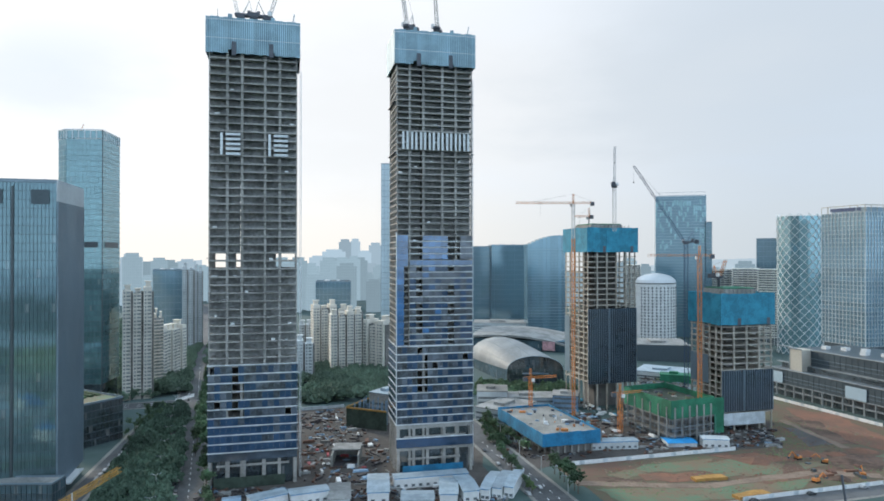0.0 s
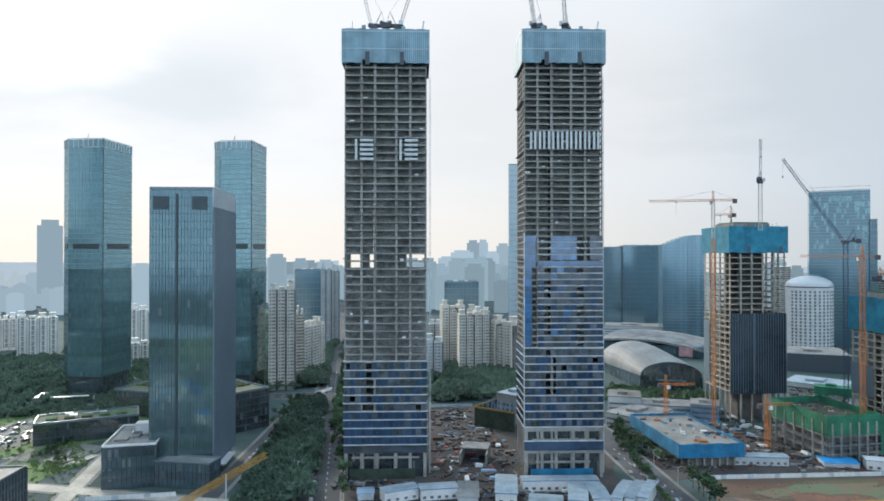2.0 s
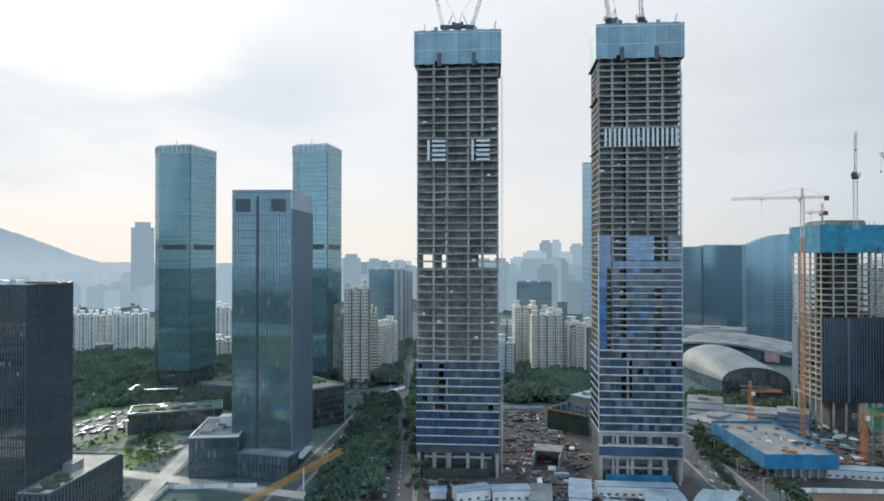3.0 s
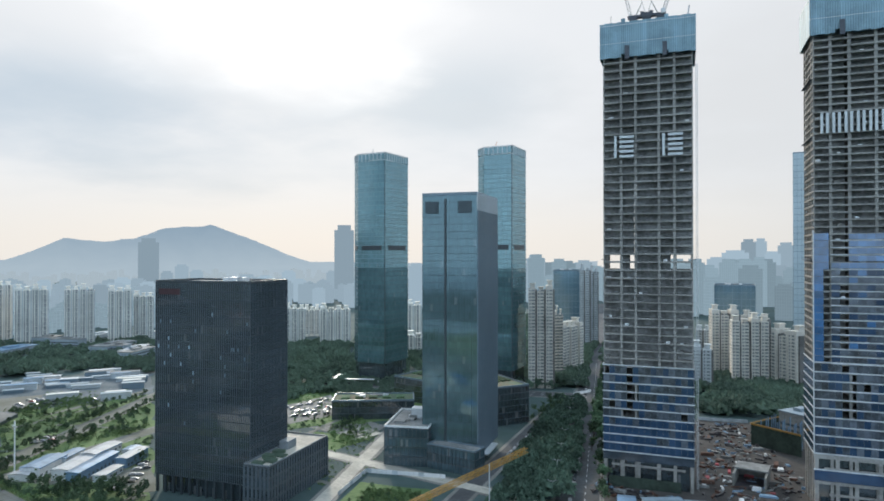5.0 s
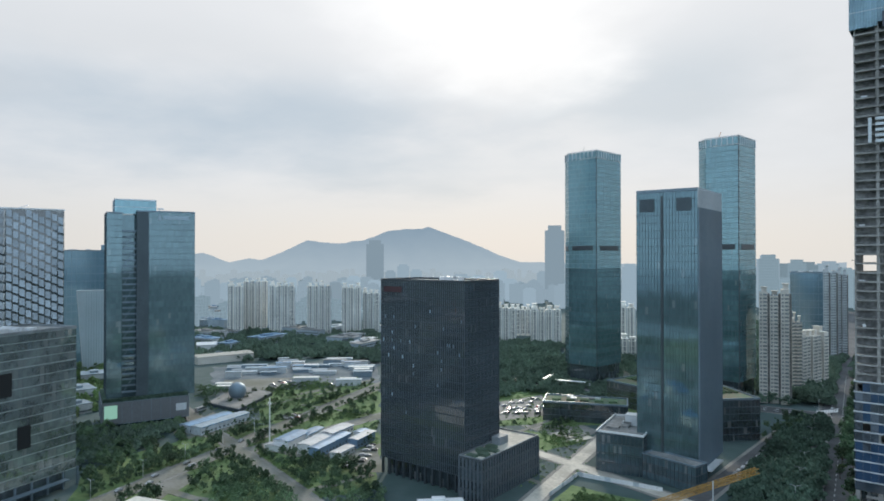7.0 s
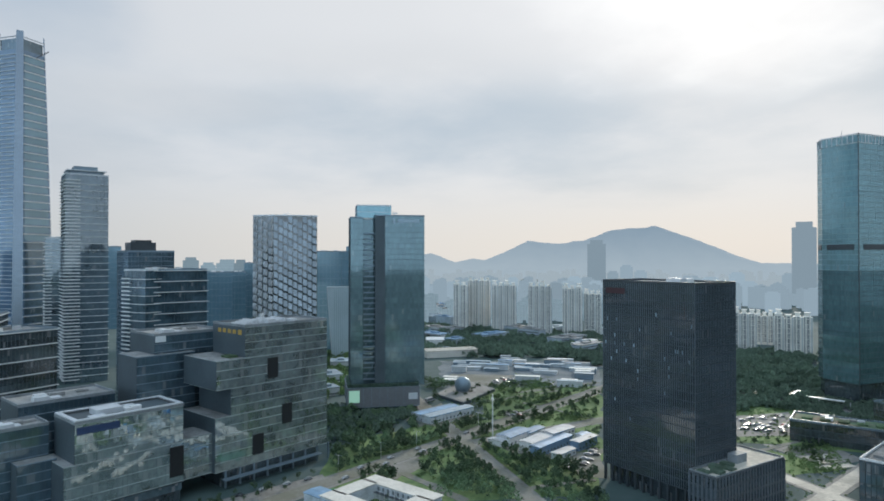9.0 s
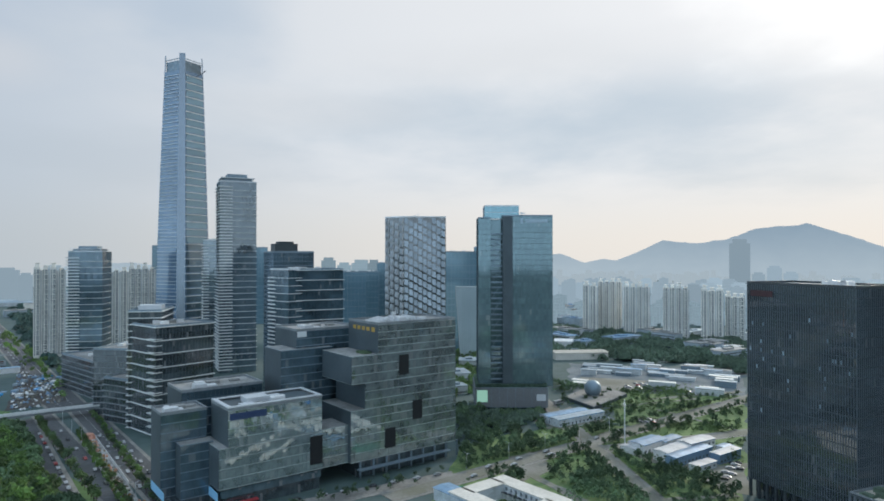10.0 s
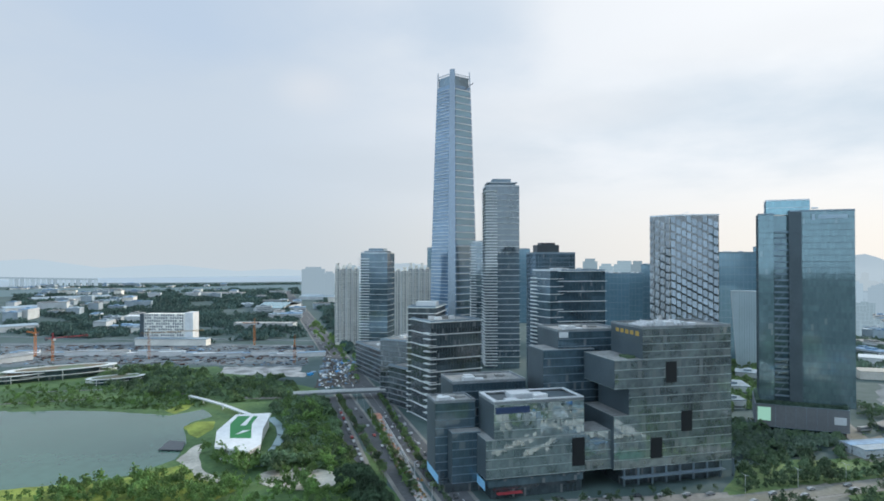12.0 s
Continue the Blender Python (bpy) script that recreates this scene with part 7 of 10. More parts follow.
# ---- the far city, hills and bridge: a distant backdrop in the haze ----


def far_towers(name, spans, mat, label, seed):
    """Distant towers, each a block with a set-back top."""
    rng = random.Random(seed)
    for az, d, w, h in spans:
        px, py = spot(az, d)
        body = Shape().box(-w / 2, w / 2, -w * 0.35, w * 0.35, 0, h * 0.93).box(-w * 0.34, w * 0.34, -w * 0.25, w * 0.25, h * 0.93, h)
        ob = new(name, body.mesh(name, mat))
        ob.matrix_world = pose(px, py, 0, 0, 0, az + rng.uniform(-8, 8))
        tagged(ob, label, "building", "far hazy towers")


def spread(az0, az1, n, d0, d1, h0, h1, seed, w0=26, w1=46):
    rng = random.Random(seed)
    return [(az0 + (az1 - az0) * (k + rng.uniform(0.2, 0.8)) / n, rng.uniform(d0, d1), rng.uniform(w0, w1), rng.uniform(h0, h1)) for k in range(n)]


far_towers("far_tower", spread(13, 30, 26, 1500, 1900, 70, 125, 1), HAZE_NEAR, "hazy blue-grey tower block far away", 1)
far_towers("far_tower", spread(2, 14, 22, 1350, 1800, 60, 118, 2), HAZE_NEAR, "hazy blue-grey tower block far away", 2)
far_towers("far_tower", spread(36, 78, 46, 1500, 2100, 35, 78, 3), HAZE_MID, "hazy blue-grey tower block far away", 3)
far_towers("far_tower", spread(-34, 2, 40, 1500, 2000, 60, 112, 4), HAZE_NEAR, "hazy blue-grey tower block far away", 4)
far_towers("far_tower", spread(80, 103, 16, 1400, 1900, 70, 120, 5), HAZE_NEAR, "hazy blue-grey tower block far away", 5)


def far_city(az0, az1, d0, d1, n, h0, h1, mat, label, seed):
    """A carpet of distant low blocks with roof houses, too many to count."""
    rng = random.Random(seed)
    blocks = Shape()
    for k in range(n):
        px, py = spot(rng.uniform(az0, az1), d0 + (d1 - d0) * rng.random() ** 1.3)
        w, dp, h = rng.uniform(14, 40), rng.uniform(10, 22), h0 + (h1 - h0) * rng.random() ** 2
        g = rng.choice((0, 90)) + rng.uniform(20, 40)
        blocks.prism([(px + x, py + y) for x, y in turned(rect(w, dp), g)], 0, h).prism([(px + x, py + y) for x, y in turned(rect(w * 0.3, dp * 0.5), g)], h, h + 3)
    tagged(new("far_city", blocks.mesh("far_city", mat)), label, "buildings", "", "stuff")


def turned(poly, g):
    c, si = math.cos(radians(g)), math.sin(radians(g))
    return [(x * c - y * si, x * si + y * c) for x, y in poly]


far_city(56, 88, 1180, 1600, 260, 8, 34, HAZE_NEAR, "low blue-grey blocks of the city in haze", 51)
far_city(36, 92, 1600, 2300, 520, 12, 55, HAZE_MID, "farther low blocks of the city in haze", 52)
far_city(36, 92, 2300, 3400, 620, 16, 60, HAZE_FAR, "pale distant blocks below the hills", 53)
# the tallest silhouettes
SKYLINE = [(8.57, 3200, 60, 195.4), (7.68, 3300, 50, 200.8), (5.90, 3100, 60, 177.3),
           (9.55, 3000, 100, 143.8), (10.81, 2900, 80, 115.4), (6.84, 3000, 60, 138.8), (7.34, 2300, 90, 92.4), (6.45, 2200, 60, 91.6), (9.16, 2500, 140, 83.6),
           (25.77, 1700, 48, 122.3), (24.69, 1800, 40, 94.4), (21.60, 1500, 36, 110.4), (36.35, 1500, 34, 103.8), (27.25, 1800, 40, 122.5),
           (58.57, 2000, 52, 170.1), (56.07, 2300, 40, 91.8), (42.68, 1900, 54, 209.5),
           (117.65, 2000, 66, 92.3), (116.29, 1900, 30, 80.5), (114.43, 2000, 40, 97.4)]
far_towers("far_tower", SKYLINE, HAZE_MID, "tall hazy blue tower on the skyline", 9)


def ridge(name, profile, d, mat, label, thick=500.0):
    """A far mountain ridge: smooth slopes over an azimuth range, folded by noise."""
    verts, faces, cols = [], [], 240
    a0, a1 = profile[0][0], profile[-1][0]
    rows = 9
    for i in range(cols + 1):
        az = a0 + (a1 - a0) * i / cols
        h = float(np.interp(az, [p[0] for p in profile], [p[1] for p in profile]))
        h += (noise.noise(Vector((az * 1.1, 3.1, d))) * 0.5 + noise.noise(Vector((az * 4.0, 7.7, d))) * 0.3) * 0.05 * h
        for j in range(rows + 1):
            f = j / rows
            n = noise.noise(Vector((az * 0.6, f * 3.0, d * 0.001))) * 0.10 * math.sin(f * math.pi)
            px, py = spot(az, d - thick * (1 - f) * 0.9)
            verts.append((px, py, -3 + (h + 3) * (f ** 1.25 + n)))
        px, py = spot(az, d + 60)
        verts.append((px, py, -3))
    k = rows + 2
    for i in range(cols):
        for j in range(rows + 1):
            q = i * k + j
            faces.append((q, q + 1, q + k + 1, q + k))
    me = bpy.data.meshes.new(name)
    me.from_pydata(verts, [], faces)
    me.materials.append(mat)
    for p in me.polygons:
        p.use_smooth = True
    ob = new(name, me)
    return tagged(ob, label, "hill", "", "structure")


RD = 3900.0
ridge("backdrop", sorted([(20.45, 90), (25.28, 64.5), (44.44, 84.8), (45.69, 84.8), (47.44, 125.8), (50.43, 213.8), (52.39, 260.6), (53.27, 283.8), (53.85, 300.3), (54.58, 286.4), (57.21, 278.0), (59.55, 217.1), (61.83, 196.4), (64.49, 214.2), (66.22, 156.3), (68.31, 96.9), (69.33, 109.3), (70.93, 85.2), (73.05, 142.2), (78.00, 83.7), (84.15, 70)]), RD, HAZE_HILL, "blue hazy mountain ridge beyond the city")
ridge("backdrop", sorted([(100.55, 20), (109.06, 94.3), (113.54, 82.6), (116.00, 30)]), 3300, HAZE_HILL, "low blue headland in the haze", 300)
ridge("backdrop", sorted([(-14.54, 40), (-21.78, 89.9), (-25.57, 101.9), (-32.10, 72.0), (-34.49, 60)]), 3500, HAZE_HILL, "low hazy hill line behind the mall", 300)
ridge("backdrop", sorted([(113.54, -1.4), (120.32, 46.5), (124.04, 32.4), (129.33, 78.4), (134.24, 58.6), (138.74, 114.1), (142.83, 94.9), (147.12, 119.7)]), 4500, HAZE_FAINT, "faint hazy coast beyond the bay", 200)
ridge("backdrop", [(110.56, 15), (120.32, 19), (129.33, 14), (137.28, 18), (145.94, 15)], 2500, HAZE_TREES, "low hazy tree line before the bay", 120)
# the long bridge over the bay
t = thing("sea_bridge", pose(0, 0, 0), "long pale bridge on piers across the bay", "bridge")
ba, bb = Vector((*(-2114.7, -2533.4),)), Vector((*(-2063.8, -2037.3),))
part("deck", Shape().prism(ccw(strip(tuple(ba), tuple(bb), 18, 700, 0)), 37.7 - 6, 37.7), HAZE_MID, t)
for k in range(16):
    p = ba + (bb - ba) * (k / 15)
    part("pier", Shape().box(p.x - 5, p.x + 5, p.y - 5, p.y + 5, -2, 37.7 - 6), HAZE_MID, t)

# ---- trees ----


def clump_arrays(centres, sizes, rng):
    """Small uneven eight-sided leaf clumps at the centres, as vertices and triangles."""
    n = len(centres)
    base = np.array([(1, 0, 0), (-1, 0, 0), (0, 1, 0), (0, -1, 0), (0, 0, 0.8), (0, 0, -0.7)], float)
    jitter = rng.uniform(0.55, 1.3, (n, 6, 1))
    ang = rng.uniform(0, 2 * np.pi, n)
    ca, sa = np.cos(ang)[:, None], np.sin(ang)[:, None]
    v = base[None] * jitter * sizes[:, None, None]
    x, y = v[..., 0] * ca - v[..., 1] * sa, v[..., 0] * sa + v[..., 1] * ca
    v = np.stack([x, y, v[..., 2] + rng.uniform(-0.3, 0.3, (n, 6)) * sizes[:, None]], -1) + centres[:, None]
    tri = np.array([(0, 2, 4), (2, 1, 4), (1, 3, 4), (3, 0, 4), (2, 0, 5), (1, 2, 5), (3, 1, 5), (0, 3, 5)])
    f = (tri[None] + 6 * np.arange(n)[:, None, None]).reshape(-1, 3)
    return v.reshape(-1, 3), f


def tuft_arrays(centres, sizes, rng):
    """Leafy tufts: uneven caps open below, as vertices and triangles."""
    n = len(centres)
    base = np.array([(1, 0, -0.45), (-1, 0, -0.45), (0, 1, -0.45), (0, -1, -0.45), (0, 0, 0.7)], float)
    ang = rng.uniform(0, 2 * np.pi, n)
    ca, sa = np.cos(ang)[:, None], np.sin(ang)[:, None]
    v = base[None] * rng.uniform(0.55, 1.35, (n, 5, 1)) * sizes[:, None, None]
    x, y = v[..., 0] * ca - v[..., 1] * sa, v[..., 0] * sa + v[..., 1] * ca
    lean = rng.uniform(-0.35, 0.35, (n, 5, 3)) * sizes[:, None, None]
    v = np.stack([x, y, v[..., 2]], -1) + lean + centres[:, None]
    tri = np.array([(0, 2, 4), (2, 1, 4), (1, 3, 4), (3, 0, 4)])
    f = (tri[None] + 5 * np.arange(n)[:, None, None]).reshape(-1, 3)
    return v.reshape(-1, 3), f


def mesh_of(name, v, f, mat):
    me = bpy.data.meshes.new(name)
    me.from_pydata(v.tolist(), [], f.tolist())
    me.materials.append(mat)
    return me


def tree_model(seed, height, spread, mat, palm=False):
    """A tree with a tapered trunk, limbs and a ragged crown."""
    rng = np.random.default_rng(seed)
    t = thing("tree", pose(0, 0, 0), "leafy green street tree with a ragged crown", "tree", "park and street trees")
    trunk_h = height * 0.42
    tr = Shape().prism([(0.22 * math.cos(k * 1.047), 0.22 * math.sin(k * 1.047)) for k in range(6)], 0, trunk_h, [(0.12 * math.cos(k * 1.047), 0.12 * math.sin(k * 1.047)) for k in range(6)])
    for k in range(5):
        a = k * 1.256 + rng.uniform(0, 0.6)
        tr.beam((0, 0, trunk_h * 0.8), (math.cos(a) * spread * 0.55, math.sin(a) * spread * 0.55, height * rng.uniform(0.6, 0.8)), 0.08, 3)
    part("trunk", tr, BARK, t)
    n = 150
    lobes = rng.uniform(-1, 1, (6, 3)) * (spread * 0.45, spread * 0.45, height * 0.12) + (0, 0, height * 0.68)
    c = lobes[rng.integers(0, 6, n)] + rng.normal(0, 1, (n, 3)) * (spread * 0.19, spread * 0.19, height * 0.085)
    v, f = clump_arrays(c, rng.uniform(0.4, 0.9, n) * spread * 0.2, rng)
    part("crown", mesh_of("crown", v, f, mat), mat, t)
    return t


MODELS = [tree_model(11, 8.5, 3.6, LEAF), tree_model(12, 10.5, 4.6, LEAF), tree_model(13, 7.0, 3.0, LEAF_LIGHT), tree_model(14, 12.0, 5.2, LEAF_DEEP)]
FIRST = [True] * len(MODELS)
PLANTED = []
REST = []       # trees past the first three hundred, joined at the end


def plant(points, seed, kinds=(0, 1, 2, 3), lo=0.8, hi=1.25):
    rng = random.Random(seed)
    for x, y in points:
        if any(point_in((x, y), q) for q in BARE[9:]):
            continue
        k = rng.choice(kinds)
        s = rng.uniform(lo, hi)
        if len(PLANTED) >= 180:
            REST.append((x, y, s * (8.5, 10.5, 7.0, 12.0)[k], s * (3.6, 4.6, 3.0, 5.2)[k]))
            continue
        PLANTED.append((x, y))
        m = pose(x, y, 0, 0, 0, rng.uniform(0, 360))
        if FIRST[k]:
            FIRST[k] = False
            MODELS[k].matrix_world = m
            continue
        ob = copy_thing(MODELS[k], m)
        ob.scale = (s, s, s * rng.uniform(0.9, 1.15))


def along(a, b, step, offset=0.0, seed=0):
    rng = random.Random(seed)
    a, b = Vector(a), Vector(b)
    u = (b - a).normalized()
    n = Vector((-u.y, u.x)) * offset
    return [tuple(a + u * (k * step + rng.uniform(-1.5, 1.5)) + n) for k in range(int((b - a).length / step) + 1)]


# avenue and side streets
plant(along((-124.9, 297.2), (-253.3, 650.2), 11, -15, 1), 1)
plant(along((-145.5, 379.8), (-205.3, 561.2), 12, 0, 2), 2)
plant(along((61.8, 351.2), (69.7, 317.2), 6, 0, 3), 3, (1, 3), 0.9, 1.2)
plant(along((35.7, 374.1), (45.1, 320.1), 6, 0, 4), 4, (0, 2), 0.8, 1.1)
plant(along((30.6, 447.1), (51.3, 387.9), 6, 0, 5), 5, (0, 1))
plant(along((-492.1, -234.5), (-326.8, -128.8), 7, 0, 6), 6, (0, 2))
plant(along((-458.3, -192.4), (-308.4, -103.9), 6, 0, 7), 7, (2,), 0.6, 0.9)
plant(along((-518.4, -199.4), (-320.9, -89.2), 9, -9, 8), 8, (2, 0), 0.6, 0.9)
plant(along((-465.1, -233.8), (-310.2, -139.6), 7, 0, 9), 9, (0, 1))
# the open field
plant(scatter([(-394.5, 56.1), (-430.6, 132.4), (-379.0, 179.8), (-297.6, 184.6), (-282.9, 148.6), (-306.2, 43.5)], 30, 21), 10, (0, 2), 0.5, 0.9)
plant(scatter([(-559.2, 166.7), (-523.6, 325.3), (-424.9, 263.9), (-434.5, 184.4), (-468.8, 144.2)], 34, 22), 11, (0, 2), 0.5, 0.95)
plant(scatter([(-412.1, 118.9), (-444.2, 215.4), (-424.6, 214.5), (-379.4, 123.9)], 26, 23), 12)
plant(scatter([(-400.0, 87.6), (-411.2, 157.2), (-314.5, 192.1), (-269.3, 164.6), (-360.2, 79.0)], 18, 24), 13, (0, 2), 0.5, 0.9)
plant(scatter([(-213.4, 227.3), (-221.0, 256.6), (-189.6, 268.1), (-175.8, 248.6)], 16, 25), 14, (2,), 0.4, 0.7)
plant(scatter([(-360.9, 324.9), (-314.9, 365.7), (-283.8, 323.8), (-332.4, 299.3)], 26, 26), 15, (0, 2), 0.5, 0.9)
plant(scatter([(-219.7, 440.0), (-220.0, 509.7), (-200.2, 474.6), (-196.9, 407.4)], 18, 27), 16)
# the forecourt of the mirrored offices and the tower beside it
plant(along((-312.6, -41.5), (-349.3, 47.5), 6.5, 0.0, 71), 72, (0, 1, 2, 3), 0.45, 0.75)
plant(along((-330.0, -23.4), (-360.8, 46.0), 9.0, 0.0, 73), 74, (0, 1, 2), 0.35, 0.6)
plant(scatter([(-418.2, 56.9), (-449.4, 113.9), (-368.1, 99.3), (-355.1, 54.3)], 26, 77), 78, (0, 2), 0.4, 0.8)
# the lake park
plant(scatter([(-242.0, -295.8), (-266.0, -279.6), (-300.1, -234.1), (-293.5, -204.5), (-277.0, -170.7)], 62, 31), 17, (0, 2, 1), 0.7, 1.1)
plant(scatter([(-341.8, -256.4), (-316.7, -228.1), (-306.6, -203.0), (-336.6, -203.9), (-338.5, -220.3), (-337.4, -239.1)], 30, 32), 18)
plant(scatter([(-301.9, -176.1), (-310.4, -147.7), (-294.9, -128.2), (-279.6, -169.3)], 20, 33), 19)
plant(scatter([(-317.4, -192.2), (-331.5, -161.3), (-320.6, -156.0), (-308.7, -183.5)], 9, 34), 20, (2,))
plant(scatter([(-449.9, -551.2), (-479.7, -434.8), (-434.7, -355.4), (-395.9, -484.9)], 40, 35), 21, (0, 2), 0.5, 0.9)


def wood(name, poly, n, height, label, mat, seed, size=2.0, leaves=0, clear=()):
    """A closed wood: trunks are hidden under one uneven canopy of leaf clumps."""
    rng = np.random.default_rng(seed)
    leaves = leaves or (30 if name == "woodland" else 12)
    pts = scatter(poly, int(n * 2.6 / leaves), seed)
    if name != "woodland":
        pts = [p for p in pts if not any(point_in(p, q) for q in BARE)]
    pts = np.array([p for p in pts if not any(point_in(p, q) for q in clear)])
    # each crown is an uneven dome of tufts
    m = len(pts)
    top = np.array([height * (0.72 + 0.4 * noise.noise(Vector((p[0] * 0.03, p[1] * 0.03, seed)))) for p in pts]) * rng.uniform(0.75, 1.2, m)
    wide = (size * (1.9 if name == "woodland" else 1.2)) * rng.uniform(0.65, 1.4, m)
    ang, up = rng.uniform(0, 2 * np.pi, (m, leaves)), rng.uniform(0.0, 1.0, (m, leaves))
    flat = np.sqrt(1 - up ** 2) * rng.uniform(0.75, 1.1, (m, leaves))
    deep = np.minimum(top * 0.75, wide * 1.3)[:, None]
    c = np.stack([pts[:, :1] + np.cos(ang) * flat * wide[:, None], pts[:, 1:] + np.sin(ang) * flat * wide[:, None], top[:, None] - deep * (1 - up * rng.uniform(0.8, 1.1, (m, leaves)))], -1).reshape(-1, 3)
    v, f = tuft_arrays(c, np.repeat(wide, leaves) * rng.uniform(0.22, 0.5, m * leaves), rng)
    ob = new(name, mesh_of(name, v, f, mat))
    return tagged(ob, label, "trees", "", "stuff")


PLAZA = [(-313.5 + 20 * math.cos(k * 0.63), -168.0 + 21 * math.sin(k * 0.63)) for k in range(10)]
wood("woodland", [(-151.5, 264.9), (-121.7, 285.0), (-151.3, 375.9), (-192.8, 486.4), (-219.9, 492.0), (-198.5, 424.5), (-181.4, 355.6)], 5200, 11, "dense dark trees filling a strip of park", LEAF_DARK, 1, 1.5)
wood("woodland", [(-113.3, 513.8), (-44.2, 538.1), (-56.1, 682.6), (-152.0, 689.3)], 7000, 12, "dense wood paled by haze in front of apartment towers", LEAF_GREY, 2, 2.0)
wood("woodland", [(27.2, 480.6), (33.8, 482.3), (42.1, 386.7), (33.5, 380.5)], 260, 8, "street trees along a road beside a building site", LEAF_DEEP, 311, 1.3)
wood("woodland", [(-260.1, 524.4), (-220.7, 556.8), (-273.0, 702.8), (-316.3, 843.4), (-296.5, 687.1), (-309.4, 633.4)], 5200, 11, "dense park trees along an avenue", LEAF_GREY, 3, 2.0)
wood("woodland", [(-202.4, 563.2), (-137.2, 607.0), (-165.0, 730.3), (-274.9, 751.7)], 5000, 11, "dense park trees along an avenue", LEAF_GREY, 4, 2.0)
wood("woodland", [(-792.5, 222.4), (-697.9, 278.0), (-683.9, 366.5), (-613.6, 381.4), (-834.3, 518.5), (-1051.9, 295.0)], 9000, 12, "long belt of trees paled by haze below white apartments", LEAF_GREY, 5, 2.6)
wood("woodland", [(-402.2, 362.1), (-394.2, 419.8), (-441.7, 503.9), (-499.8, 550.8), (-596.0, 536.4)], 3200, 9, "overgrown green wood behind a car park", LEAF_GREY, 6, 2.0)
wood("woodland", [(-419.5, 55.9), (-426.9, 83.7), (-463.4, 129.4), (-485.6, 126.5), (-509.2, 72.4)], 1700, 8, "thick trees at the foot of an office tower", LEAF_GREY, 7, 1.4)
wood("woodland", [(-337.1, -213.6), (-309.4, -187.3), (-312.4, -161.9), (-307.7, -133.7), (-450.3, -219.2), (-494.4, -256.5), (-458.0, -277.6), (-404.2, -231.5), (-356.7, -206.2)], 4200, 9, "thick park trees beside a boulevard", LEAF, 8, 1.4, clear=(PLAZA,))
wood("woodland", [(-290.2, -126.1), (-290.8, -111.7), (-324.2, -137.6), (-311.1, -151.3)], 1800, 9, "thick park trees beside a boulevard", LEAF_DEEP, 9, 1.3, clear=(PLAZA,))
wood("woodland", [(-476.4, -463.0), (-464.3, -379.7), (-470.5, -306.5), (-498.3, -266.5), (-567.3, -331.4), (-551.3, -384.7), (-596.0, -487.6), (-558.4, -550.3)], 3600, 8, "park trees behind the lake", LEAF, 10, 1.5)
wood("woodland", [(-506.0, -620.1), (-546.2, -590.6), (-522.6, -565.1), (-482.9, -591.7)], 600, 8, "dark trees behind a garden pavilion", LEAF_DEEP, 11, 1.8)
wood("woodland", [(30, 548), (118, 566), (116, 590), (34, 592)], 1300, 7, "green trees at the foot of an arena", LEAF, 12, 1.8)
wood("woodland", [(-280.7, 573.7), (-260.7, 656.1), (-302.8, 788.0), (-321.0, 655.9)], 3800, 10, "dense park trees beside an avenue", LEAF_GREY, 13, 2.0)
wood("woodland", [(-448.5, 469.5), (-369.4, 522.6), (-321.5, 454.8), (-386.2, 411.3)], 2600, 5, "green roof garden shrubs and trees", LEAF_GREY, 14, 1.6)
# greenery among the low buildings towards the bay, clear of roads and yards
OPEN = [strip(*ROADS[8][1:3], 44, 10, 1500), strip((-1100, -1380), (-930, -1000), 70), strip((-1560, -1680), (-1350, -1350), 90), strip((-1330, -880), (-1180, -760), 120), strip((-1900, -1500), (-1700, -1250), 110),
        strip((-960, -820), (-900, -640), 60), strip((-1500, -1150), (-1380, -1000), 80), strip((-770, -760), (-830, -560), 60)]
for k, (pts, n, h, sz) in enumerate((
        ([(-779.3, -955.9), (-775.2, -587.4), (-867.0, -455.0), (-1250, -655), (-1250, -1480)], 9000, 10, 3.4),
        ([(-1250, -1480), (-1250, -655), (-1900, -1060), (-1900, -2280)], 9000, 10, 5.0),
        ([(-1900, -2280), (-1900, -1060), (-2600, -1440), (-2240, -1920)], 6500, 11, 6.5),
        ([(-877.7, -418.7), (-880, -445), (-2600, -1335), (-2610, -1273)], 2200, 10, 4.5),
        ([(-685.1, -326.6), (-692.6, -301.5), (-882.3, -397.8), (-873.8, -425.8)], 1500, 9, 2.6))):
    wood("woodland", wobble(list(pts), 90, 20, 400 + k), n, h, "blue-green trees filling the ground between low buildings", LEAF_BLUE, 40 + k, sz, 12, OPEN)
plant(scatter([(-559.2, 166.7), (-523.6, 325.3), (-404.1, 251.0), (-407.1, 172.7), (-460.7, 141.7)], 90, 122), 111, (0, 1, 2), 0.5, 1.0)
plant(scatter([(-363.8, 48.5), (-430.6, 132.4), (-357.5, 222.0), (-277.6, 172.2), (-303.4, 40.4)], 24, 123), 112, (0, 2), 0.5, 0.9)
plant(scatter([(-360.2, 79.0), (-420.6, 92.1), (-413.7, 154.9), (-322.8, 197.2), (-269.3, 164.6)], 14, 124), 113, (0, 2), 0.5, 0.9)
plant(scatter([(-240.4, -293.8), (-261.0, -285.2), (-302.5, -235.9), (-303.2, -183.6), (-300.5, -130.6), (-283.8, -123.3)], 120, 127), 116, (0, 2), 0.6, 1.0)
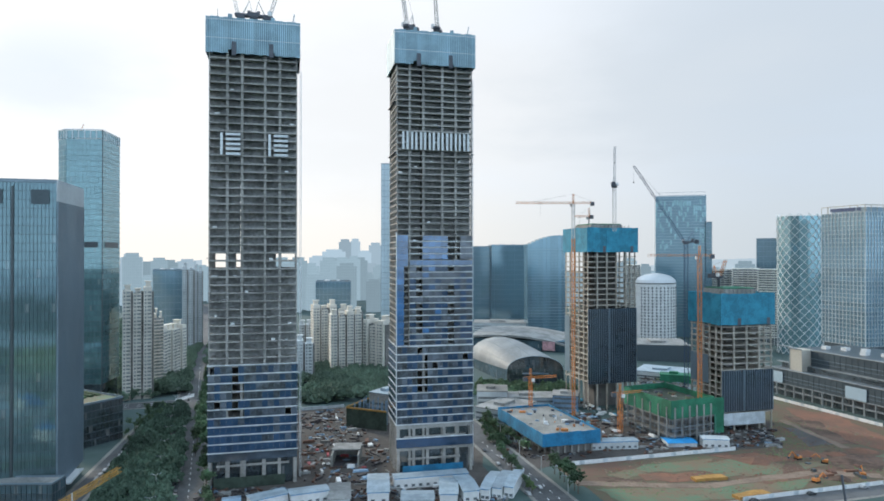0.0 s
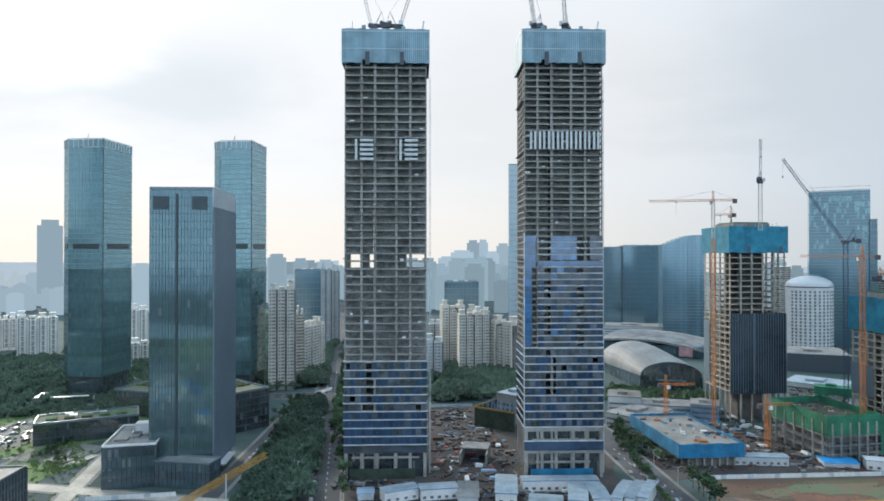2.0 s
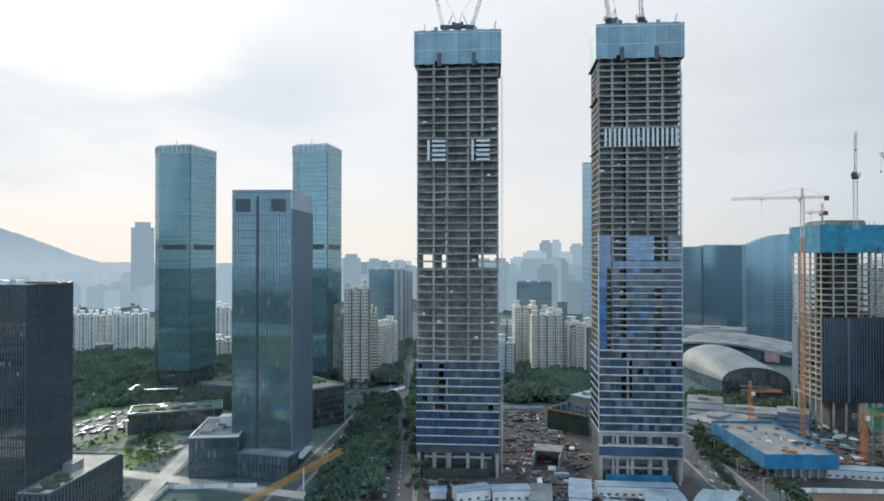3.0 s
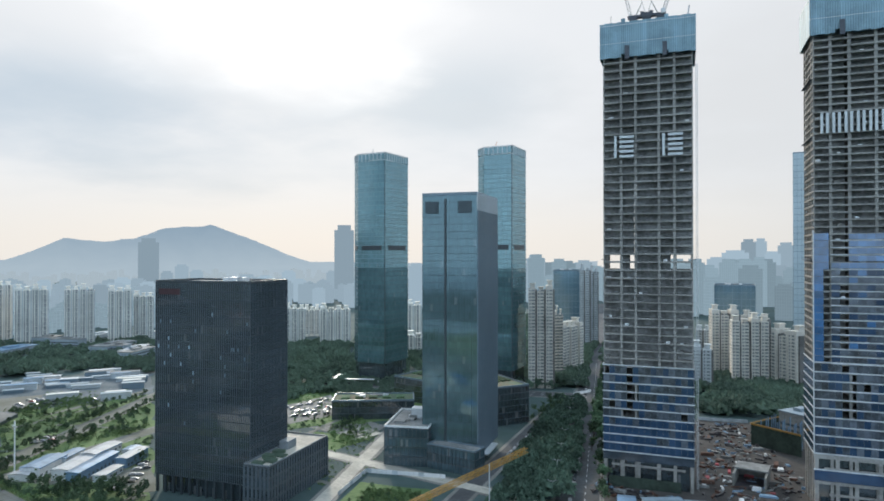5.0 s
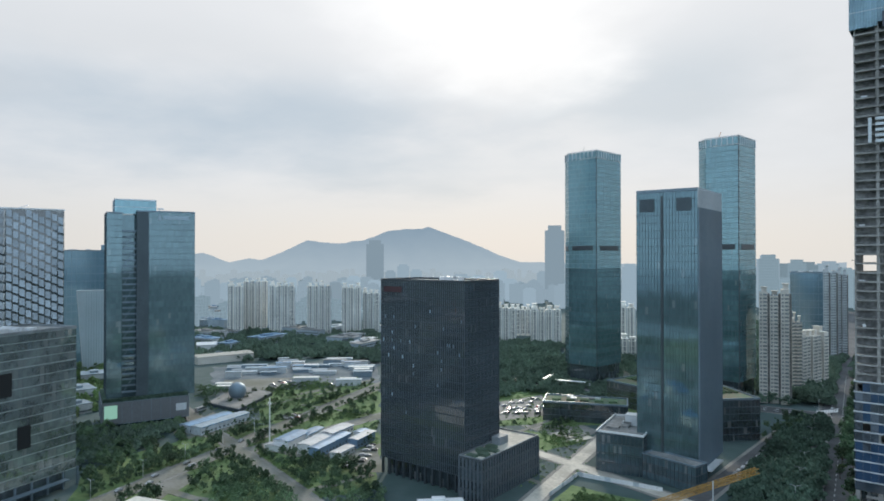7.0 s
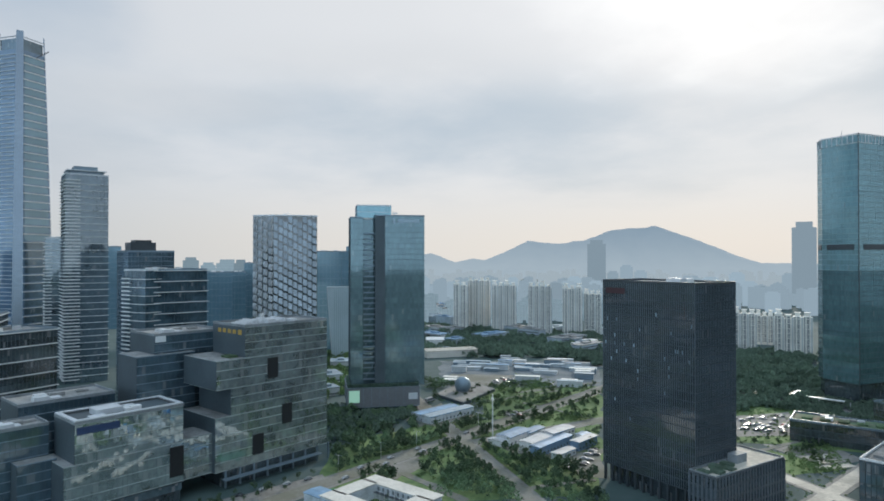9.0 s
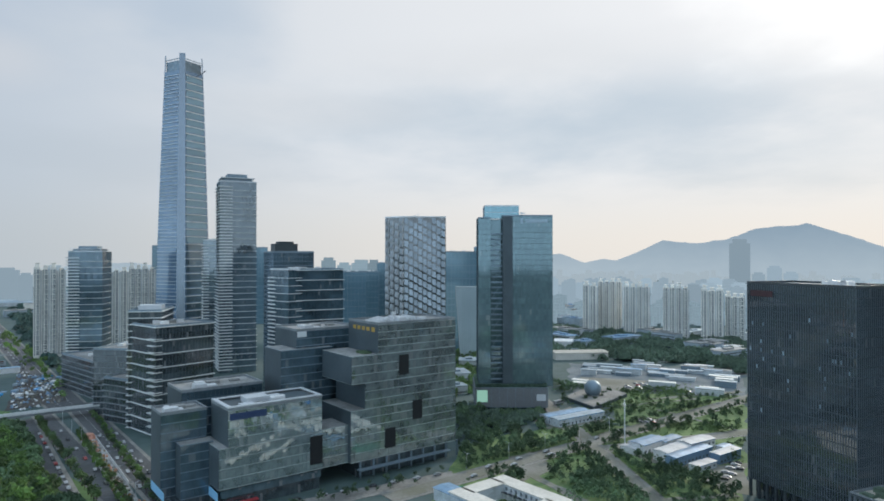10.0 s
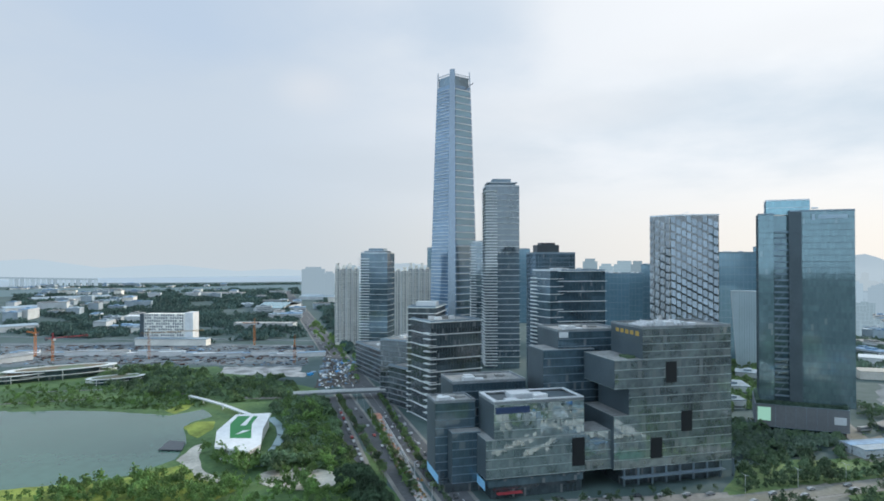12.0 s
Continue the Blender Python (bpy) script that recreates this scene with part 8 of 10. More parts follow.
plant(scatter([(-395.9, -484.9), (-423.7, -378.5), (-414.5, -338.9), (-490.8, -331.0), (-508.4, -447.8), (-449.9, -551.2)], 150, 128), 117, (0, 2), 0.5, 0.9)
plant(along((-518.4, -199.4), (-304.3, -78.8), 5, -7, 18), 118, (0, 2), 0.5, 0.8)
plant(along((-458.9, -190.3), (-303.2, -100.1), 5, -3, 19), 119, (0, 2), 0.5, 0.8)
plant(scatter([(-544.3, -236.9), (-866.4, -449.8), (-1045.1, -559.5), (-1049.5, -545.0), (-627.9, -260.5)], 60, 129), 120, (0, 1))
for k, (pts, n, h, mt, sz) in enumerate((
        ([(-308.1, 93.5), (-348.1, 117.8), (-339.9, 140.3), (-299.4, 160.8), (-280.2, 176.5), (-255.7, 161.1)], 1300, 6.5, LEAF, 1.2),
        ([(-401.7, 98.5), (-413.5, 125.3), (-393.4, 133.0), (-363.8, 116.6), (-375.2, 107.4)], 450, 6, LEAF, 1.1),
        ([(-390.4, 137.3), (-400.0, 161.2), (-350.9, 151.7), (-315.5, 155.8), (-349.0, 137.3)], 500, 5, LEAF_LIGHT, 1.0),
        ([(-501.2, 187.7), (-519.2, 234.8), (-477.8, 292.4), (-455.6, 278.8), (-476.5, 215.5), (-469.4, 184.7)], 1300, 4, LEAF_LIGHT, 0.9),
        ([(-559.0, 219.9), (-573.0, 282.9), (-517.4, 277.9), (-524.9, 226.8)], 1500, 4, LEAF_LIGHT, 1.0),
        ([(-554.2, 163.2), (-550.6, 191.0), (-586.9, 198.3), (-591.8, 174.2)], 700, 6, LEAF, 1.1),
        ([(-438.8, 198.5), (-439.9, 266.6), (-413.9, 253.3), (-420.1, 216.4)], 800, 4, LEAF_LIGHT, 0.9))):
    wood("shrubbery", list(pts), n, h, "low green shrubs and young trees in rough grass", mt, 190 + k, sz)
for k, (pts, n, h, mt, sz) in enumerate((
        ([(-461.5, 147.9), (-469.4, 175.8), (-448.7, 176.5), (-433.5, 146.6)], 600, 3, LEAF_LIGHT, 0.9),
        ([(-316.7, 329.2), (-318.6, 366.3), (-271.8, 323.1), (-278.1, 294.0)], 700, 4, LEAF_LIGHT, 0.9),
        ([(-432.7, 395.8), (-428.6, 445.7), (-452.6, 470.7), (-477.1, 436.5)], 900, 6, LEAF, 1.1),
        ([(-206.6, 227.8), (-217.8, 252.9), (-187.8, 265.6), (-173.5, 250.1)], 1200, 3, LEAF_LIGHT, 0.8),
        ([(-493.9, 68.8), (-531.6, 112.5), (-463.9, 111.1), (-403.1, 62.0)], 900, 7, LEAF, 1.1))):
    wood("shrubbery", list(pts), n, h, "low green shrubs and young trees in rough grass", mt, 200 + k, sz)
wood("woodland", [(-538.3, 447.5), (-338.5, 543.2), (-465.4, 746.8), (-707.4, 588.1)], 8000, 10, "hazy green trees behind tall office towers", LEAF_GREY, 230, 2.4)
wood("woodland", [(-243.2, 677.7), (-153.0, 703.6), (-191.2, 879.4), (-304.0, 847.1)], 3500, 10, "hazy green trees below apartment towers", LEAF_GREY, 231, 2.4)
wood("woodland", [(-504.6, 67.5), (-497.2, 108.9), (-485.3, 132.6), (-425.8, 121.1), (-402.4, 92.8), (-411.9, 55.2)], 900, 8, "dark trees at the foot of an office tower", LEAF, 301, 1.5)
plant(scatter([(-360.4, 107.5), (-374.4, 155.1), (-347.9, 171.9), (-308.2, 191.0), (-270.6, 167.7), (-328.1, 92.5)], 120, 302), 303, (0, 1, 3), 0.55, 0.95)
plant(scatter([(-411.9, 60.2), (-385.4, 115.8), (-345.3, 108.0), (-325.9, 72.5), (-350.0, 50.0)], 70, 304), 305, (0, 1, 3), 0.55, 1.0)
plant(scatter([(-465.3, -269.3), (-482.9, -245.5), (-388.0, -189.0), (-332.6, -158.5), (-329.8, -185.4), (-368.3, -211.0)], 130, 306), 307, (0, 1, 3), 0.7, 1.1)
plant(scatter([(-244.8, -296.4), (-282.0, -262.4), (-300.7, -250.1), (-298.2, -219.9), (-289.8, -195.3), (-260.0, -190.0)], 60, 308), 309, (0, 1), 0.6, 1.1)
wood("shrubbery", [(-408.2, -500.1), (-449.1, -436.6), (-489.3, -382.3), (-458.0, -330.4), (-425.9, -343.5), (-413.3, -412.3)], 900, 2.2, "low bright shrubs along a lake shore", LEAF_YOUNG, 310, 1.2)
wood("tall_grass", [(-350.8, 77.8), (-525.0, 154.6), (-605.4, 273.8), (-544.2, 333.1), (-268.2, 167.3)], 5200, 1.6, "rough grass tufts and weeds on an open plot", LEAF_LIGHT, 232, 0.7)
wood("tall_grass", [(-415.1, 379.8), (-407.5, 431.0), (-296.1, 357.9), (-230.8, 274.2), (-239.9, 232.9)], 3000, 1.4, "rough grass tufts and weeds on an open plot", LEAF_LIGHT, 233, 0.6)
wood("tall_grass", [(-431.5, -528.6), (-498.5, -389.4), (-467.8, -315.4), (-432.1, -337.4), (-393.0, -481.3)], 3000, 1.2, "rough grass and low shrubs on a lake shore", LEAF_LIGHT, 234, 0.7)
for k, (a, b, off) in enumerate((((-353.1, 61.2), (-430.7, 187.0), 9.5), ((-353.1, 61.2), (-430.7, 187.0), -9.5), ((-353.1, 61.2), (-430.7, 187.0), 14), ((-299.5, 140.5), (-468.8, 144.2), 8), ((-299.5, 140.5), (-468.8, 144.2), -8), ((-430.7, 187.0), (-503.4, 307.4), 9), ((-430.7, 187.0), (-503.4, 307.4), -9), ((-488.6, 192.2), (-508.7, 273.3), 6), ((-510.8, 231.0), (-529.1, 324.5), 8), ((-433.9, 120.5), (-451.4, 169.9), 7), ((-331.6, 108.2), (-358.3, 218.6), 0), ((-330.7, 153.5), (-391.4, 243.0), 0))):
    plant(along(a, b, 5.5, off, 500 + k), 510 + k, (0, 2), 0.55, 0.95)
wood("woodland", [(-278.8, 531.3), (-250.4, 545.3), (-555.2, 1175.5), (-631.3, 1136.4)], 4200, 10, "hazy green trees between towers and apartments", LEAF_GREY, 235, 2.8)
wood("woodland", [(-337.1, -213.6), (-309.4, -187.3), (-312.4, -161.9), (-307.7, -133.7), (-450.3, -219.2), (-494.4, -256.5), (-458.0, -277.6), (-404.2, -231.5), (-356.7, -206.2)], 1300, 10, "lighter park trees beside a boulevard", LEAF_LIGHT, 236, 1.5, clear=(PLAZA,))
wood("woodland", [(-476.4, -463.0), (-464.3, -379.7), (-470.5, -306.5), (-498.3, -266.5), (-567.3, -331.4), (-551.3, -384.7), (-596.0, -487.6), (-558.4, -550.3)], 1500, 8, "lighter park trees behind the lake", LEAF_LIGHT, 237, 1.7)
crng = np.random.default_rng(5)
for mt, lab, side in ((LEAF, "scattered green trees and shrubs of fields and verges", 1), (LEAF_YOUNG, "fresh green trees and shrubs of a lake park", -1)):
    cs, ss = [], []
    for x, y, h, w in REST:
        if (y > -110) != (side > 0):
            continue
        n = 64
        lobes = crng.uniform(-1, 1, (5, 3)) * (w * 0.42, w * 0.42, h * 0.1) + (x, y, h * 0.55)
        off = crng.normal(0, 1, (n, 3)) * (w * 0.2, w * 0.2, h * 0.11)
        cs.append(lobes[crng.integers(0, 5, n)] + off)
        ss.append(crng.uniform(0.45, 0.95, n) * w * 0.23)
    v, f = tuft_arrays(np.concatenate(cs), np.concatenate(ss), crng)
    tagged(new("tree_rest", mesh_of("tree_rest", v, f, mt)), lab, "trees", "", "stuff")

# ---- sheds, huts and low buildings ----


def shed(spec, depth, wall_h, label, roof_mat, wall_mat, windows=True, category="hut", name="site_hut", group="builders' huts", pitch=0.05):
    """A long hut with a ridged sheet roof."""
    x, y, g, w = spec
    t = thing(name, corner_pose(x, y, g, w, depth), label, category, group)
    wall = part("wall", Shape().box(-w / 2, w / 2, -depth / 2, depth / 2, 0, wall_h), wall_mat, t)
    rise = depth * pitch
    a, b = w / 2 + 0.5, depth / 2 + 0.5
    for sgn in (-1, 1):
        me = bpy.data.meshes.new("roof")
        lo, hi = wall_h - 0.02, wall_h + rise
        v = [(-a, sgn * b, lo), (a, sgn * b, lo), (a, 0, hi), (-a, 0, hi)]
        v += [(p, q, r + 0.18) for p, q, r in v]
        me.from_pydata(v, [], [(0, 1, 2, 3), (7, 6, 5, 4), (0, 4, 5, 1), (1, 5, 6, 2), (2, 6, 7, 3), (3, 7, 4, 0)])
        me.materials.append(roof_mat)
        part("roof", me, roof_mat, t)
    if windows:
        n = max(2, int(w / 3.6))
        glaze = Shape()
        for f in range(max(1, int(wall_h / 2.9))):
            for k in range(n):
                cx = -w / 2 + (k + 0.5) * w / n
                glaze.box(cx - 0.85, cx + 0.85, -depth / 2 - 0.06, -depth / 2 + 0.05, f * 2.9 + 0.9, f * 2.9 + 2.2)
        part("glazing", glaze, WINDOW, wall)["kind"] = "stuff"
        part("trim", Shape().box(-w / 2 - 0.04, w / 2 + 0.04, -depth / 2 - 0.08, -depth / 2 - 0.01, wall_h - 0.45, wall_h - 0.05), ROOF_BRIGHT, wall, "blue trim strip")
    return t


# huts below the two high towers
shed((-24.2, 329.1, 12.8, 38.8), 7, 5.6, "long white two-storey site hut with blue roof", ROOF_PALE, WHITE)
shed((-88.1, 299.3, 34.9, 17.5), 8, 5.6, "white two-storey site hut with pale roof", ROOF_PALE, WHITE)
shed((-72.0, 306.7, 21.0, 18.3), 8, 5.6, "white two-storey site hut with pale roof", ROOF_PALE, WHITE)
shed((-102.4, 301.1, 18.1, 7.8), 8, 3.5, "small hut with blue sheet roof", ROOF_BLUE, SCREEN_PALE, False)
shed((-35.8, 309.9, 5.7, 10.3), 26, 5.6, "pale blue-roofed site hut standing end-on", ROOF_PALE, WHITE)
shed((-1.1, 308.0, -0.6, 8.6), 22, 5.6, "grey-roofed site hut standing end-on", ROOF_PALE, WHITE)
shed((10.4, 311.8, 12.0, 7.9), 22, 5.6, "grey-roofed site hut standing end-on", ROOF_PALE, WHITE)
for spec in ((18.8, 315.4, -16.6, 4.5), (24.7, 317.0, -17.6, 4.5), (30.7, 318.5, -18.6, 4.5)):
    shed(spec, 26, 5.6, "grey-roofed site hut standing end-on", ROOF_PALE, WHITE)
shed((-19.3, 305.4, 2.2, 15.5), 12, 3.6, "faded blue sheet-roofed canteen hut", ROOF_PALE, SCREEN_PALE, False)
shed((-53.9, 307.3, 9.0, 10.1), 22, 3.2, "flat grey-roofed store beside huts", ROOF_GREY, PLASTER_GREY, False, pitch=0.03)
# sheds of the right-hand sites
shed((91.3, 394.6, 6.3, 30.2), 8, 5.0, "long grey site shed by a hoarding", ROOF_PALE, PLASTER_GREY)
shed((140.9, 401.0, 2.1, 18.2), 12, 2.6, "shelter with bright blue sheet roof", ROOF_BRIGHT, SCREEN_PALE, False)
shed((162.1, 400.4, -8.2, 15.7), 8, 5.6, "white two-storey site hut by a hoarding", WHITE, WHITE)
# camp in the open field
for spec, dep, wall_h, lab, roof, wall in (
        ((-374.3, 166.5, 122, 24.1), 11, 5.6, "blue-roofed two-storey builders' hut", ROOF_BLUE, WHITE),
        ((-383.0, 184.0, 122, 19.0), 7, 4.8, "low builders' hut with faded blue roof", ROOF_BLUE, SCREEN_PALE),
        ((-357.5, 173.4, 121, 25.0), 9.5, 5.8, "builders' hut with a pale sheet roof", SHEET_PALE, WHITE),
        ((-370.0, 194.5, 116, 23.5), 9.5, 6.8, "taller builders' hut with a pale sheet roof", SHEET_PALE, WHITE),
        ((-349.1, 174.4, 120, 37.1), 7.2, 5.6, "long builders' hut with blue walls and roof", ROOF_BLUE, ROOF_BLUE),
        ((-339.3, 182.5, 118, 17.4), 6.2, 3.6, "low white builders' hut beside a lane", SHEET_PALE, SCREEN_PALE),
        ((-351.6, 202.2, 118, 21.8), 6.4, 5.6, "two-storey builders' hut with a pale roof", SHEET_PALE, ROOF_BLUE),
        ((-366.0, 214.0, 118, 9.1), 6.5, 4.8, "small blue-roofed builders' hut", ROOF_BLUE, WHITE),
        ((-374.5, 161.0, 122, 5.0), 11, 3.4, "small white store hut by a mast", SHEET_PALE, WHITE)):
    shed(spec, dep, wall_h, lab, roof, wall, pitch=0.07)
for k, off in enumerate((0, 10.5)):
    shed((-441.0 - off * 0.89, 133.8 - off * 0.45, 117, 46 - 6 * k), 9, 5.2, "long builders' hut with pale blue roof in a field", (ROOF_PALE, ROOF_BLUE)[k], SCREEN_PALE, pitch=0.07)
rng = random.Random(77)
CAMP = [((-634.0, 218.2), 5, (-26, 4)), ((-650.8, 237.7), 3, (-30, 5)), ((-654.1, 279.4), 5, (-22, 3)), ((-598.2, 289.0), 4, (-24, 4)), ((-630.2, 324.7), 4, (-26, 4)), ((-535.5, 287.7), 2, (-20, 4)), ((-565.1, 255.6), 2, (-18, 2)), ((-628.3, 247.1), 4, (-20, 2)), ((-620.1, 280.4), 4, (-20, 3)), ((-560.1, 321.1), 4, (-20, 3)), ((-582.9, 186.7), 2, (-20, 3)), ((-747.5, 226.4), 4, (-20, 3)), ((-602.3, 333.6), 4, (-20, 3))]
for (cx, cy), count, step in CAMP:
    turn = 57 + rng.uniform(-4, 4)
    for k in range(count):
        px, py = cx + math.cos(radians(turn + 90)) * k * 10 - step[1] * k + rng.uniform(-4, 4), cy + math.sin(radians(turn + 90)) * k * 10 + rng.uniform(-4, 4)
        shed((px, py, turn + rng.uniform(-2, 2), rng.uniform(13, 30)), rng.uniform(5.5, 7), rng.choice((3.0, 3.0, 5.6)), "long builders' hut with pale roof", rng.choice((ROOF_PALE, WHITE, PLASTER_WHITE, ROOF_GREY, ROOF_PALE, ROOF_BLUE)), rng.choice((PLASTER_GREY, SCREEN_PALE, METAL_GREY)), False)
shed((-728.2, 217.4, 89.6, 63.1), 24, 8, "low market hall of sand-coloured stucco", BEIGE, PLASTER, False)
shed((-824.5, 244.6, 72.7, 23.9), 30, 9, "low white sheet-roofed warehouse", WHITE, WHITE, False)
# white square site office with an open court
QO = pose(*(-297.6, 66.4), 0, 0, 0, 33)
t = thing("site_office", QO, "white two-storey site office round an open court", "building")
for xa, xb, ya, yb in ((-22, 22, 10, 18), (-22, 22, -18, -10), (-22, -14, -10, 10), (14, 22, -10, 10)):
    part("wing", Shape().box(xa, xb, ya, yb, 0, 7.4), SCREEN_PALE, t)
    part("roof", Shape().box(xa - 0.7, xb + 0.7, ya - 0.7, yb + 0.7, 7.4, 7.9), PLASTER, t)
for k in range(8):
    part("window", Shape().box(-12.5 + k * 3.3, -10.5 + k * 3.3, 9.85, 10.02, 4.6, 6.4), WINDOW, t)
    part("gallery_post", Shape().box(-12.9 + k * 3.3, -12.7 + k * 3.3, 8.4, 8.6, 0, 7.4), WHITE, t)
part("gallery", Shape().box(-14, 14, 8.4, 10, 3.5, 3.8), METAL_DARK, t)
shed((*(-317.3, 32.6), 33, 24), 10, 6, "site store with pale blue roof", ROOF_BLUE, SCREEN_PALE, False)


def low_block(spec, depth, h, label, wall, roof=None, floors=True, group="low city buildings"):
    x, y, g, w = spec
    t = thing("low_building", corner_pose(x, y, g, w, depth), label, "building", group)
    body = part("wall", Shape().box(-w / 2, w / 2, -depth / 2, depth / 2, 0, h), wall, t)
    part("roof", Shape().box(-w / 2 - 0.4, w / 2 + 0.4, -depth / 2 - 0.4, depth / 2 + 0.4, h, h + 0.6).box(-w * 0.2, w * 0.1, -depth * 0.2, depth * 0.2, h + 0.6, h + 2.6), roof or ROOF_GREY, t)
    if floors:
        glaze = Shape()
        for f in range(min(4, int(h / 3.6))):
            glaze.box(-w / 2 + 1, w / 2 - 1, -depth / 2 - 0.08, -depth / 2 + 0.1, f * 3.6 + 1.1, f * 3.6 + 2.6)
        part("glazing", glaze, WINDOW, body)
    return t


# podiums and half-built decks by the frame towers
pa, pb, pc = Vector((59.9, 383.0)), Vector((39.1, 449.6)), Vector((96.7, 393.5))
t = thing("unfinished_podium", pose(0, 0, 0), "unfinished concrete deck wrapped in bright blue netting", "building")
deck = [tuple(pb), tuple(pa), tuple(pc), tuple(pc + (pb - pa))]
part("deck", Shape().prism(ccw(deck), 11.2, 12.0), CONCRETE_PALE, t)
# solid dark block added to stand for the shade below the deck
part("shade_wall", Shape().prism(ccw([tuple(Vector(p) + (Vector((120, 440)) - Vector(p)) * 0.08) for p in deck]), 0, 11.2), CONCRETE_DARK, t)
for a, b in ((pb, pa), (pa, pc), (pc, pc + (pb - pa)), (pc + (pb - pa), pb)):
    n = 9
    for k in range(n):
        p, q = a + (b - a) * (k / n), a + (b - a) * ((k + 0.985) / n)
        part("net_panel", Shape().prism(ccw(strip(tuple(p), tuple(q), 0.3)), 5.4, 13.2 + (k % 3) * 0.15), NET_ROYAL, t)
    for k in range(8):
        p = a + (b - a) * ((k + 0.5) / 8)
        p = p + (Vector((120, 440)) - p) * 0.06
        part("column", Shape().box(p.x - 0.5, p.x + 0.5, p.y - 0.5, p.y + 0.5, 0, 11.2), CONCRETE, t)
rng = random.Random(5)
for k in range(34):
    f, g2 = rng.uniform(0.08, 0.92), rng.uniform(0.08, 0.92)
    p = pa + (pb - pa) * f + (pc - pa) * g2
    s = rng.uniform(0.4, 2.2)
    part("pallet", Shape().box(p.x - s, p.x + s, p.y - s * 0.6, p.y + s * 0.6, 12.0, 12.0 + rng.uniform(0.5, 1.8)), rng.choice((WHITE, ORANGE, CRANE_DARK, ROOF_BLUE, CONCRETE)), t)
pa, pb, pc = Vector((145.5, 409.0)), Vector((128.8, 455.0)), Vector((178.6, 422.6))
t = thing("unfinished_podium", pose(0, 0, 0), "unfinished concrete podium under green netting", "building")
deck = [tuple(pb), tuple(pa), tuple(pc), tuple(pc + (pb - pa))]
for z in (4.8, 9.6, 15.0):
    part("deck", Shape().prism(ccw(deck), z - 0.7, z), CONCRETE_PALE, t)
part("roof_deck", Shape().prism(ccw(deck), 22.6, 23.2), NETTED_DARK, t, "deck laid with dark green nets")
for k in range(18):
    p = pa + (pb - pa) * (0.1 + 0.8 * ((k * 0.618) % 1)) + (pc - pa) * (0.08 + 0.84 * ((k * 0.414) % 1))
    part("pallet", Shape().box(p.x - 0.6 - k % 3, p.x + 0.6 + k % 3, p.y - 0.8, p.y + 0.8, 23.2, 23.8 + (k % 4) * 0.3), (CONCRETE, RUST, NETTED, CRANE_DARK)[k % 4], t)
for a, b in ((pb, pa), (pa, pc)):
    d = (b - a).normalized()
    out = Vector((d.y, -d.x))
    for z in (2.0, 4.0, 8.0, 10.0):
        part("scaffold_rail", Shape().beam((*(a + out * 1.2), z), (*(b + out * 1.2), z), 0.13, 4), METAL_GREY, t)
    for k in range(11):
        q = a + (b - a) * (k / 10) + out * 1.2
        part("scaffold_pole", Shape().beam((q.x, q.y, 0), (q.x, q.y, 15), 0.12, 4), METAL_GREY, t)
mid = (pa + pc + (pb - pa) * 1.0) * 0.5
# inner block coloured dark in place of shade between the open floors
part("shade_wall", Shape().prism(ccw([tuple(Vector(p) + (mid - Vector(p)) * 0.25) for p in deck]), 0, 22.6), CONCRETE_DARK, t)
for a, b in ((pb, pa), (pa, pc), (pc, pc + (pb - pa)), (pc + (pb - pa), pb)):
    for k in range(6):
        p, q = a + (b - a) * (k / 6), a + (b - a) * ((k + 0.985) / 6)
        part("net_panel", Shape().prism(ccw(strip(tuple(p), tuple(q), 0.3)), 15.2 + (k % 2) * 0.2, 27.0), NET_GREEN, t)
        p = a + (b - a) * ((k + 0.5) / 6)
        part("column", Shape().box(p.x - 0.5, p.x + 0.5, p.y - 0.5, p.y + 0.5, 0, 22.6), CONCRETE, t)
part("net_panel", Shape().prism(ccw(strip(tuple(pc), tuple(pc + Vector((7, 2))), 0.4)), 3, 26), NET_GREEN, t)
# white terraced building by the street
for k, (spec, dep, h) in enumerate((((23.9, 469.4, -35.1, 29.5), 40, 9), ((27.1, 499.3, -4.5, 23.5), 24, 14), ((48.9, 502.6, -0.5, 39.6), 22, 8), ((85.5, 497.7, -10.8, 19.2), 20, 11))):
    low_block(spec, dep, h, ("pale terraced concrete building with flat grey roofs", "pale terraced upper block with flat roof", "low grey-roofed site building", "half-built block with blue sheets")[k], (PLASTER_GREY, PLASTER_GREY, PLASTER_BLUE, ROOF_BLUE)[k], (ROOF_GREY, PAVING, ROOF_GREY, ROOF_GREY)[k])
# blocks beyond the frame towers
low_block((220.5, 727.3, -9.0, 57.8), 60, 18.1, "dark low hall with small pale sign", STONE_DARK, ROOF_GREY, False)
low_block((189.0, 632.4, -30.8, 47.4), 40, 6, "low pale construction yard roofs", PLASTER_GREY, ROOF_PALE)
low_block((205.1, 606.3, -19.9, 27.3), 14, 7, "low shed under green netting", NET_GREEN, NET_GREEN, False)
low_block((49.0, 998.8, -5.2, 82.5), 50, 14, "low dark halls beside the arena", PLASTER_GREY, ROOF_GREY)
low_block((-52.8, 467.0, -29.7, 17.3), 22, 20, "small half-built block with pale edges", CONCRETE, ROOF_PALE)
# deep pit with a yellow rail
t = thing("site_pit_wall", corner_pose(*(-65.5, 450.3, -24.5, 28.9), 60), "grey pit wall with a yellow guard rail", "wall")
part("wall", Shape().box(-16, 16, -30, -29, 0, 13).box(-16, -15, -29, 26, 0, 13), NETTED_DARK, t)
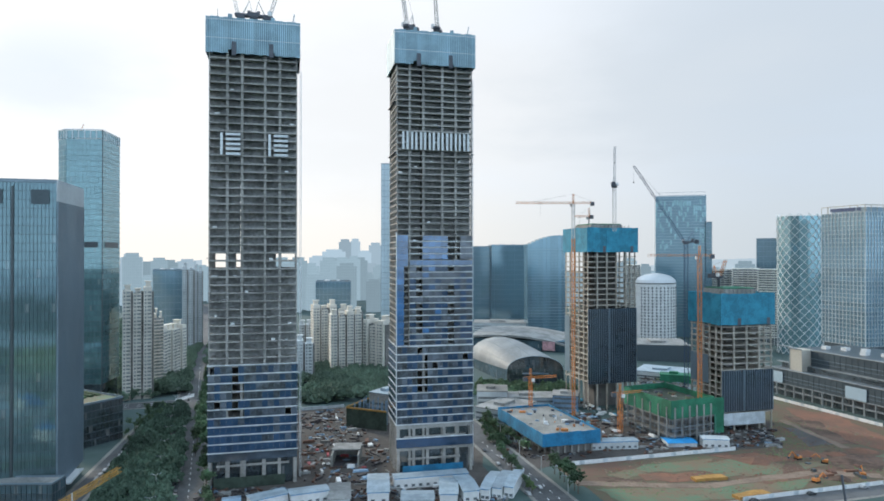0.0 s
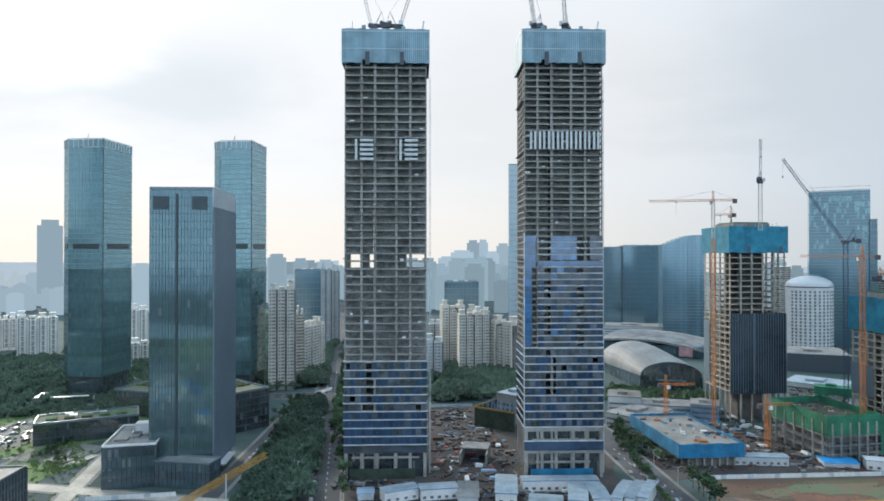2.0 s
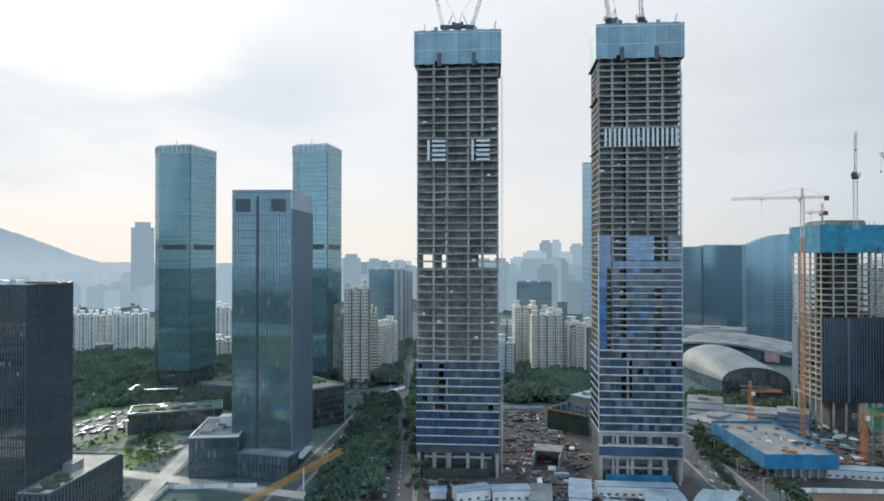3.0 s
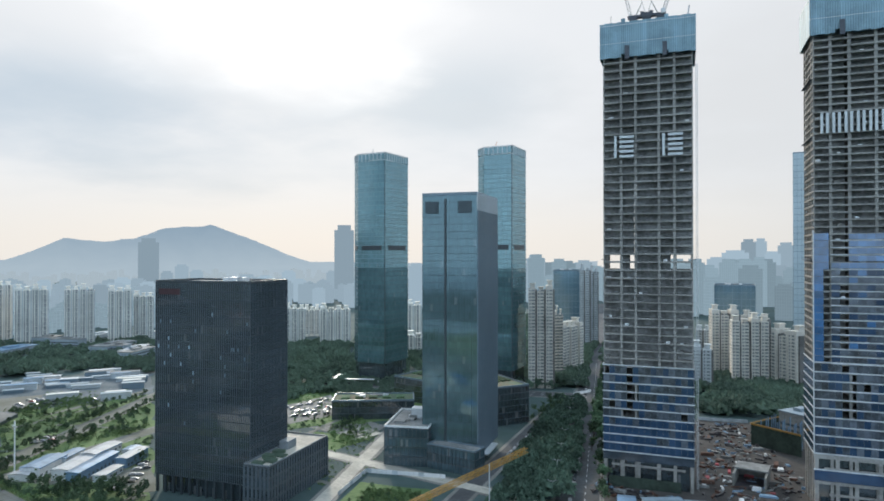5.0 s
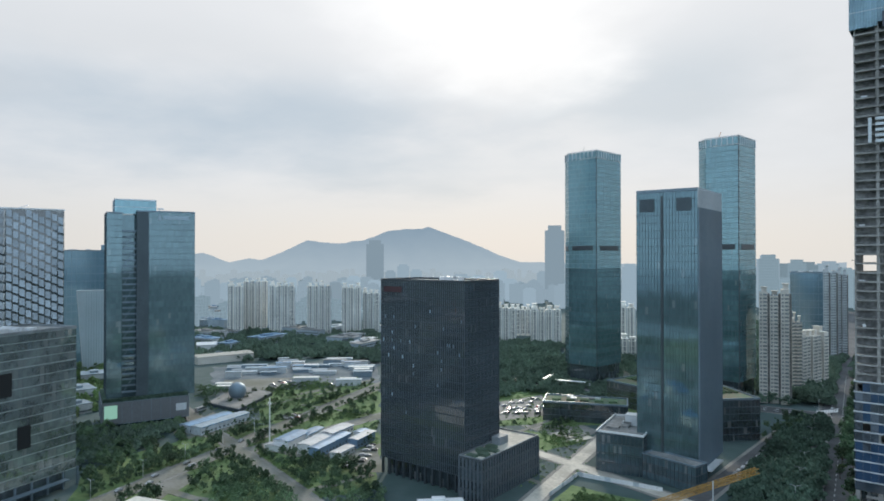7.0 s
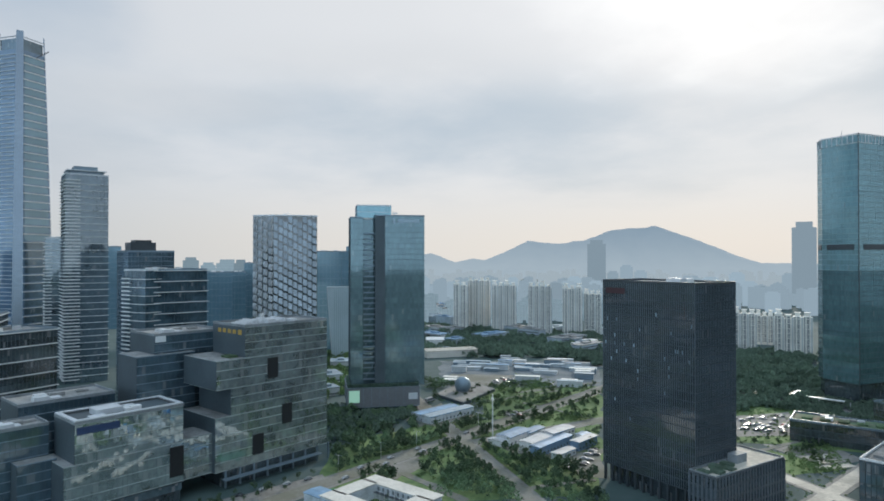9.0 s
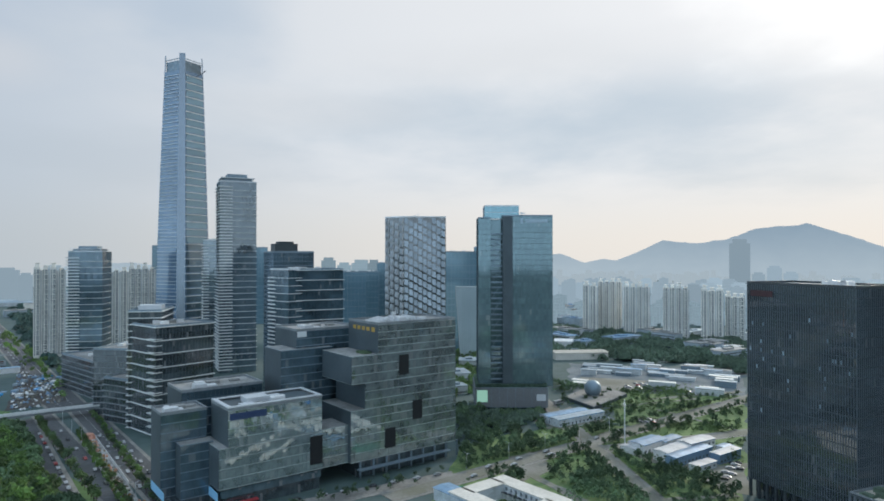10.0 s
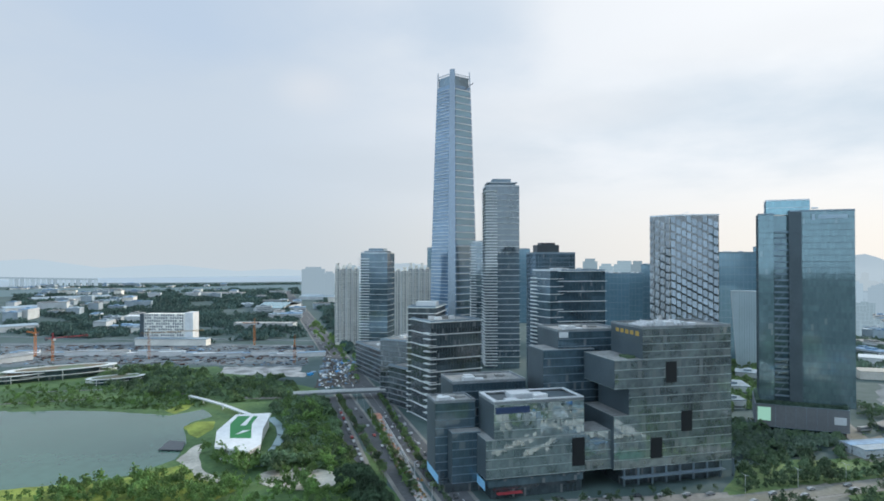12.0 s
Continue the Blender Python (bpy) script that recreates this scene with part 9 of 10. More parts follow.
part("guard_rail", Shape().box(-16, 16, -30.4, -30, 12.6, 13.7).box(-16.4, -16, -30, 26, 12.6, 13.7), YELLOW, t)
part("rebar_field", [s for s in [Shape()] for k in range(40) if s.beam((-13 + (k % 8) * 3.6, -24 + (k // 8) * 8, 0), (-13 + (k % 8) * 3.6, -24 + (k // 8) * 8, 15 + (k * 7 % 5)), 0.35)][0], ROOF_BLUE, t)["kind"] = "stuff"
t = thing("site_ramp", corner_pose(*(-63.8, 362.4, 2.2, 18.0), 22), "concrete tunnel portal with slanting walls", "ramp")
part("wall", Shape().box(-8, -7, -11, 11, 0, 7).box(7, 8, -11, 11, 0, 7).box(-7, 7, 9, 11, 0, 7), CONCRETE_PALE, t)
part("roof", Shape().box(-8, 8, -2, 11, 7, 7.8), ROOF_GREY, t)
part("ramp", Shape().box(-7, 7, -11, 9, 0, 0.6), PIT, t)

# ---- the white pavilion with a green emblem, the garden pavilion, the footbridge ----
pv = [(-326.0, -234.9), (-356.0, -254.9), (-396.8, -268.5), (-408.4, -247.1), (-369.3, -229.5), (-337.8, -211.4), (-324.0, -210.9)]
t = thing("park_pavilion", pose(0, 0, 0), "white angular pavilion with a green roof emblem", "building")
part("roof", Shape().prism(ccw(pv), 8.0, 9.2), WHITE, t)
cx, cy = sum(p[0] for p in pv) / 7, sum(p[1] for p in pv) / 7
part("wall", Shape().prism(ccw([(cx + (a - cx) * 0.9, cy + (b - cy) * 0.9) for a, b in pv]), 0, 8.0), WHITE, t)
em = [(-343.9, -236.9), (-373.0, -256.6), (-393.1, -264.1), (-397.0, -250.9), (-377.1, -242.9), (-347.6, -224.3)]
part("roof_emblem", Shape().prism(ccw(em), 9.2, 9.35), SIGN_GREEN, t, "bright green angular roof emblem")
part("roof_slot", Shape().prism(ccw([(-371.2, -247.6), (-395.6, -255.8), (-396.1, -253.9), (-372.2, -244.1)]), 9.3, 9.5), WHITE, t)
part("roof_slot", Shape().prism(ccw([(-351.5, -237.7), (-360.7, -239.0), (-363.4, -234.9), (-356.1, -235.9)]), 9.3, 9.5), WHITE, t)
ring_pts = [(-426.0, -258.2), (-408.0, -239.9), (-387.7, -226.3), (-363.7, -216.3), (-341.5, -209.9), (-327.3, -206.3)]
for a, b in zip(ring_pts, ring_pts[1:]):
    structure("pavement", Shape().prism(ccw(strip(a, b, 6, 1, 1)), 0.2, 0.6), METAL_TEAL, "curved grey-blue ramp round a pavilion", "path")
t = thing("garden_pavilion", pose(0, 0, 0), "low garden pavilion with looping flat roofs", "building")
for (ca, ra, rb, z, tilt) in (((-481.6, -575.9), 34, 16, 7.5, 0), ((-514.4, -549.0), 50, 17, 10.0, 0), ((-506.0, -475.1), 26, 12, 6.0, 0)):
    oval = [(ca[0] + ra * math.cos(k * 0.2618) * 0.75 + rb * math.sin(k * 0.2618) * -0.66, ca[1] + ra * math.cos(k * 0.2618) * -0.66 - rb * math.sin(k * 0.2618) * 0.75) for k in range(24)]
    inner = [(ca[0] + (a - ca[0]) * 0.86, ca[1] + (b - ca[1]) * 0.80) for a, b in oval]
    part("roof_rim", ring(ccw(oval), ccw(inner), z - 0.5, z + 0.1), BALCONY, t, "thin white looping roof rim")
    part("floor_slab", ring(ccw(oval), ccw(inner), z * 0.45, z * 0.45 + 0.4), BALCONY, t)
    part("roof_lawn", Shape().prism(ccw([(ca[0] + (a - ca[0]) * 0.8, ca[1] + (b - ca[1]) * 0.8) for a, b in oval]), z - 0.3, z - 0.1), NETTED, t)
    part("glass_wall", Shape().prism(ccw([(ca[0] + (a - ca[0]) * 0.7, ca[1] + (b - ca[1]) * 0.7) for a, b in oval]), 0, z - 0.6), GLASS_GREY, t)
    for k in range(0, 24, 3):
        part("column", Shape().beam((ca[0] + (oval[k][0] - ca[0]) * 0.93, ca[1] + (oval[k][1] - ca[1]) * 0.93, 0), (ca[0] + (oval[k][0] - ca[0]) * 0.93, ca[1] + (oval[k][1] - ca[1]) * 0.93, z - 0.6), 0.35), WHITE, t)
t = thing("jetty", pose(0, 0, 0), "dark timber jetty over the lake", "jetty")
part("deck", Shape().prism(ccw([(-335.3, -282.3), (-353.7, -289.1), (-354.5, -277.5), (-338.5, -267.4)]), 0.5, 1.0), METAL_DARK, t)
part("footing", Shape().prism(ccw([(-336.6, -281.8), (-352.9, -287.5), (-353.0, -278.1), (-339.1, -269.5)]), -0.2, 0.5), METAL_BLACK, t)
t = thing("park_bridge", pose(0, 0, 0), "slender pale footbridge over the lake's end", "bridge")
pts = [(-462.8, -358.7), (-455.1, -338.9), (-442.1, -310.9), (-427.8, -286.0), (-415.3, -263.4)]
for a, b in zip(pts, pts[1:]):
    part("deck", Shape().prism(ccw(strip(a, b, 3.6, 0.4, 0.4)), 3.2, 3.9), METAL_PALE, t)
    part("pier", Shape().box(a[0] - 0.5, a[0] + 0.5, a[1] - 0.5, a[1] + 0.5, 0, 3.2), METAL_PALE, t)
t = thing("footbridge", pose(0, 0, 0), "long white footbridge across the boulevard", "bridge")
pts = [(-483.7, -271.9), (-502.9, -239.6), (-526.2, -194.6)]
for a, b in zip(pts, pts[1:]):
    part("deck", Shape().prism(ccw(strip(a, b, 6)), 4.4, 6.2), STONE_PALE, t)
    for sd in (-2.8, 2.8):
        u = (Vector(b) - Vector(a)).normalized()
        n = Vector((-u.y, u.x)) * sd
        part("parapet", Shape().prism(ccw(strip(tuple(Vector(a) + n), tuple(Vector(b) + n), 0.3)), 6.2, 7.5), BALCONY, t)
for x, y in pts:
    part("pier", Shape().box(x - 0.8, x + 0.8, y - 0.8, y + 0.8, 0, 5.0), BALCONY, t)
t = thing("lift_house", pose(*(-533.0, -190.3), 0, 0, 0, 30), "small glass lift house at a footbridge", "building")
part("glass_body", Shape().box(-4, 4, -4, 4, 0, 9), GLASS_SKYPALE, t)
part("roof", Shape().box(-4.6, 4.6, -4.6, 4.6, 9, 9.5), METAL_PALE, t)

# ---- low city towards the bay ----
x, y, g, w = (-745.2, -651.8, 103.6, 69.1)
t = thing("office_block", corner_pose(x, y, g, w, 18), "white slab building with a grid of dark windows", "building")
HB = 41.8
part("wall", Shape().box(-w / 2, w / 2, -9, 9, 0, HB), PLASTER_WHITE, t)
part("stair_tower", Shape().box(w / 2 - 11, w / 2 + 0.6, -9.6, 9.6, 0, HB + 2.4), WHITE, t)
part("side_tower", Shape().box(-w / 2 - 8, -w / 2, -6, 8, 0, HB), METAL_SLATE, t)
slab_windows = Shape()
for f in range(int(HB / 4)):
    for c in range(17):
        if (f * 5 + c * 3) % 7:
            slab_windows.box(-w / 2 + 1.0 + c * (w - 13) / 17, -w / 2 + 1.0 + c * (w - 13) / 17 + (w - 13) / 17 * 0.62, -9.15, -8.9, f * 4 + 3, f * 4 + 5.6)
part("window_field", slab_windows, WINDOW, t, "grid of dark windows")["kind"] = "stuff"
part("podium", Shape().box(-w / 2 - 4, w / 2 + 26, -26, -10, 0, 9), PLASTER_WHITE, t)
part("podium_roof", Shape().box(-w / 2 - 5, w / 2 + 27, -27, -9.9, 9, 9.8), ROOF_PALE, t)
rng = random.Random(31)
ZONES = [([(-922.7, -1131.9), (-996.6, -891.6), (-1440.2, -1288.8), (-1331.7, -1634.3)], 22, 8, 22), ([(-1421.8, -1744.9), (-1625.8, -1098.0), (-2322.3, -1568.7), (-2024.5, -2485.3)], 64, 8, 18), ([(-1052.4, -710.5), (-1086.5, -599.4), (-1939.7, -1091.7), (-1888.1, -1253.4)], 14, 6, 14), ([(-1198.5, -635.3), (-1226.0, -546.5), (-2380.4, -1061.5), (-2324.9, -1232.8)], 24, 8, 18), ([(-1065.6, -1065.6), (-1096.2, -966.7), (-850.2, -749.5), (-826.7, -826.4)], 8, 6, 14),
         ([(-824.1, 234.1), (-651.1, 397.5), (-889.6, 542.9), (-1125.7, 319.6)], 16, 6, 14), ([(-1079.8, 314.1), (-1036.7, 354.8), (-1377.2, 471.2), (-1434.4, 417.1)], 12, 8, 16), ([(556.5, 1066.1), (570.5, 1262.0), (299.6, 988.5), (352.2, 922.2)], 8, 8, 16)]
for poly, n, h0, h1 in ZONES:
    for px, py in scatter(list(poly), n, rng.randrange(999)):
        low_block((px, py, rng.choice((30, 120)) + rng.uniform(-4, 4), rng.uniform(18, 60)), rng.uniform(14, 28), rng.uniform(h0, h1), "low city building with a pale flat roof", rng.choice((PLASTER_BLUE, PLASTER_BLUE, PLASTER_GREY, PLASTER_WHITE)), rng.choice((ROOF_GREY, ROOF_PALE, ROOF_BLUE)), h0 != 8)
for spec, dep, wall_h, lab, roof in (((-1081.5, -1311.6, 159.3, 139.6), 60, 9, "wide grey-roofed depot shed", ROOF_PALE), ((-1352.0, -1541.0, 150.7, 197.9), 70, 9, "wide blue-grey depot shed", ROOF_PALE), ((-789.4, -969.2, 150.1, 54.7), 40, 9, "pale flat depot hall", ROOF_PALE), ((-1262.8, -809.5, 103.3, 64.0), 160, 8, "long glass-roofed market shed", GLASS_SKYPALE), ((-1732.6, -1355.7, 109.4, 176.5), 50, 8, "wide grey-roofed depot shed", ROOF_GREY), ((-956.2, -880.7, 104.5, 43.6), 30, 14, "white walled depot hall", WHITE), ((-950.4, -647.5, 104.6, 101.4), 26, 9, "pale low works hall with sand walls", PALE_SPOIL), ((-1663.4, -918.2, 92.9, 121.6), 90, 9, "wide blue-grey depot shed", ROOF_PALE), ((-555.8, -682.3, 171.3, 38.2), 30, 6, "low grey-roofed works shed", ROOF_GREY)):
    shed(spec, dep, wall_h, lab, roof, PLASTER_GREY, False, "shed", "depot_shed", "depot sheds", 0.05)
# the long cleared works beside the bay road
sheet("ground", wobble([(-542.5, -664.9), (-600.7, -537.0), (-638.9, -345.3), (-799.5, -415.1), (-757.0, -677.0), (-692.1, -848.7)], 30, 3, 40), 0.08, WORKS, "grey works strip with sheds", "building site")
for k in range(30):
    f = k / 30
    px, py = [a + (b - a) * f + rng.uniform(-8, 8) for a, b in zip((-604.7, -741.3), (-705.4, -377.5))]
    shed((px, py, 122 + rng.uniform(-6, 6), rng.uniform(16, 34)), rng.uniform(6, 10), rng.choice((3.2, 5.6)), "pale-roofed hut on a works strip", rng.choice((ROOF_PALE, WHITE, ROOF_BLUE, ROOF_GREY)), WHITE, False)
for k, (a, b, w) in enumerate((((-568.8, -697.2), (-653.3, -349.6), 7), ((-626.3, -767.8), (-722.9, -383.0), 9), ((-678.8, -832.3), (-792.2, -419.8), 8), ((-799.8, -715.2), (-842.9, -437.6), 10), ((-751.4, -921.5), (-777.8, -695.6), 8))):
    sheet("road", strip(a, b, w), 0.3 + k * 0.006, WORKS, "grey haul road through a works strip", "road")
hammerhead_crane(*(-610.1, -692.6), 0, 28, 160, 26, 8, ORANGE, ORANGE, "orange crane on the works strip", 2.2)
hammerhead_crane(*(-635.4, -548.6), 0, 30, 45, 62, 9, ORANGE, YELLOW, "yellow and orange crane on the works strip", 2.2)
hammerhead_crane(*(-775.1, -495.5), 0, 30, 200, 16, 6, ORANGE, ORANGE, "orange crane on the works strip", 2.0)
luffing_crane(*(-652.5, -365.5), 0, 18, -60, 24, 42, ORANGE, ORANGE, "orange luffing crane on the works strip", 2.4)
hammerhead_crane(*(-589.4, -643.2), 0, 26, 70, 40, 8, ORANGE, SIGN_RED, "dull red crane on the works strip", 1.8)
sheet("ground", wobble([(-575.5, -411.7), (-584.5, -315.9), (-637.1, -351.3), (-613.8, -428.4)], 10, 3, 41), 0.12, PALE_SPOIL, "heap of pale excavated spoil", "spoil")
sheet("ground", wobble([(-537.1, -278.7), (-568.7, -247.5), (-687.0, -320.3), (-711.3, -357.9)], 10, 2, 42), 0.28, SITE, "road works yard with blue sheets", "building site")
for k in range(26):
    px, py = [a + (b - a) * rng.random() for a, b in zip((-557.1, -286.1), (-685.1, -326.6))]
    ob = new("tarpaulin", Shape().box(px - 3, px + 3, py - 2, py + 2, 0, rng.uniform(1.0, 2.6)).mesh("tarpaulin", rng.choice((ROOF_BLUE, ROOF_BRIGHT, WHITE, ROOF_PALE))))
    tagged(ob, "blue and white sheeted stack of building material", "tarpaulin", "sheeted stacks")

# median works of the boulevard
MA, MB = Vector((-448.6, -182.4)), Vector((-301.0, -97.4))
sheet("ground", wobble(strip(tuple(MA), tuple(MB), 7, 6, 40), 8, 0.5, 43), 0.36, PALE_SPOIL, "dug-up median strip with rubble", "building site")
for side in (-3.9, 3.9):
    u = (MB - MA).normalized()
    n = Vector((-u.y, u.x)) * side
    t = thing("hoarding", pose(0, 0, 0), "white hoarding along dug-up median works", "fence")
    for k in range(26):
        a = MA + n + u * (k * 4.2)
        part("hoarding_panel", Shape().prism(ccw(strip(tuple(a), tuple(a + u * 4.1), 0.15)), 0, 2.2), WHITE, t)
tagged(new("tarpaulin", Shape().prism([(MA.x + 5 * math.cos(k * 0.52), MA.y + 5 * math.sin(k * 0.52)) for k in range(12)], 0, 3.5, [(MA.x + 3 * math.cos(k * 0.52), MA.y + 3 * math.sin(k * 0.52)) for k in range(12)]).mesh("tarpaulin", SIGN_PINK)), "pink-orange sheeted mound in the median", "tarpaulin")


heap = np.random.default_rng(81)
for mt, cnt, lab in ((SIGN_PINK, 90, "orange sheets over rubble along a median"), (DUST, 160, "grey rubble along a dug-up median"), (OCHRE, 60, "clay spoil along a dug-up median")):
    f = heap.uniform(-0.05, 1.15, cnt)
    base = np.column_stack([MA.x + (MB.x - MA.x) * f, MA.y + (MB.y - MA.y) * f, np.full(cnt, 0.5)]) + heap.normal(0, 1, (cnt, 3)) * (1.6, 1.6, 0.2)
    v, fc = clump_arrays(base, heap.uniform(0.5, 1.5, cnt), heap)
    tagged(new("rubble", mesh_of("rubble", v, fc, mt)), lab, "rubble", "", "stuff")
yard = [(-532.5, -276.3), (-559.4, -240.6), (-687.3, -319.1), (-719.5, -362.0)]
for mt, cnt, lab in ((ROOF_BLUE, 70, "blue sheeted pallets in a road works yard"), (WHITE, 60, "white barriers in a road works yard"), (DUST, 90, "spoil in a road works yard")):
    pts = np.array(scatter(yard, cnt, 700 + cnt))
    v, fc = clump_arrays(np.column_stack([pts, np.full(len(pts), 0.7)]), heap.uniform(0.8, 2.2, len(pts)), heap)
    tagged(new("rubble", mesh_of("rubble", v, fc, mt)), lab, "rubble", "", "stuff")


def hoarding(a, b, label, mat, h=2.4, step=3.0):
    a, b = Vector(a), Vector(b)
    u = (b - a).normalized()
    n = int((b - a).length / step)
    t = thing("hoarding", pose(a.x, a.y, 0), label, "fence", "site hoardings")
    for k in range(n):
        p = u * (k * step)
        part("hoarding_panel", Shape().prism(ccw(strip(tuple(p), tuple(p + u * (step - 0.12)), 0.14)), 0.05, h), mat if (k * 7) % 5 else SCREEN_PALE, t)


hoarding((64.1, 364.2), (182.9, 395.8), "white site hoarding between plots", WHITE)
hoarding((146.2, 313.0), (230.4, 336.0), "white site hoarding along a street", WHITE)
hoarding((274.4, 538.7), (307.1, 447.5), "white site hoarding along the mall", WHITE)
hoarding((-234.8, 272.6), (-190.0, 289.8), "white lattice hoarding round a green plot", WHITE)
hoarding((-223.4, 238.0), (-234.8, 272.6), "white lattice hoarding round a green plot", WHITE)
hoarding((34.7, 471.7), (52.0, 393.4), "blue and white hoarding along a street", SCREEN_PALE)
hoarding((-108.3, 495.3), (-76.2, 506.3), "pale hoarding behind a building site", SCREEN_PALE)

# ---- cars ----


def car_model(paint, label, long=4.5):
    t = thing("car", pose(0, 0, 0), label, "car", "parked and passing cars")
    h = long / 2
    me = bpy.data.meshes.new("body")
    prof = [(-h, 0.35), (h, 0.35), (h, 0.75), (h * 0.55, 0.92), (h * 0.25, 1.42), (-h * 0.55, 1.45), (-h * 0.9, 0.98), (-h, 0.85)]
    k = len(prof)
    me.from_pydata([(a, -0.88, z) for a, z in prof] + [(a, 0.88, z) for a, z in prof], [], [tuple(range(k - 1, -1, -1))[::-1], tuple(range(2 * k - 1, k - 1, -1))] + [(i, i + k, (i + 1) % k + k, (i + 1) % k) for i in range(k)])
    me.materials.append(paint)
    body = part("body", me, paint, t)
    part("window", Shape().prism(rect(h * 0.85, 1.79, -h * 0.15), 0.98, 1.3), WINDOW, body)
    for sx in (-h * 0.62, h * 0.62):
        part("axle", Shape().beam((sx, -0.9, 0.33), (sx, 0.9, 0.33), 0.33, 8), TYRE, t)
    return t


CARS = [car_model(CAR_WHITE, "white saloon car at the roadside"), car_model(CAR_DARK, "dark grey saloon car at the roadside"), car_model(CAR_SILVER, "silver saloon car at the roadside"), car_model(CAR_RED, "dull red saloon car at the roadside"), car_model(CAR_WHITE, "white delivery van at the roadside", 5.6)]
CAR_FIRST = [True] * len(CARS)


def put_cars(points, heading, seed, z=0.3):
    rng = random.Random(seed)
    for x, y in points:
        k = rng.choices(range(5), (6, 4, 4, 1, 2))[0]
        m = pose(x, y, z, 0, 0, heading + rng.uniform(-3, 3) + rng.choice((0, 180)))
        if CAR_FIRST[k]:
            CAR_FIRST[k] = False
            CARS[k].matrix_world = m
        else:
            copy_thing(CARS[k], m)


def heading(a, b):
    return math.degrees(math.atan2(b[1] - a[1], b[0] - a[0]))


LINES = [((-185.2, 333.3), (-204.0, 436.3), 8.0, -3.2), ((-124.9, 297.2), (-159.3, 399.7), 7.5, 0), ((-462.6, -222.3), (-317.7, -134.9), 10, 2.6), ((-461.8, -224.9), (-316.9, -137.7), 14, -1.5), ((-466.3, -210.0), (-302.4, -102.8), 26, 2.5), ((-455.7, -170.7), (-307.6, -85.5), 24, 3), ((-454.5, -174.8), (-306.8, -88.1), 30, -3),
         ((32.4, 377.2), (51.4, 315.7), 17, 3), ((29.6, 393.4), (48.6, 315.7), 24, -4), ((-358.9, 70.3), (-424.5, 180.1), 24, 3), ((-349.6, 55.9), (-419.3, 169.6), 31, -3), ((-685.1, -326.6), (-1045.9, -556.6), 30, 6), ((-167.7, 427.1), (-242.8, 637.4), 22, 4), ((152.5, 310.9), (227.1, 331.1), 33, 2)]
for i, (a, b, step, off) in enumerate(LINES):
    put_cars(along(a, b, step, off, i), heading(a, b), 50 + i)
put_cars(scatter([(-389.9, 353.9), (-384.0, 402.1), (-343.3, 363.2), (-353.1, 324.3)], 34, 61), heading((-389.9, 353.9), (-384.0, 402.1)), 62, 0.12)
put_cars(scatter([(-324.8, 177.1), (-335.4, 189.8), (-359.7, 219.7), (-339.8, 211.0), (-322.8, 184.2)], 14, 63), 60, 64, 0.06)
put_cars(scatter([(-590.9, 245.0), (-552.3, 290.6), (-534.7, 275.8), (-560.6, 229.6)], 22, 65), 55, 66, 0.1)
put_cars(scatter([(-453.9, 198.4), (-454.5, 209.0), (-437.9, 203.1), (-442.5, 194.1)], 9, 67), 50, 68, 0.08)
for a, b, off, lab in (((-495.7, 132.8), (-507.9, 150.4), 0, "long white coach beside a tower"), ((-507.9, 150.4), (-517.6, 164.1), 0, "long white coach beside a tower")):
    t = thing("coach", pose(*a, 0.1, 0, 0, heading(a, b)), lab, "bus", "coaches")
    part("body", Shape().box(0, 11.5, -1.25, 1.25, 0.5, 3.3), CAR_WHITE, t)
    part("window", Shape().box(0.5, 11.2, -1.28, 1.28, 1.7, 2.7), WINDOW, t)
    for sx in (2, 9):
        for sy in (-1.1, 1.1):
            part("wheel", Shape().beam((sx, sy - 0.14, 0.5), (sx, sy + 0.14, 0.5), 0.5, 10), TYRE, t)

# ---- site clutter, lamps, masts ----
CLUTTER = [([(-103.4, 474.8), (-77.5, 495.4), (-35.7, 393.3), (-31.2, 344.1), (-71.6, 335.6)], 50, (PIT, CONCRETE_DARK, ROOF_GREY, SIGN_RED, WHITE, RUST, ROOF_BLUE)), ([(51.9, 510.3), (109.1, 551.4), (131.4, 475.1), (112.0, 405.1), (76.6, 405.0)], 80, (PIT, ROOF_GREY, ROOF_BLUE, WHITE, NET_BLUE, RUST)),
           ([(141.5, 467.1), (165.7, 444.4), (168.8, 405.2), (122.6, 393.5)], 40, (WHITE, ROOF_GREY, PIT, ROOF_BLUE)), ([(210.0, 377.4), (246.3, 377.5), (224.7, 344.4), (200.1, 348.7)], 9, (RUST, CLAY, METAL_DARK)), ([(-28.6, 348.4), (35.0, 344.2), (31.9, 314.3), (-25.8, 314.2)], 40, (WHITE, ROOF_GREY, ROOF_BLUE)), ([(211.4, 430.6), (224.8, 424.0), (211.7, 399.3), (196.0, 399.3)], 20, (METAL_DARK, PIT, ROOF_GREY))]
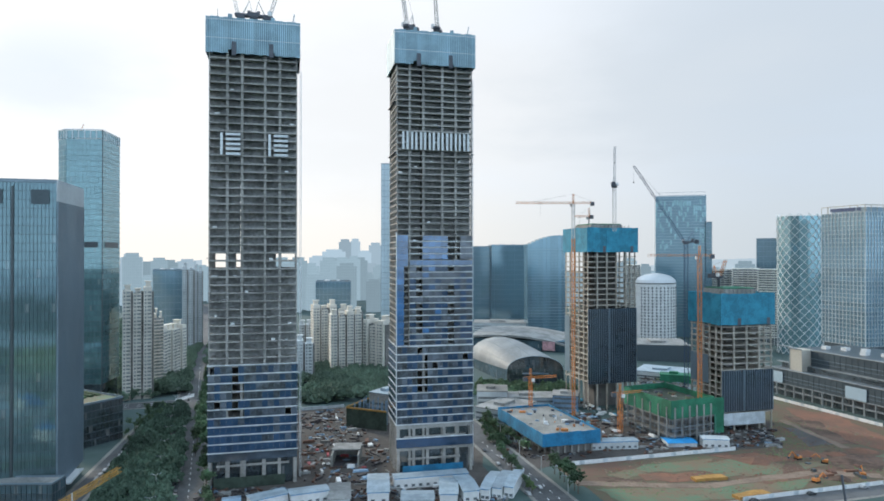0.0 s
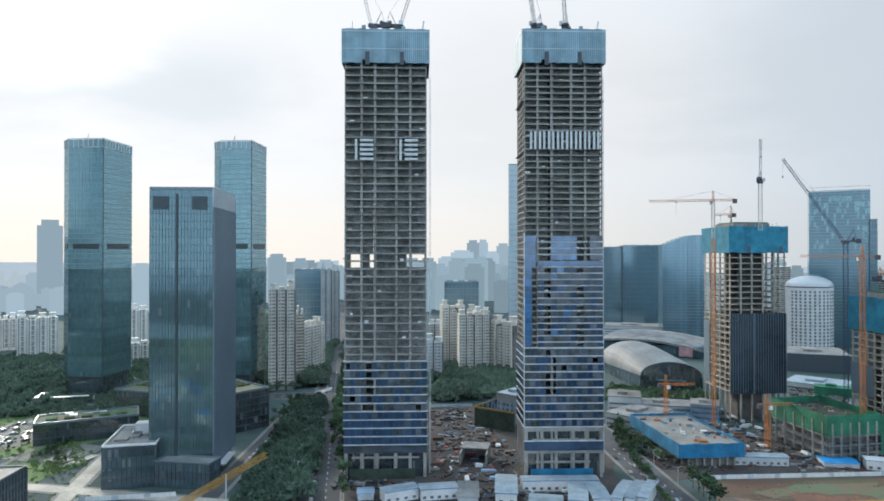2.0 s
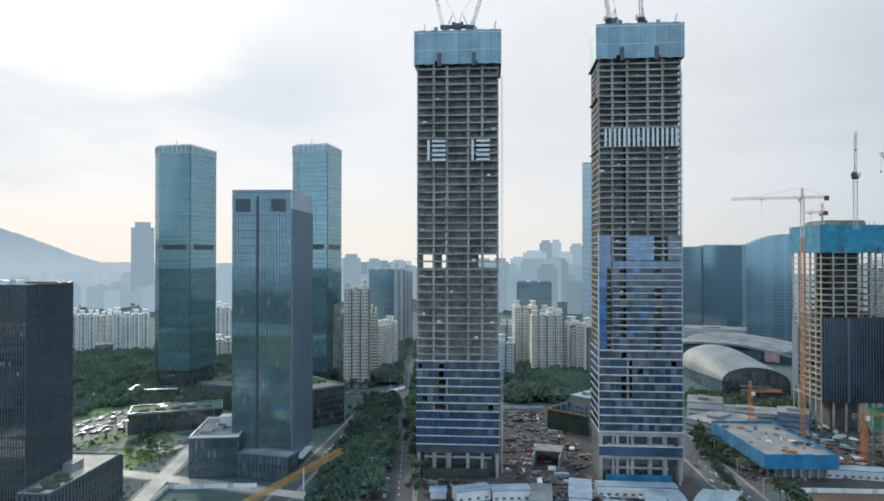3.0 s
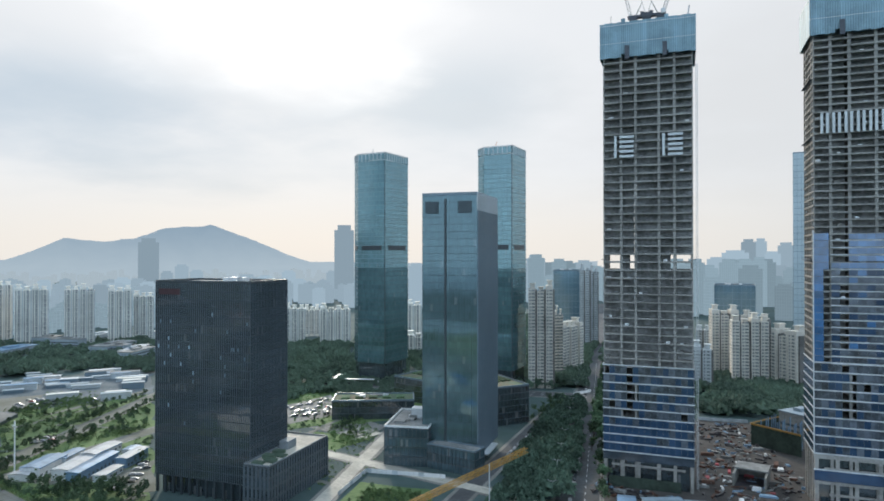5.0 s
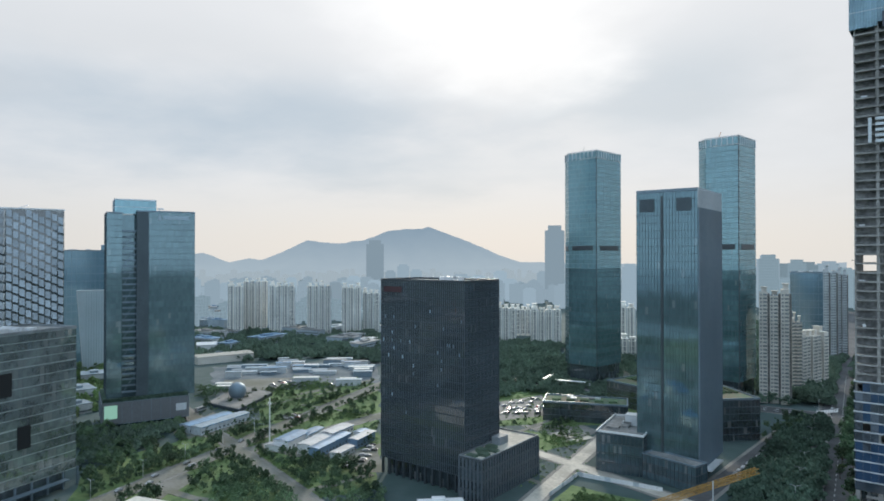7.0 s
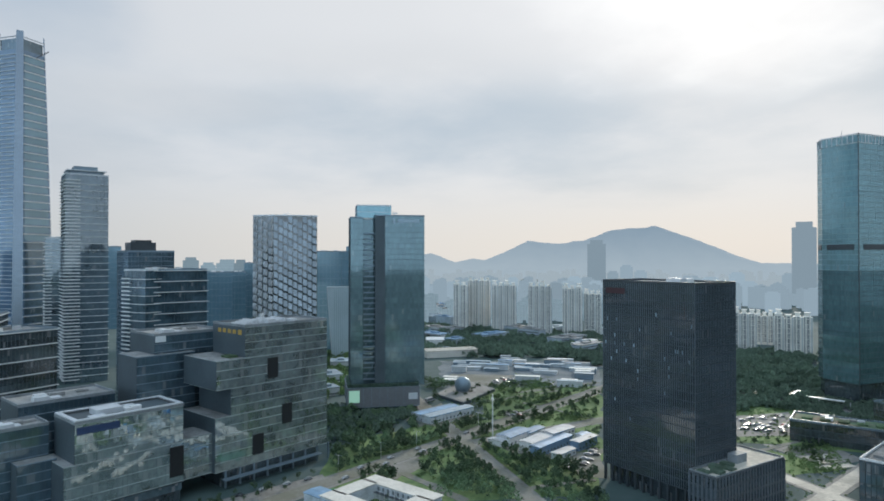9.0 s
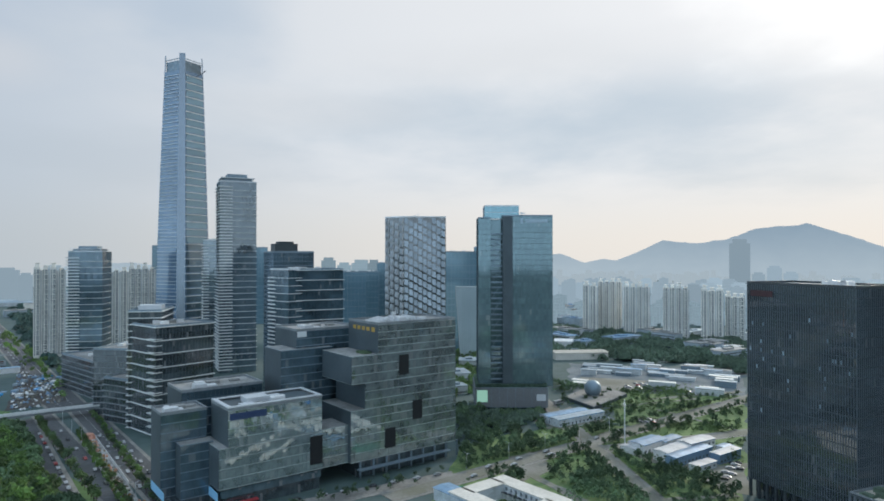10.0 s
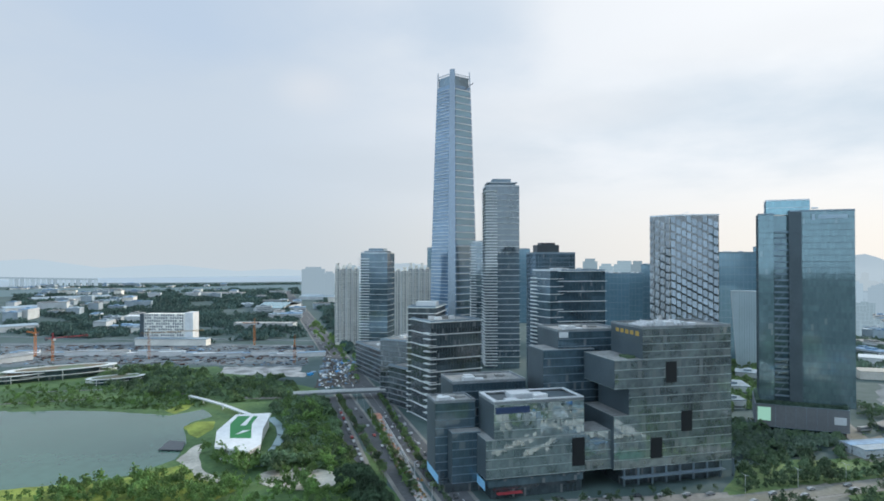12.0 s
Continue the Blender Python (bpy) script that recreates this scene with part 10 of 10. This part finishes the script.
for i, (poly, n, mats) in enumerate(CLUTTER):
    rng = random.Random(90 + i)
    for px, py in scatter(list(poly), n, 90 + i):
        a, b, h = rng.uniform(0.8, 4.5), rng.uniform(0.6, 1.8), rng.uniform(0.5, 2.6)
        ob = new("pallet_load", Shape().prism(ccw([(-a, -b), (a, -b * 0.8), (a * 0.9, b), (-a * 0.95, b * 0.9)]), 0, h * 0.7, ccw([(-a * 0.9, -b * 0.8), (a * 0.92, -b * 0.7), (a * 0.8, b * 0.85), (-a * 0.85, b * 0.8)])).mesh("pallet_load", rng.choice(mats)))
        ob.matrix_world = pose(px, py, 0.05, 0, 0, rng.choice((13, 103)) + rng.uniform(-12, 12))
        tagged(ob, "sheeted load of building material on site ground", "material load", "site material loads")


def litter(poly, n, seed, mat, label, big=2.2):
    """Pipes, planks, drums and scrap too small to tell apart."""
    rng, sh = random.Random(seed), Shape()
    for px, py in scatter(list(poly), n, seed):
        a, w, l, h = rng.uniform(0, 3.14), rng.uniform(0.15, 0.7) * rng.choice((0.6, 1, 1.8)), rng.uniform(0.4, big) * rng.choice((0.5, 1, 1.6)), rng.uniform(0.2, 1.4)
        u = Vector((math.cos(a), math.sin(a)))
        sh.prism(ccw(strip(tuple(Vector((px, py)) - u * l), tuple(Vector((px, py)) + u * l), w * 2)), 0.05, h)
    structure("site_scrap", sh, mat, label, "scrap", "stuff")


SITE_PLOTS = [[(-105.2, 483.1), (-78.4, 500.8), (-32.3, 393.3), (-27.5, 335.7), (-71.6, 335.6)], [(33.1, 393.4), (109.1, 551.4), (143.9, 475.1), (117.4, 399.2), (65.5, 372.1)], [(141.5, 467.1), (228.0, 444.5), (206.6, 402.8), (120.9, 387.9)], [(-124.9, 329.2), (33.5, 329.3), (31.9, 314.3), (-119.2, 314.1)], [(-556.8, -682.5), (-646.5, -345.9), (-788.3, -413.4), (-674.4, -826.9)]]
for k, plot in enumerate(SITE_PLOTS):
    for j, (mt, lab, cnt) in enumerate(((RUST, "rusty reinforcing bars and scrap on a site", 120), (PIT, "dark formwork and pipes on a site", 260), (ROOF_GREY, "grey planks and bags on a site", 150), (ROOF_BLUE, "blue sheets and drums on a site", 60))):
        litter(plot, int(cnt * (1.6 if k == 4 else 0.7)), 300 + k * 10 + j, mt, lab, 2.2 if k < 4 else 5)


def excavator(x, y, az, mat):
    t = thing("excavator", pose(x, y, 0.15, 0, 0, az), "orange tracked excavator on bare earth", "excavator", "excavators")
    part("track", Shape().box(-1.8, 1.8, -1.4, -0.8, 0, 0.9), TYRE, t)
    part("track", Shape().box(-1.8, 1.8, 0.8, 1.4, 0, 0.9), TYRE, t)
    part("house", Shape().box(-1.9, 1.2, -1.3, 1.3, 0.95, 2.2), mat, t)
    part("cab", Shape().box(0.2, 1.5, 0.2, 1.3, 2.2, 3.2), WINDOW, t)
    boom = part("boom", Shape().beam((1.0, -0.3, 2.0), (4.2, -0.3, 4.8), 0.3).beam((4.2, -0.3, 4.8), (6.8, -0.3, 2.2), 0.22), mat, t)
    part("bucket", Shape().box(6.4, 7.4, -0.8, 0.2, 1.2, 2.3), CRANE_DARK, boom)


excavator(*(197.0, 339.2), 20, ORANGE)
excavator(*(219.7, 370.3), 150, ORANGE)
excavator(*(208.4, 377.4), 200, ORANGE)
excavator(*(227.6, 348.7), 70, ORANGE)
for a, b in (((133.7, 342.6), (151.7, 346.0)), ((144.6, 317.3), (162.9, 323.3))):
    ob = new("earth_bank", Shape().prism(ccw(wobble(strip(a, b, 5), 4, 0.8, 4)), 0, 1.6).mesh("earth_bank", OCHRE))
    tagged(ob, "low bank of ochre clay", "earth bank")


def street_lamp(x, y, az, h=9.0):
    t = thing("street_lamp", pose(x, y, 0, 0, 0, az), "slim grey street lamp", "street lamp", "street lamps")
    part("pole", Shape().beam((0, 0, 0), (0, 0, h), 0.12, 6), METAL_PALE, t)
    arm = part("arm", Shape().beam((0, 0, h - 0.1), (1.8, 0, h + 0.4), 0.08).beam((0, 0, h - 0.1), (-1.8, 0, h + 0.4), 0.08), METAL_PALE, t)
    part("lamp_head", Shape().box(1.5, 2.5, -0.2, 0.2, h + 0.32, h + 0.5), METAL_GREY, arm)
    part("lamp_head", Shape().box(-2.5, -1.5, -0.2, 0.2, h + 0.32, h + 0.5), METAL_GREY, arm)
    return t


lamp = None
for a, b, off in (((-122.1, 299.0), (-268.2, 706.0), 12), ((-353.1, 61.2), (-430.7, 187.0), 9), ((-488.8, -223.7), (-300.2, -100.0), 7), ((28.3, 413.5), (55.3, 314.3), 10)):
    for p in along(a, b, 32, off, 3):
        if lamp is None:
            lamp = street_lamp(*p, heading(a, b) + 90)
        else:
            copy_thing(lamp, pose(*p, 0, 0, 0, heading(a, b) + 90))
t = thing("high_mast", pose(*(-386.6, 159.5), 0), "tall white lighting mast in an open field", "lighting mast")
part("pole", Shape().beam((0, 0, 0), (0, 0, 31), 0.32, 8), WHITE, t)
part("lamp_ring", Shape().box(-2.2, 2.2, -0.3, 0.3, 27.6, 28.2), WHITE, t)
t = thing("terrace", pose(0, 0, 0), "low square terrace with pale paving and dark edge wall", "terrace")
terrace = [(-526.8, 164.6), (-487.5, 176.3), (-530.7, 221.1), (-577.8, 210.1)]
part("edge_wall", Shape().prism(ccw(terrace), 0, 2.6), STONE_DARK, t)
part("paving", Shape().prism(grown(ccw(terrace), -1.2), 2.6, 2.75), PAVING, t)
t = thing("radar_sphere", pose(*(-529.7, 190.4), 2.75), "pale grey sphere set into a low stand", "sphere")
sph = bmesh.new()
bmesh.ops.create_icosphere(sph, subdivisions=3, radius=7.2)
me = bpy.data.meshes.new("sphere")
sph.to_mesh(me)
sph.free()
me.materials.append(METAL_GREY)
for p in me.polygons:
    p.use_smooth = True
part("sphere", me, METAL_GREY, t, at=(0, 0, 5.4))
part("stand", Shape().prism([(5 * math.cos(k * 0.52), 5 * math.sin(k * 0.52)) for k in range(12)], 0, 3.2), PLASTER_GREY, t)
# the yellow crane boom over the trees, and a dark mast
t = thing("crawler_crane", pose(*(-149.3, 260.2), 0), "yellow lattice crane boom leaning over trees", "crane")
p0, p1 = Vector((*(-169.3, 216.7), 11.9)), Vector((*(-142.2, 284.4), 25.3))
o = t.matrix_world.translation
part("boom", lattice(Shape(), p0 - o, p1 - o, 2.0, 2.6, 0.2), YELLOW, t, "yellow lattice boom")
part("mast", Shape().beam((0, 0, 0), (0, 0, 23.7), 0.25, 6), METAL_PALE, t)
part("base", Shape().box(-3, 3, -3, 3, 0, 1.2), CONCRETE, t)
t = thing("pile_driver", pose(*(154.2, 239.7), 0), "dark leaning pile-driver mast", "pile driver")
part("mast", Shape().beam((0, 0, 0), (-2.5, 5, 36.4), 0.45, 6), CRANE_DARK, t)
part("base", Shape().box(-2.5, 2.5, -2, 2, 0, 2.2), CRANE_DARK, t)

# unseen park and low roofs added across the street, mirrored in the glass fronts
sheet("ground", wobble([(-250, -30), (-190, 130), (120, 120), (160, -140), (-200, -150)], 20, 4, 71), 0.05, GRASS, "green plots across the street", "lawn")
# bright reed colour stands for sunlit grass in the reflections
sheet("ground", wobble([(-240, -110), (-238, -200), (-232, -320), (-180, -480), (-90, -480), (-100, -110)], 20, 4, 77), 0.065, SEDGE, "sunlit yellow-green meadow across the street", "lawn")
mirror_rng = random.Random(12)
for px, py in scatter([(-120, -40), (-100, 110), (260, 140), (300, -160), (-60, -120)], 26, 72):
    low_block((px, py, 31 + mirror_rng.uniform(-4, 4), mirror_rng.uniform(14, 34)), mirror_rng.uniform(10, 18), mirror_rng.uniform(5, 16), "low city building with a pale flat roof", mirror_rng.choice((PLASTER_WHITE, PLASTER, PLASTER_GREY)), mirror_rng.choice((WHITE, ROOF_PALE, ROOF_BRIGHT, NET_GREEN)))
wood("woodland", [(-230, -20), (-180, 100), (-60, 110), (-100, -60)], 1500, 8, "street trees across from glass offices", LEAF, 73, 1.6)
for k, (a, b, w, mt, lab) in enumerate((((-262, 60), (-150, 235), 9, PAVE_SUN, "pale street across from glass offices"), ((-240, 40), (-110, 160), 7, PAVE_SUN, "pale street across from glass offices"), ((-255, 120), (-200, 90), 8, PAVE_SUN, "pale street across from glass offices"), ((-225, 165), (-160, 110), 12, NET_GREEN, "green sports court across from glass offices"), ((-190, 205), (-135, 165), 13, PAVE_SUN, "pale court across from glass offices"))):
    sheet("ground", strip(a, b, w), 0.3 + k * 0.01, mt, lab, "street" if k < 3 else "court")
for k in range(13):
    low_block((-236 + (k % 5) * 24 + (k // 5) * 8, 60 + (k // 5) * 48 + (k % 5) * 22, 58, 14 + (k * 5) % 9), 8, 7 + (k * 3) % 11, "low city building with a bright sheet roof", PLASTER_WHITE, (WHITE, ROOF_BRIGHT, WHITE, ROOF_PALE, SIGN_PINK)[k % 5])
sheet("ground", strip((-334, 48), (-300, 42), 18), 0.36, NET_GREEN, "green dust net over a plot across from glass offices", "netting")
sheet("ground", strip((-268, 112), (-232, 176), 9), 0.37, PAVE_SUN, "pale street across from glass offices", "street")
for a, b in (((-268, -13), (-264, 72)), ((-283, 1), (-277, 65))):
    structure("wall", Shape().prism(ccw(strip(a, b, 0.5)), 0, 3.2), WHITE, "white site wall across from glass offices", "wall")
for k in range(10):
    low_block((-262 + (k % 3) * 14 + (k // 3) * 9, 48 + (k // 3) * 34 + (k % 3) * 12, 60, 9 + (k * 4) % 7), 6, 3 + (k * 2) % 4, "low city building with a bright sheet roof", PLASTER_WHITE, (WHITE, SCREEN, ROOF_BRIGHT, WHITE, ROOF_PALE)[k % 5])
# unseen pale yard added to brighten the mirrored ground
sheet("ground", wobble([(-258, -58), (-200, -62), (-195, 20), (-240, 24)], 12, 2, 75), 0.1, PAVE_SUN, "pale yard across from glass offices", "yard")
sheet("ground", wobble([(-245, 60), (-190, 66), (-188, 118), (-238, 118)], 12, 2, 76), 0.1, GRASS, "green plot across from glass offices", "grass")
# low roofs and trees between the glass offices and the notched tower
for spec, dep, lab in (((-615.0, 78.8, 95.4, 21.2), 30, "low pale-roofed shop building"), ((-693.0, 98.7, 80.9, 24.5), 24, "low hall with white sheet roof"), ((-555.1, 74.1, 103.2, 13.7), 16, "small pavilion with a flat roof")):
    low_block(spec, dep, 7, lab, PLASTER_GREY, ROOF_PALE)
wood("woodland", [(-545.4, 69.9), (-562.4, 97.6), (-792.8, 137.6), (-800.8, 102.6)], 1500, 8, "trees between glass offices and a notched tower", LEAF_LIGHT, 240, 1.6)


# ---- churned heaps, clods and scrub of the cleared plot ----
PLOT = [(77.5, 345.9), (112.1, 370.2), (177.1, 384.8), (256.5, 483.7), (287.9, 424.1), (230.9, 340.1), (151.6, 323.3), (87.5, 316.5)]
clod_rng = np.random.default_rng(97)
for mt, cnt, each, spread_m, big, lab, cat in ((CLAY, 40, 26, 4.0, 0.55, "red clay clods and low heaps on a cleared plot", "clods"), (EARTH, 12, 24, 3.5, 0.5, "dark damp clods on a cleared plot", "clods"), (TRACK, 36, 22, 3.0, 0.5, "tan earth clods along tracks", "clods"), (GRASS, 60, 22, 3.4, 0.4, "low green scrub on bare earth", "scrub"), (NETTED, 26, 20, 4.0, 0.5, "rumpled green dust netting on bare earth", "netting")):
    mids = np.repeat(np.array(scatter(list(PLOT), cnt, 500 + cnt)), each, axis=0)
    spots = mids + clod_rng.normal(0, 1, mids.shape) * (spread_m * 1.6, spread_m * 0.8)
    grade = clod_rng.uniform(0.2, 1.0, len(spots)) ** 2 * big * 1.6
    v, fc = clump_arrays(np.column_stack([spots, 0.16 + grade * 0.1]), grade + 0.12, clod_rng)
    v[:, 2] = 0.12 + (v[:, 2] - 0.12) * 0.35
    tagged(new("ground_" + cat, mesh_of("ground_" + cat, v, fc, mt)), lab, cat, "", "stuff")
for k, (px, py) in enumerate(((235.7, 387.0), (236.1, 374.4), (218.7, 387.0), (256.3, 393.7), (212.7, 344.4), (182.1, 374.3))):
    v, fc = [], []
    n, r = 9, 5.0 + (k * 7 % 4)
    for j in range(4):
        f = j / 3
        for a in range(n):
            w = r * (1 - f * 0.85) * (1 + 0.22 * math.sin(a * 2.3 + k + j))
            v.append((px + 1.5 * w * math.cos(a * 2 * math.pi / n), py + w * math.sin(a * 2 * math.pi / n), 0.05 + f * (1.6 + 0.4 * (k % 3))))
    for j in range(3):
        for a in range(n):
            fc.append((j * n + a, j * n + (a + 1) % n, j * n + n + (a + 1) % n, j * n + n + a))
    fc.append(tuple(range(3 * n, 4 * n)))
    me = bpy.data.meshes.new("clay_mound")
    me.from_pydata(v, [], fc)
    me.materials.append((CLAY, EARTH, CLAY)[k % 3])
    tagged(new("clay_mound", me), "low red-brown mound of dug earth on a cleared plot", "earth mound", "earth mounds")
YARD = [(169.5, 551.5), (212.9, 551.5), (260.0, 673.3), (204.0, 673.2)]
for j, (mt, lab, cnt) in enumerate(((ROOF_GREY, "grey planks and bags on a site", 160), (PIT, "dark formwork and pipes on a site", 220), (NETTED, "green sheeted stacks on a site", 60), (ROOF_PALE, "pale sheets on a site", 50))):
    litter(YARD, cnt, 640 + j, mt, lab, 3.5)

# ---- the paved forecourt below the mirrored offices ----
sheet("pavement", wobble([(-316.9, -50.5), (-358.0, 46.2), (-347.6, 47.2), (-304.5, -37.7)], 10, 0.6, 61), 0.22, PAVING, "grey paved forecourt below glass offices", "pavement")
put_cars(along((-323.6, -34.4), (-354.4, 45.2), 13, 0.0, 75), heading((-323.6, -34.4), (-354.4, 45.2)), 76)
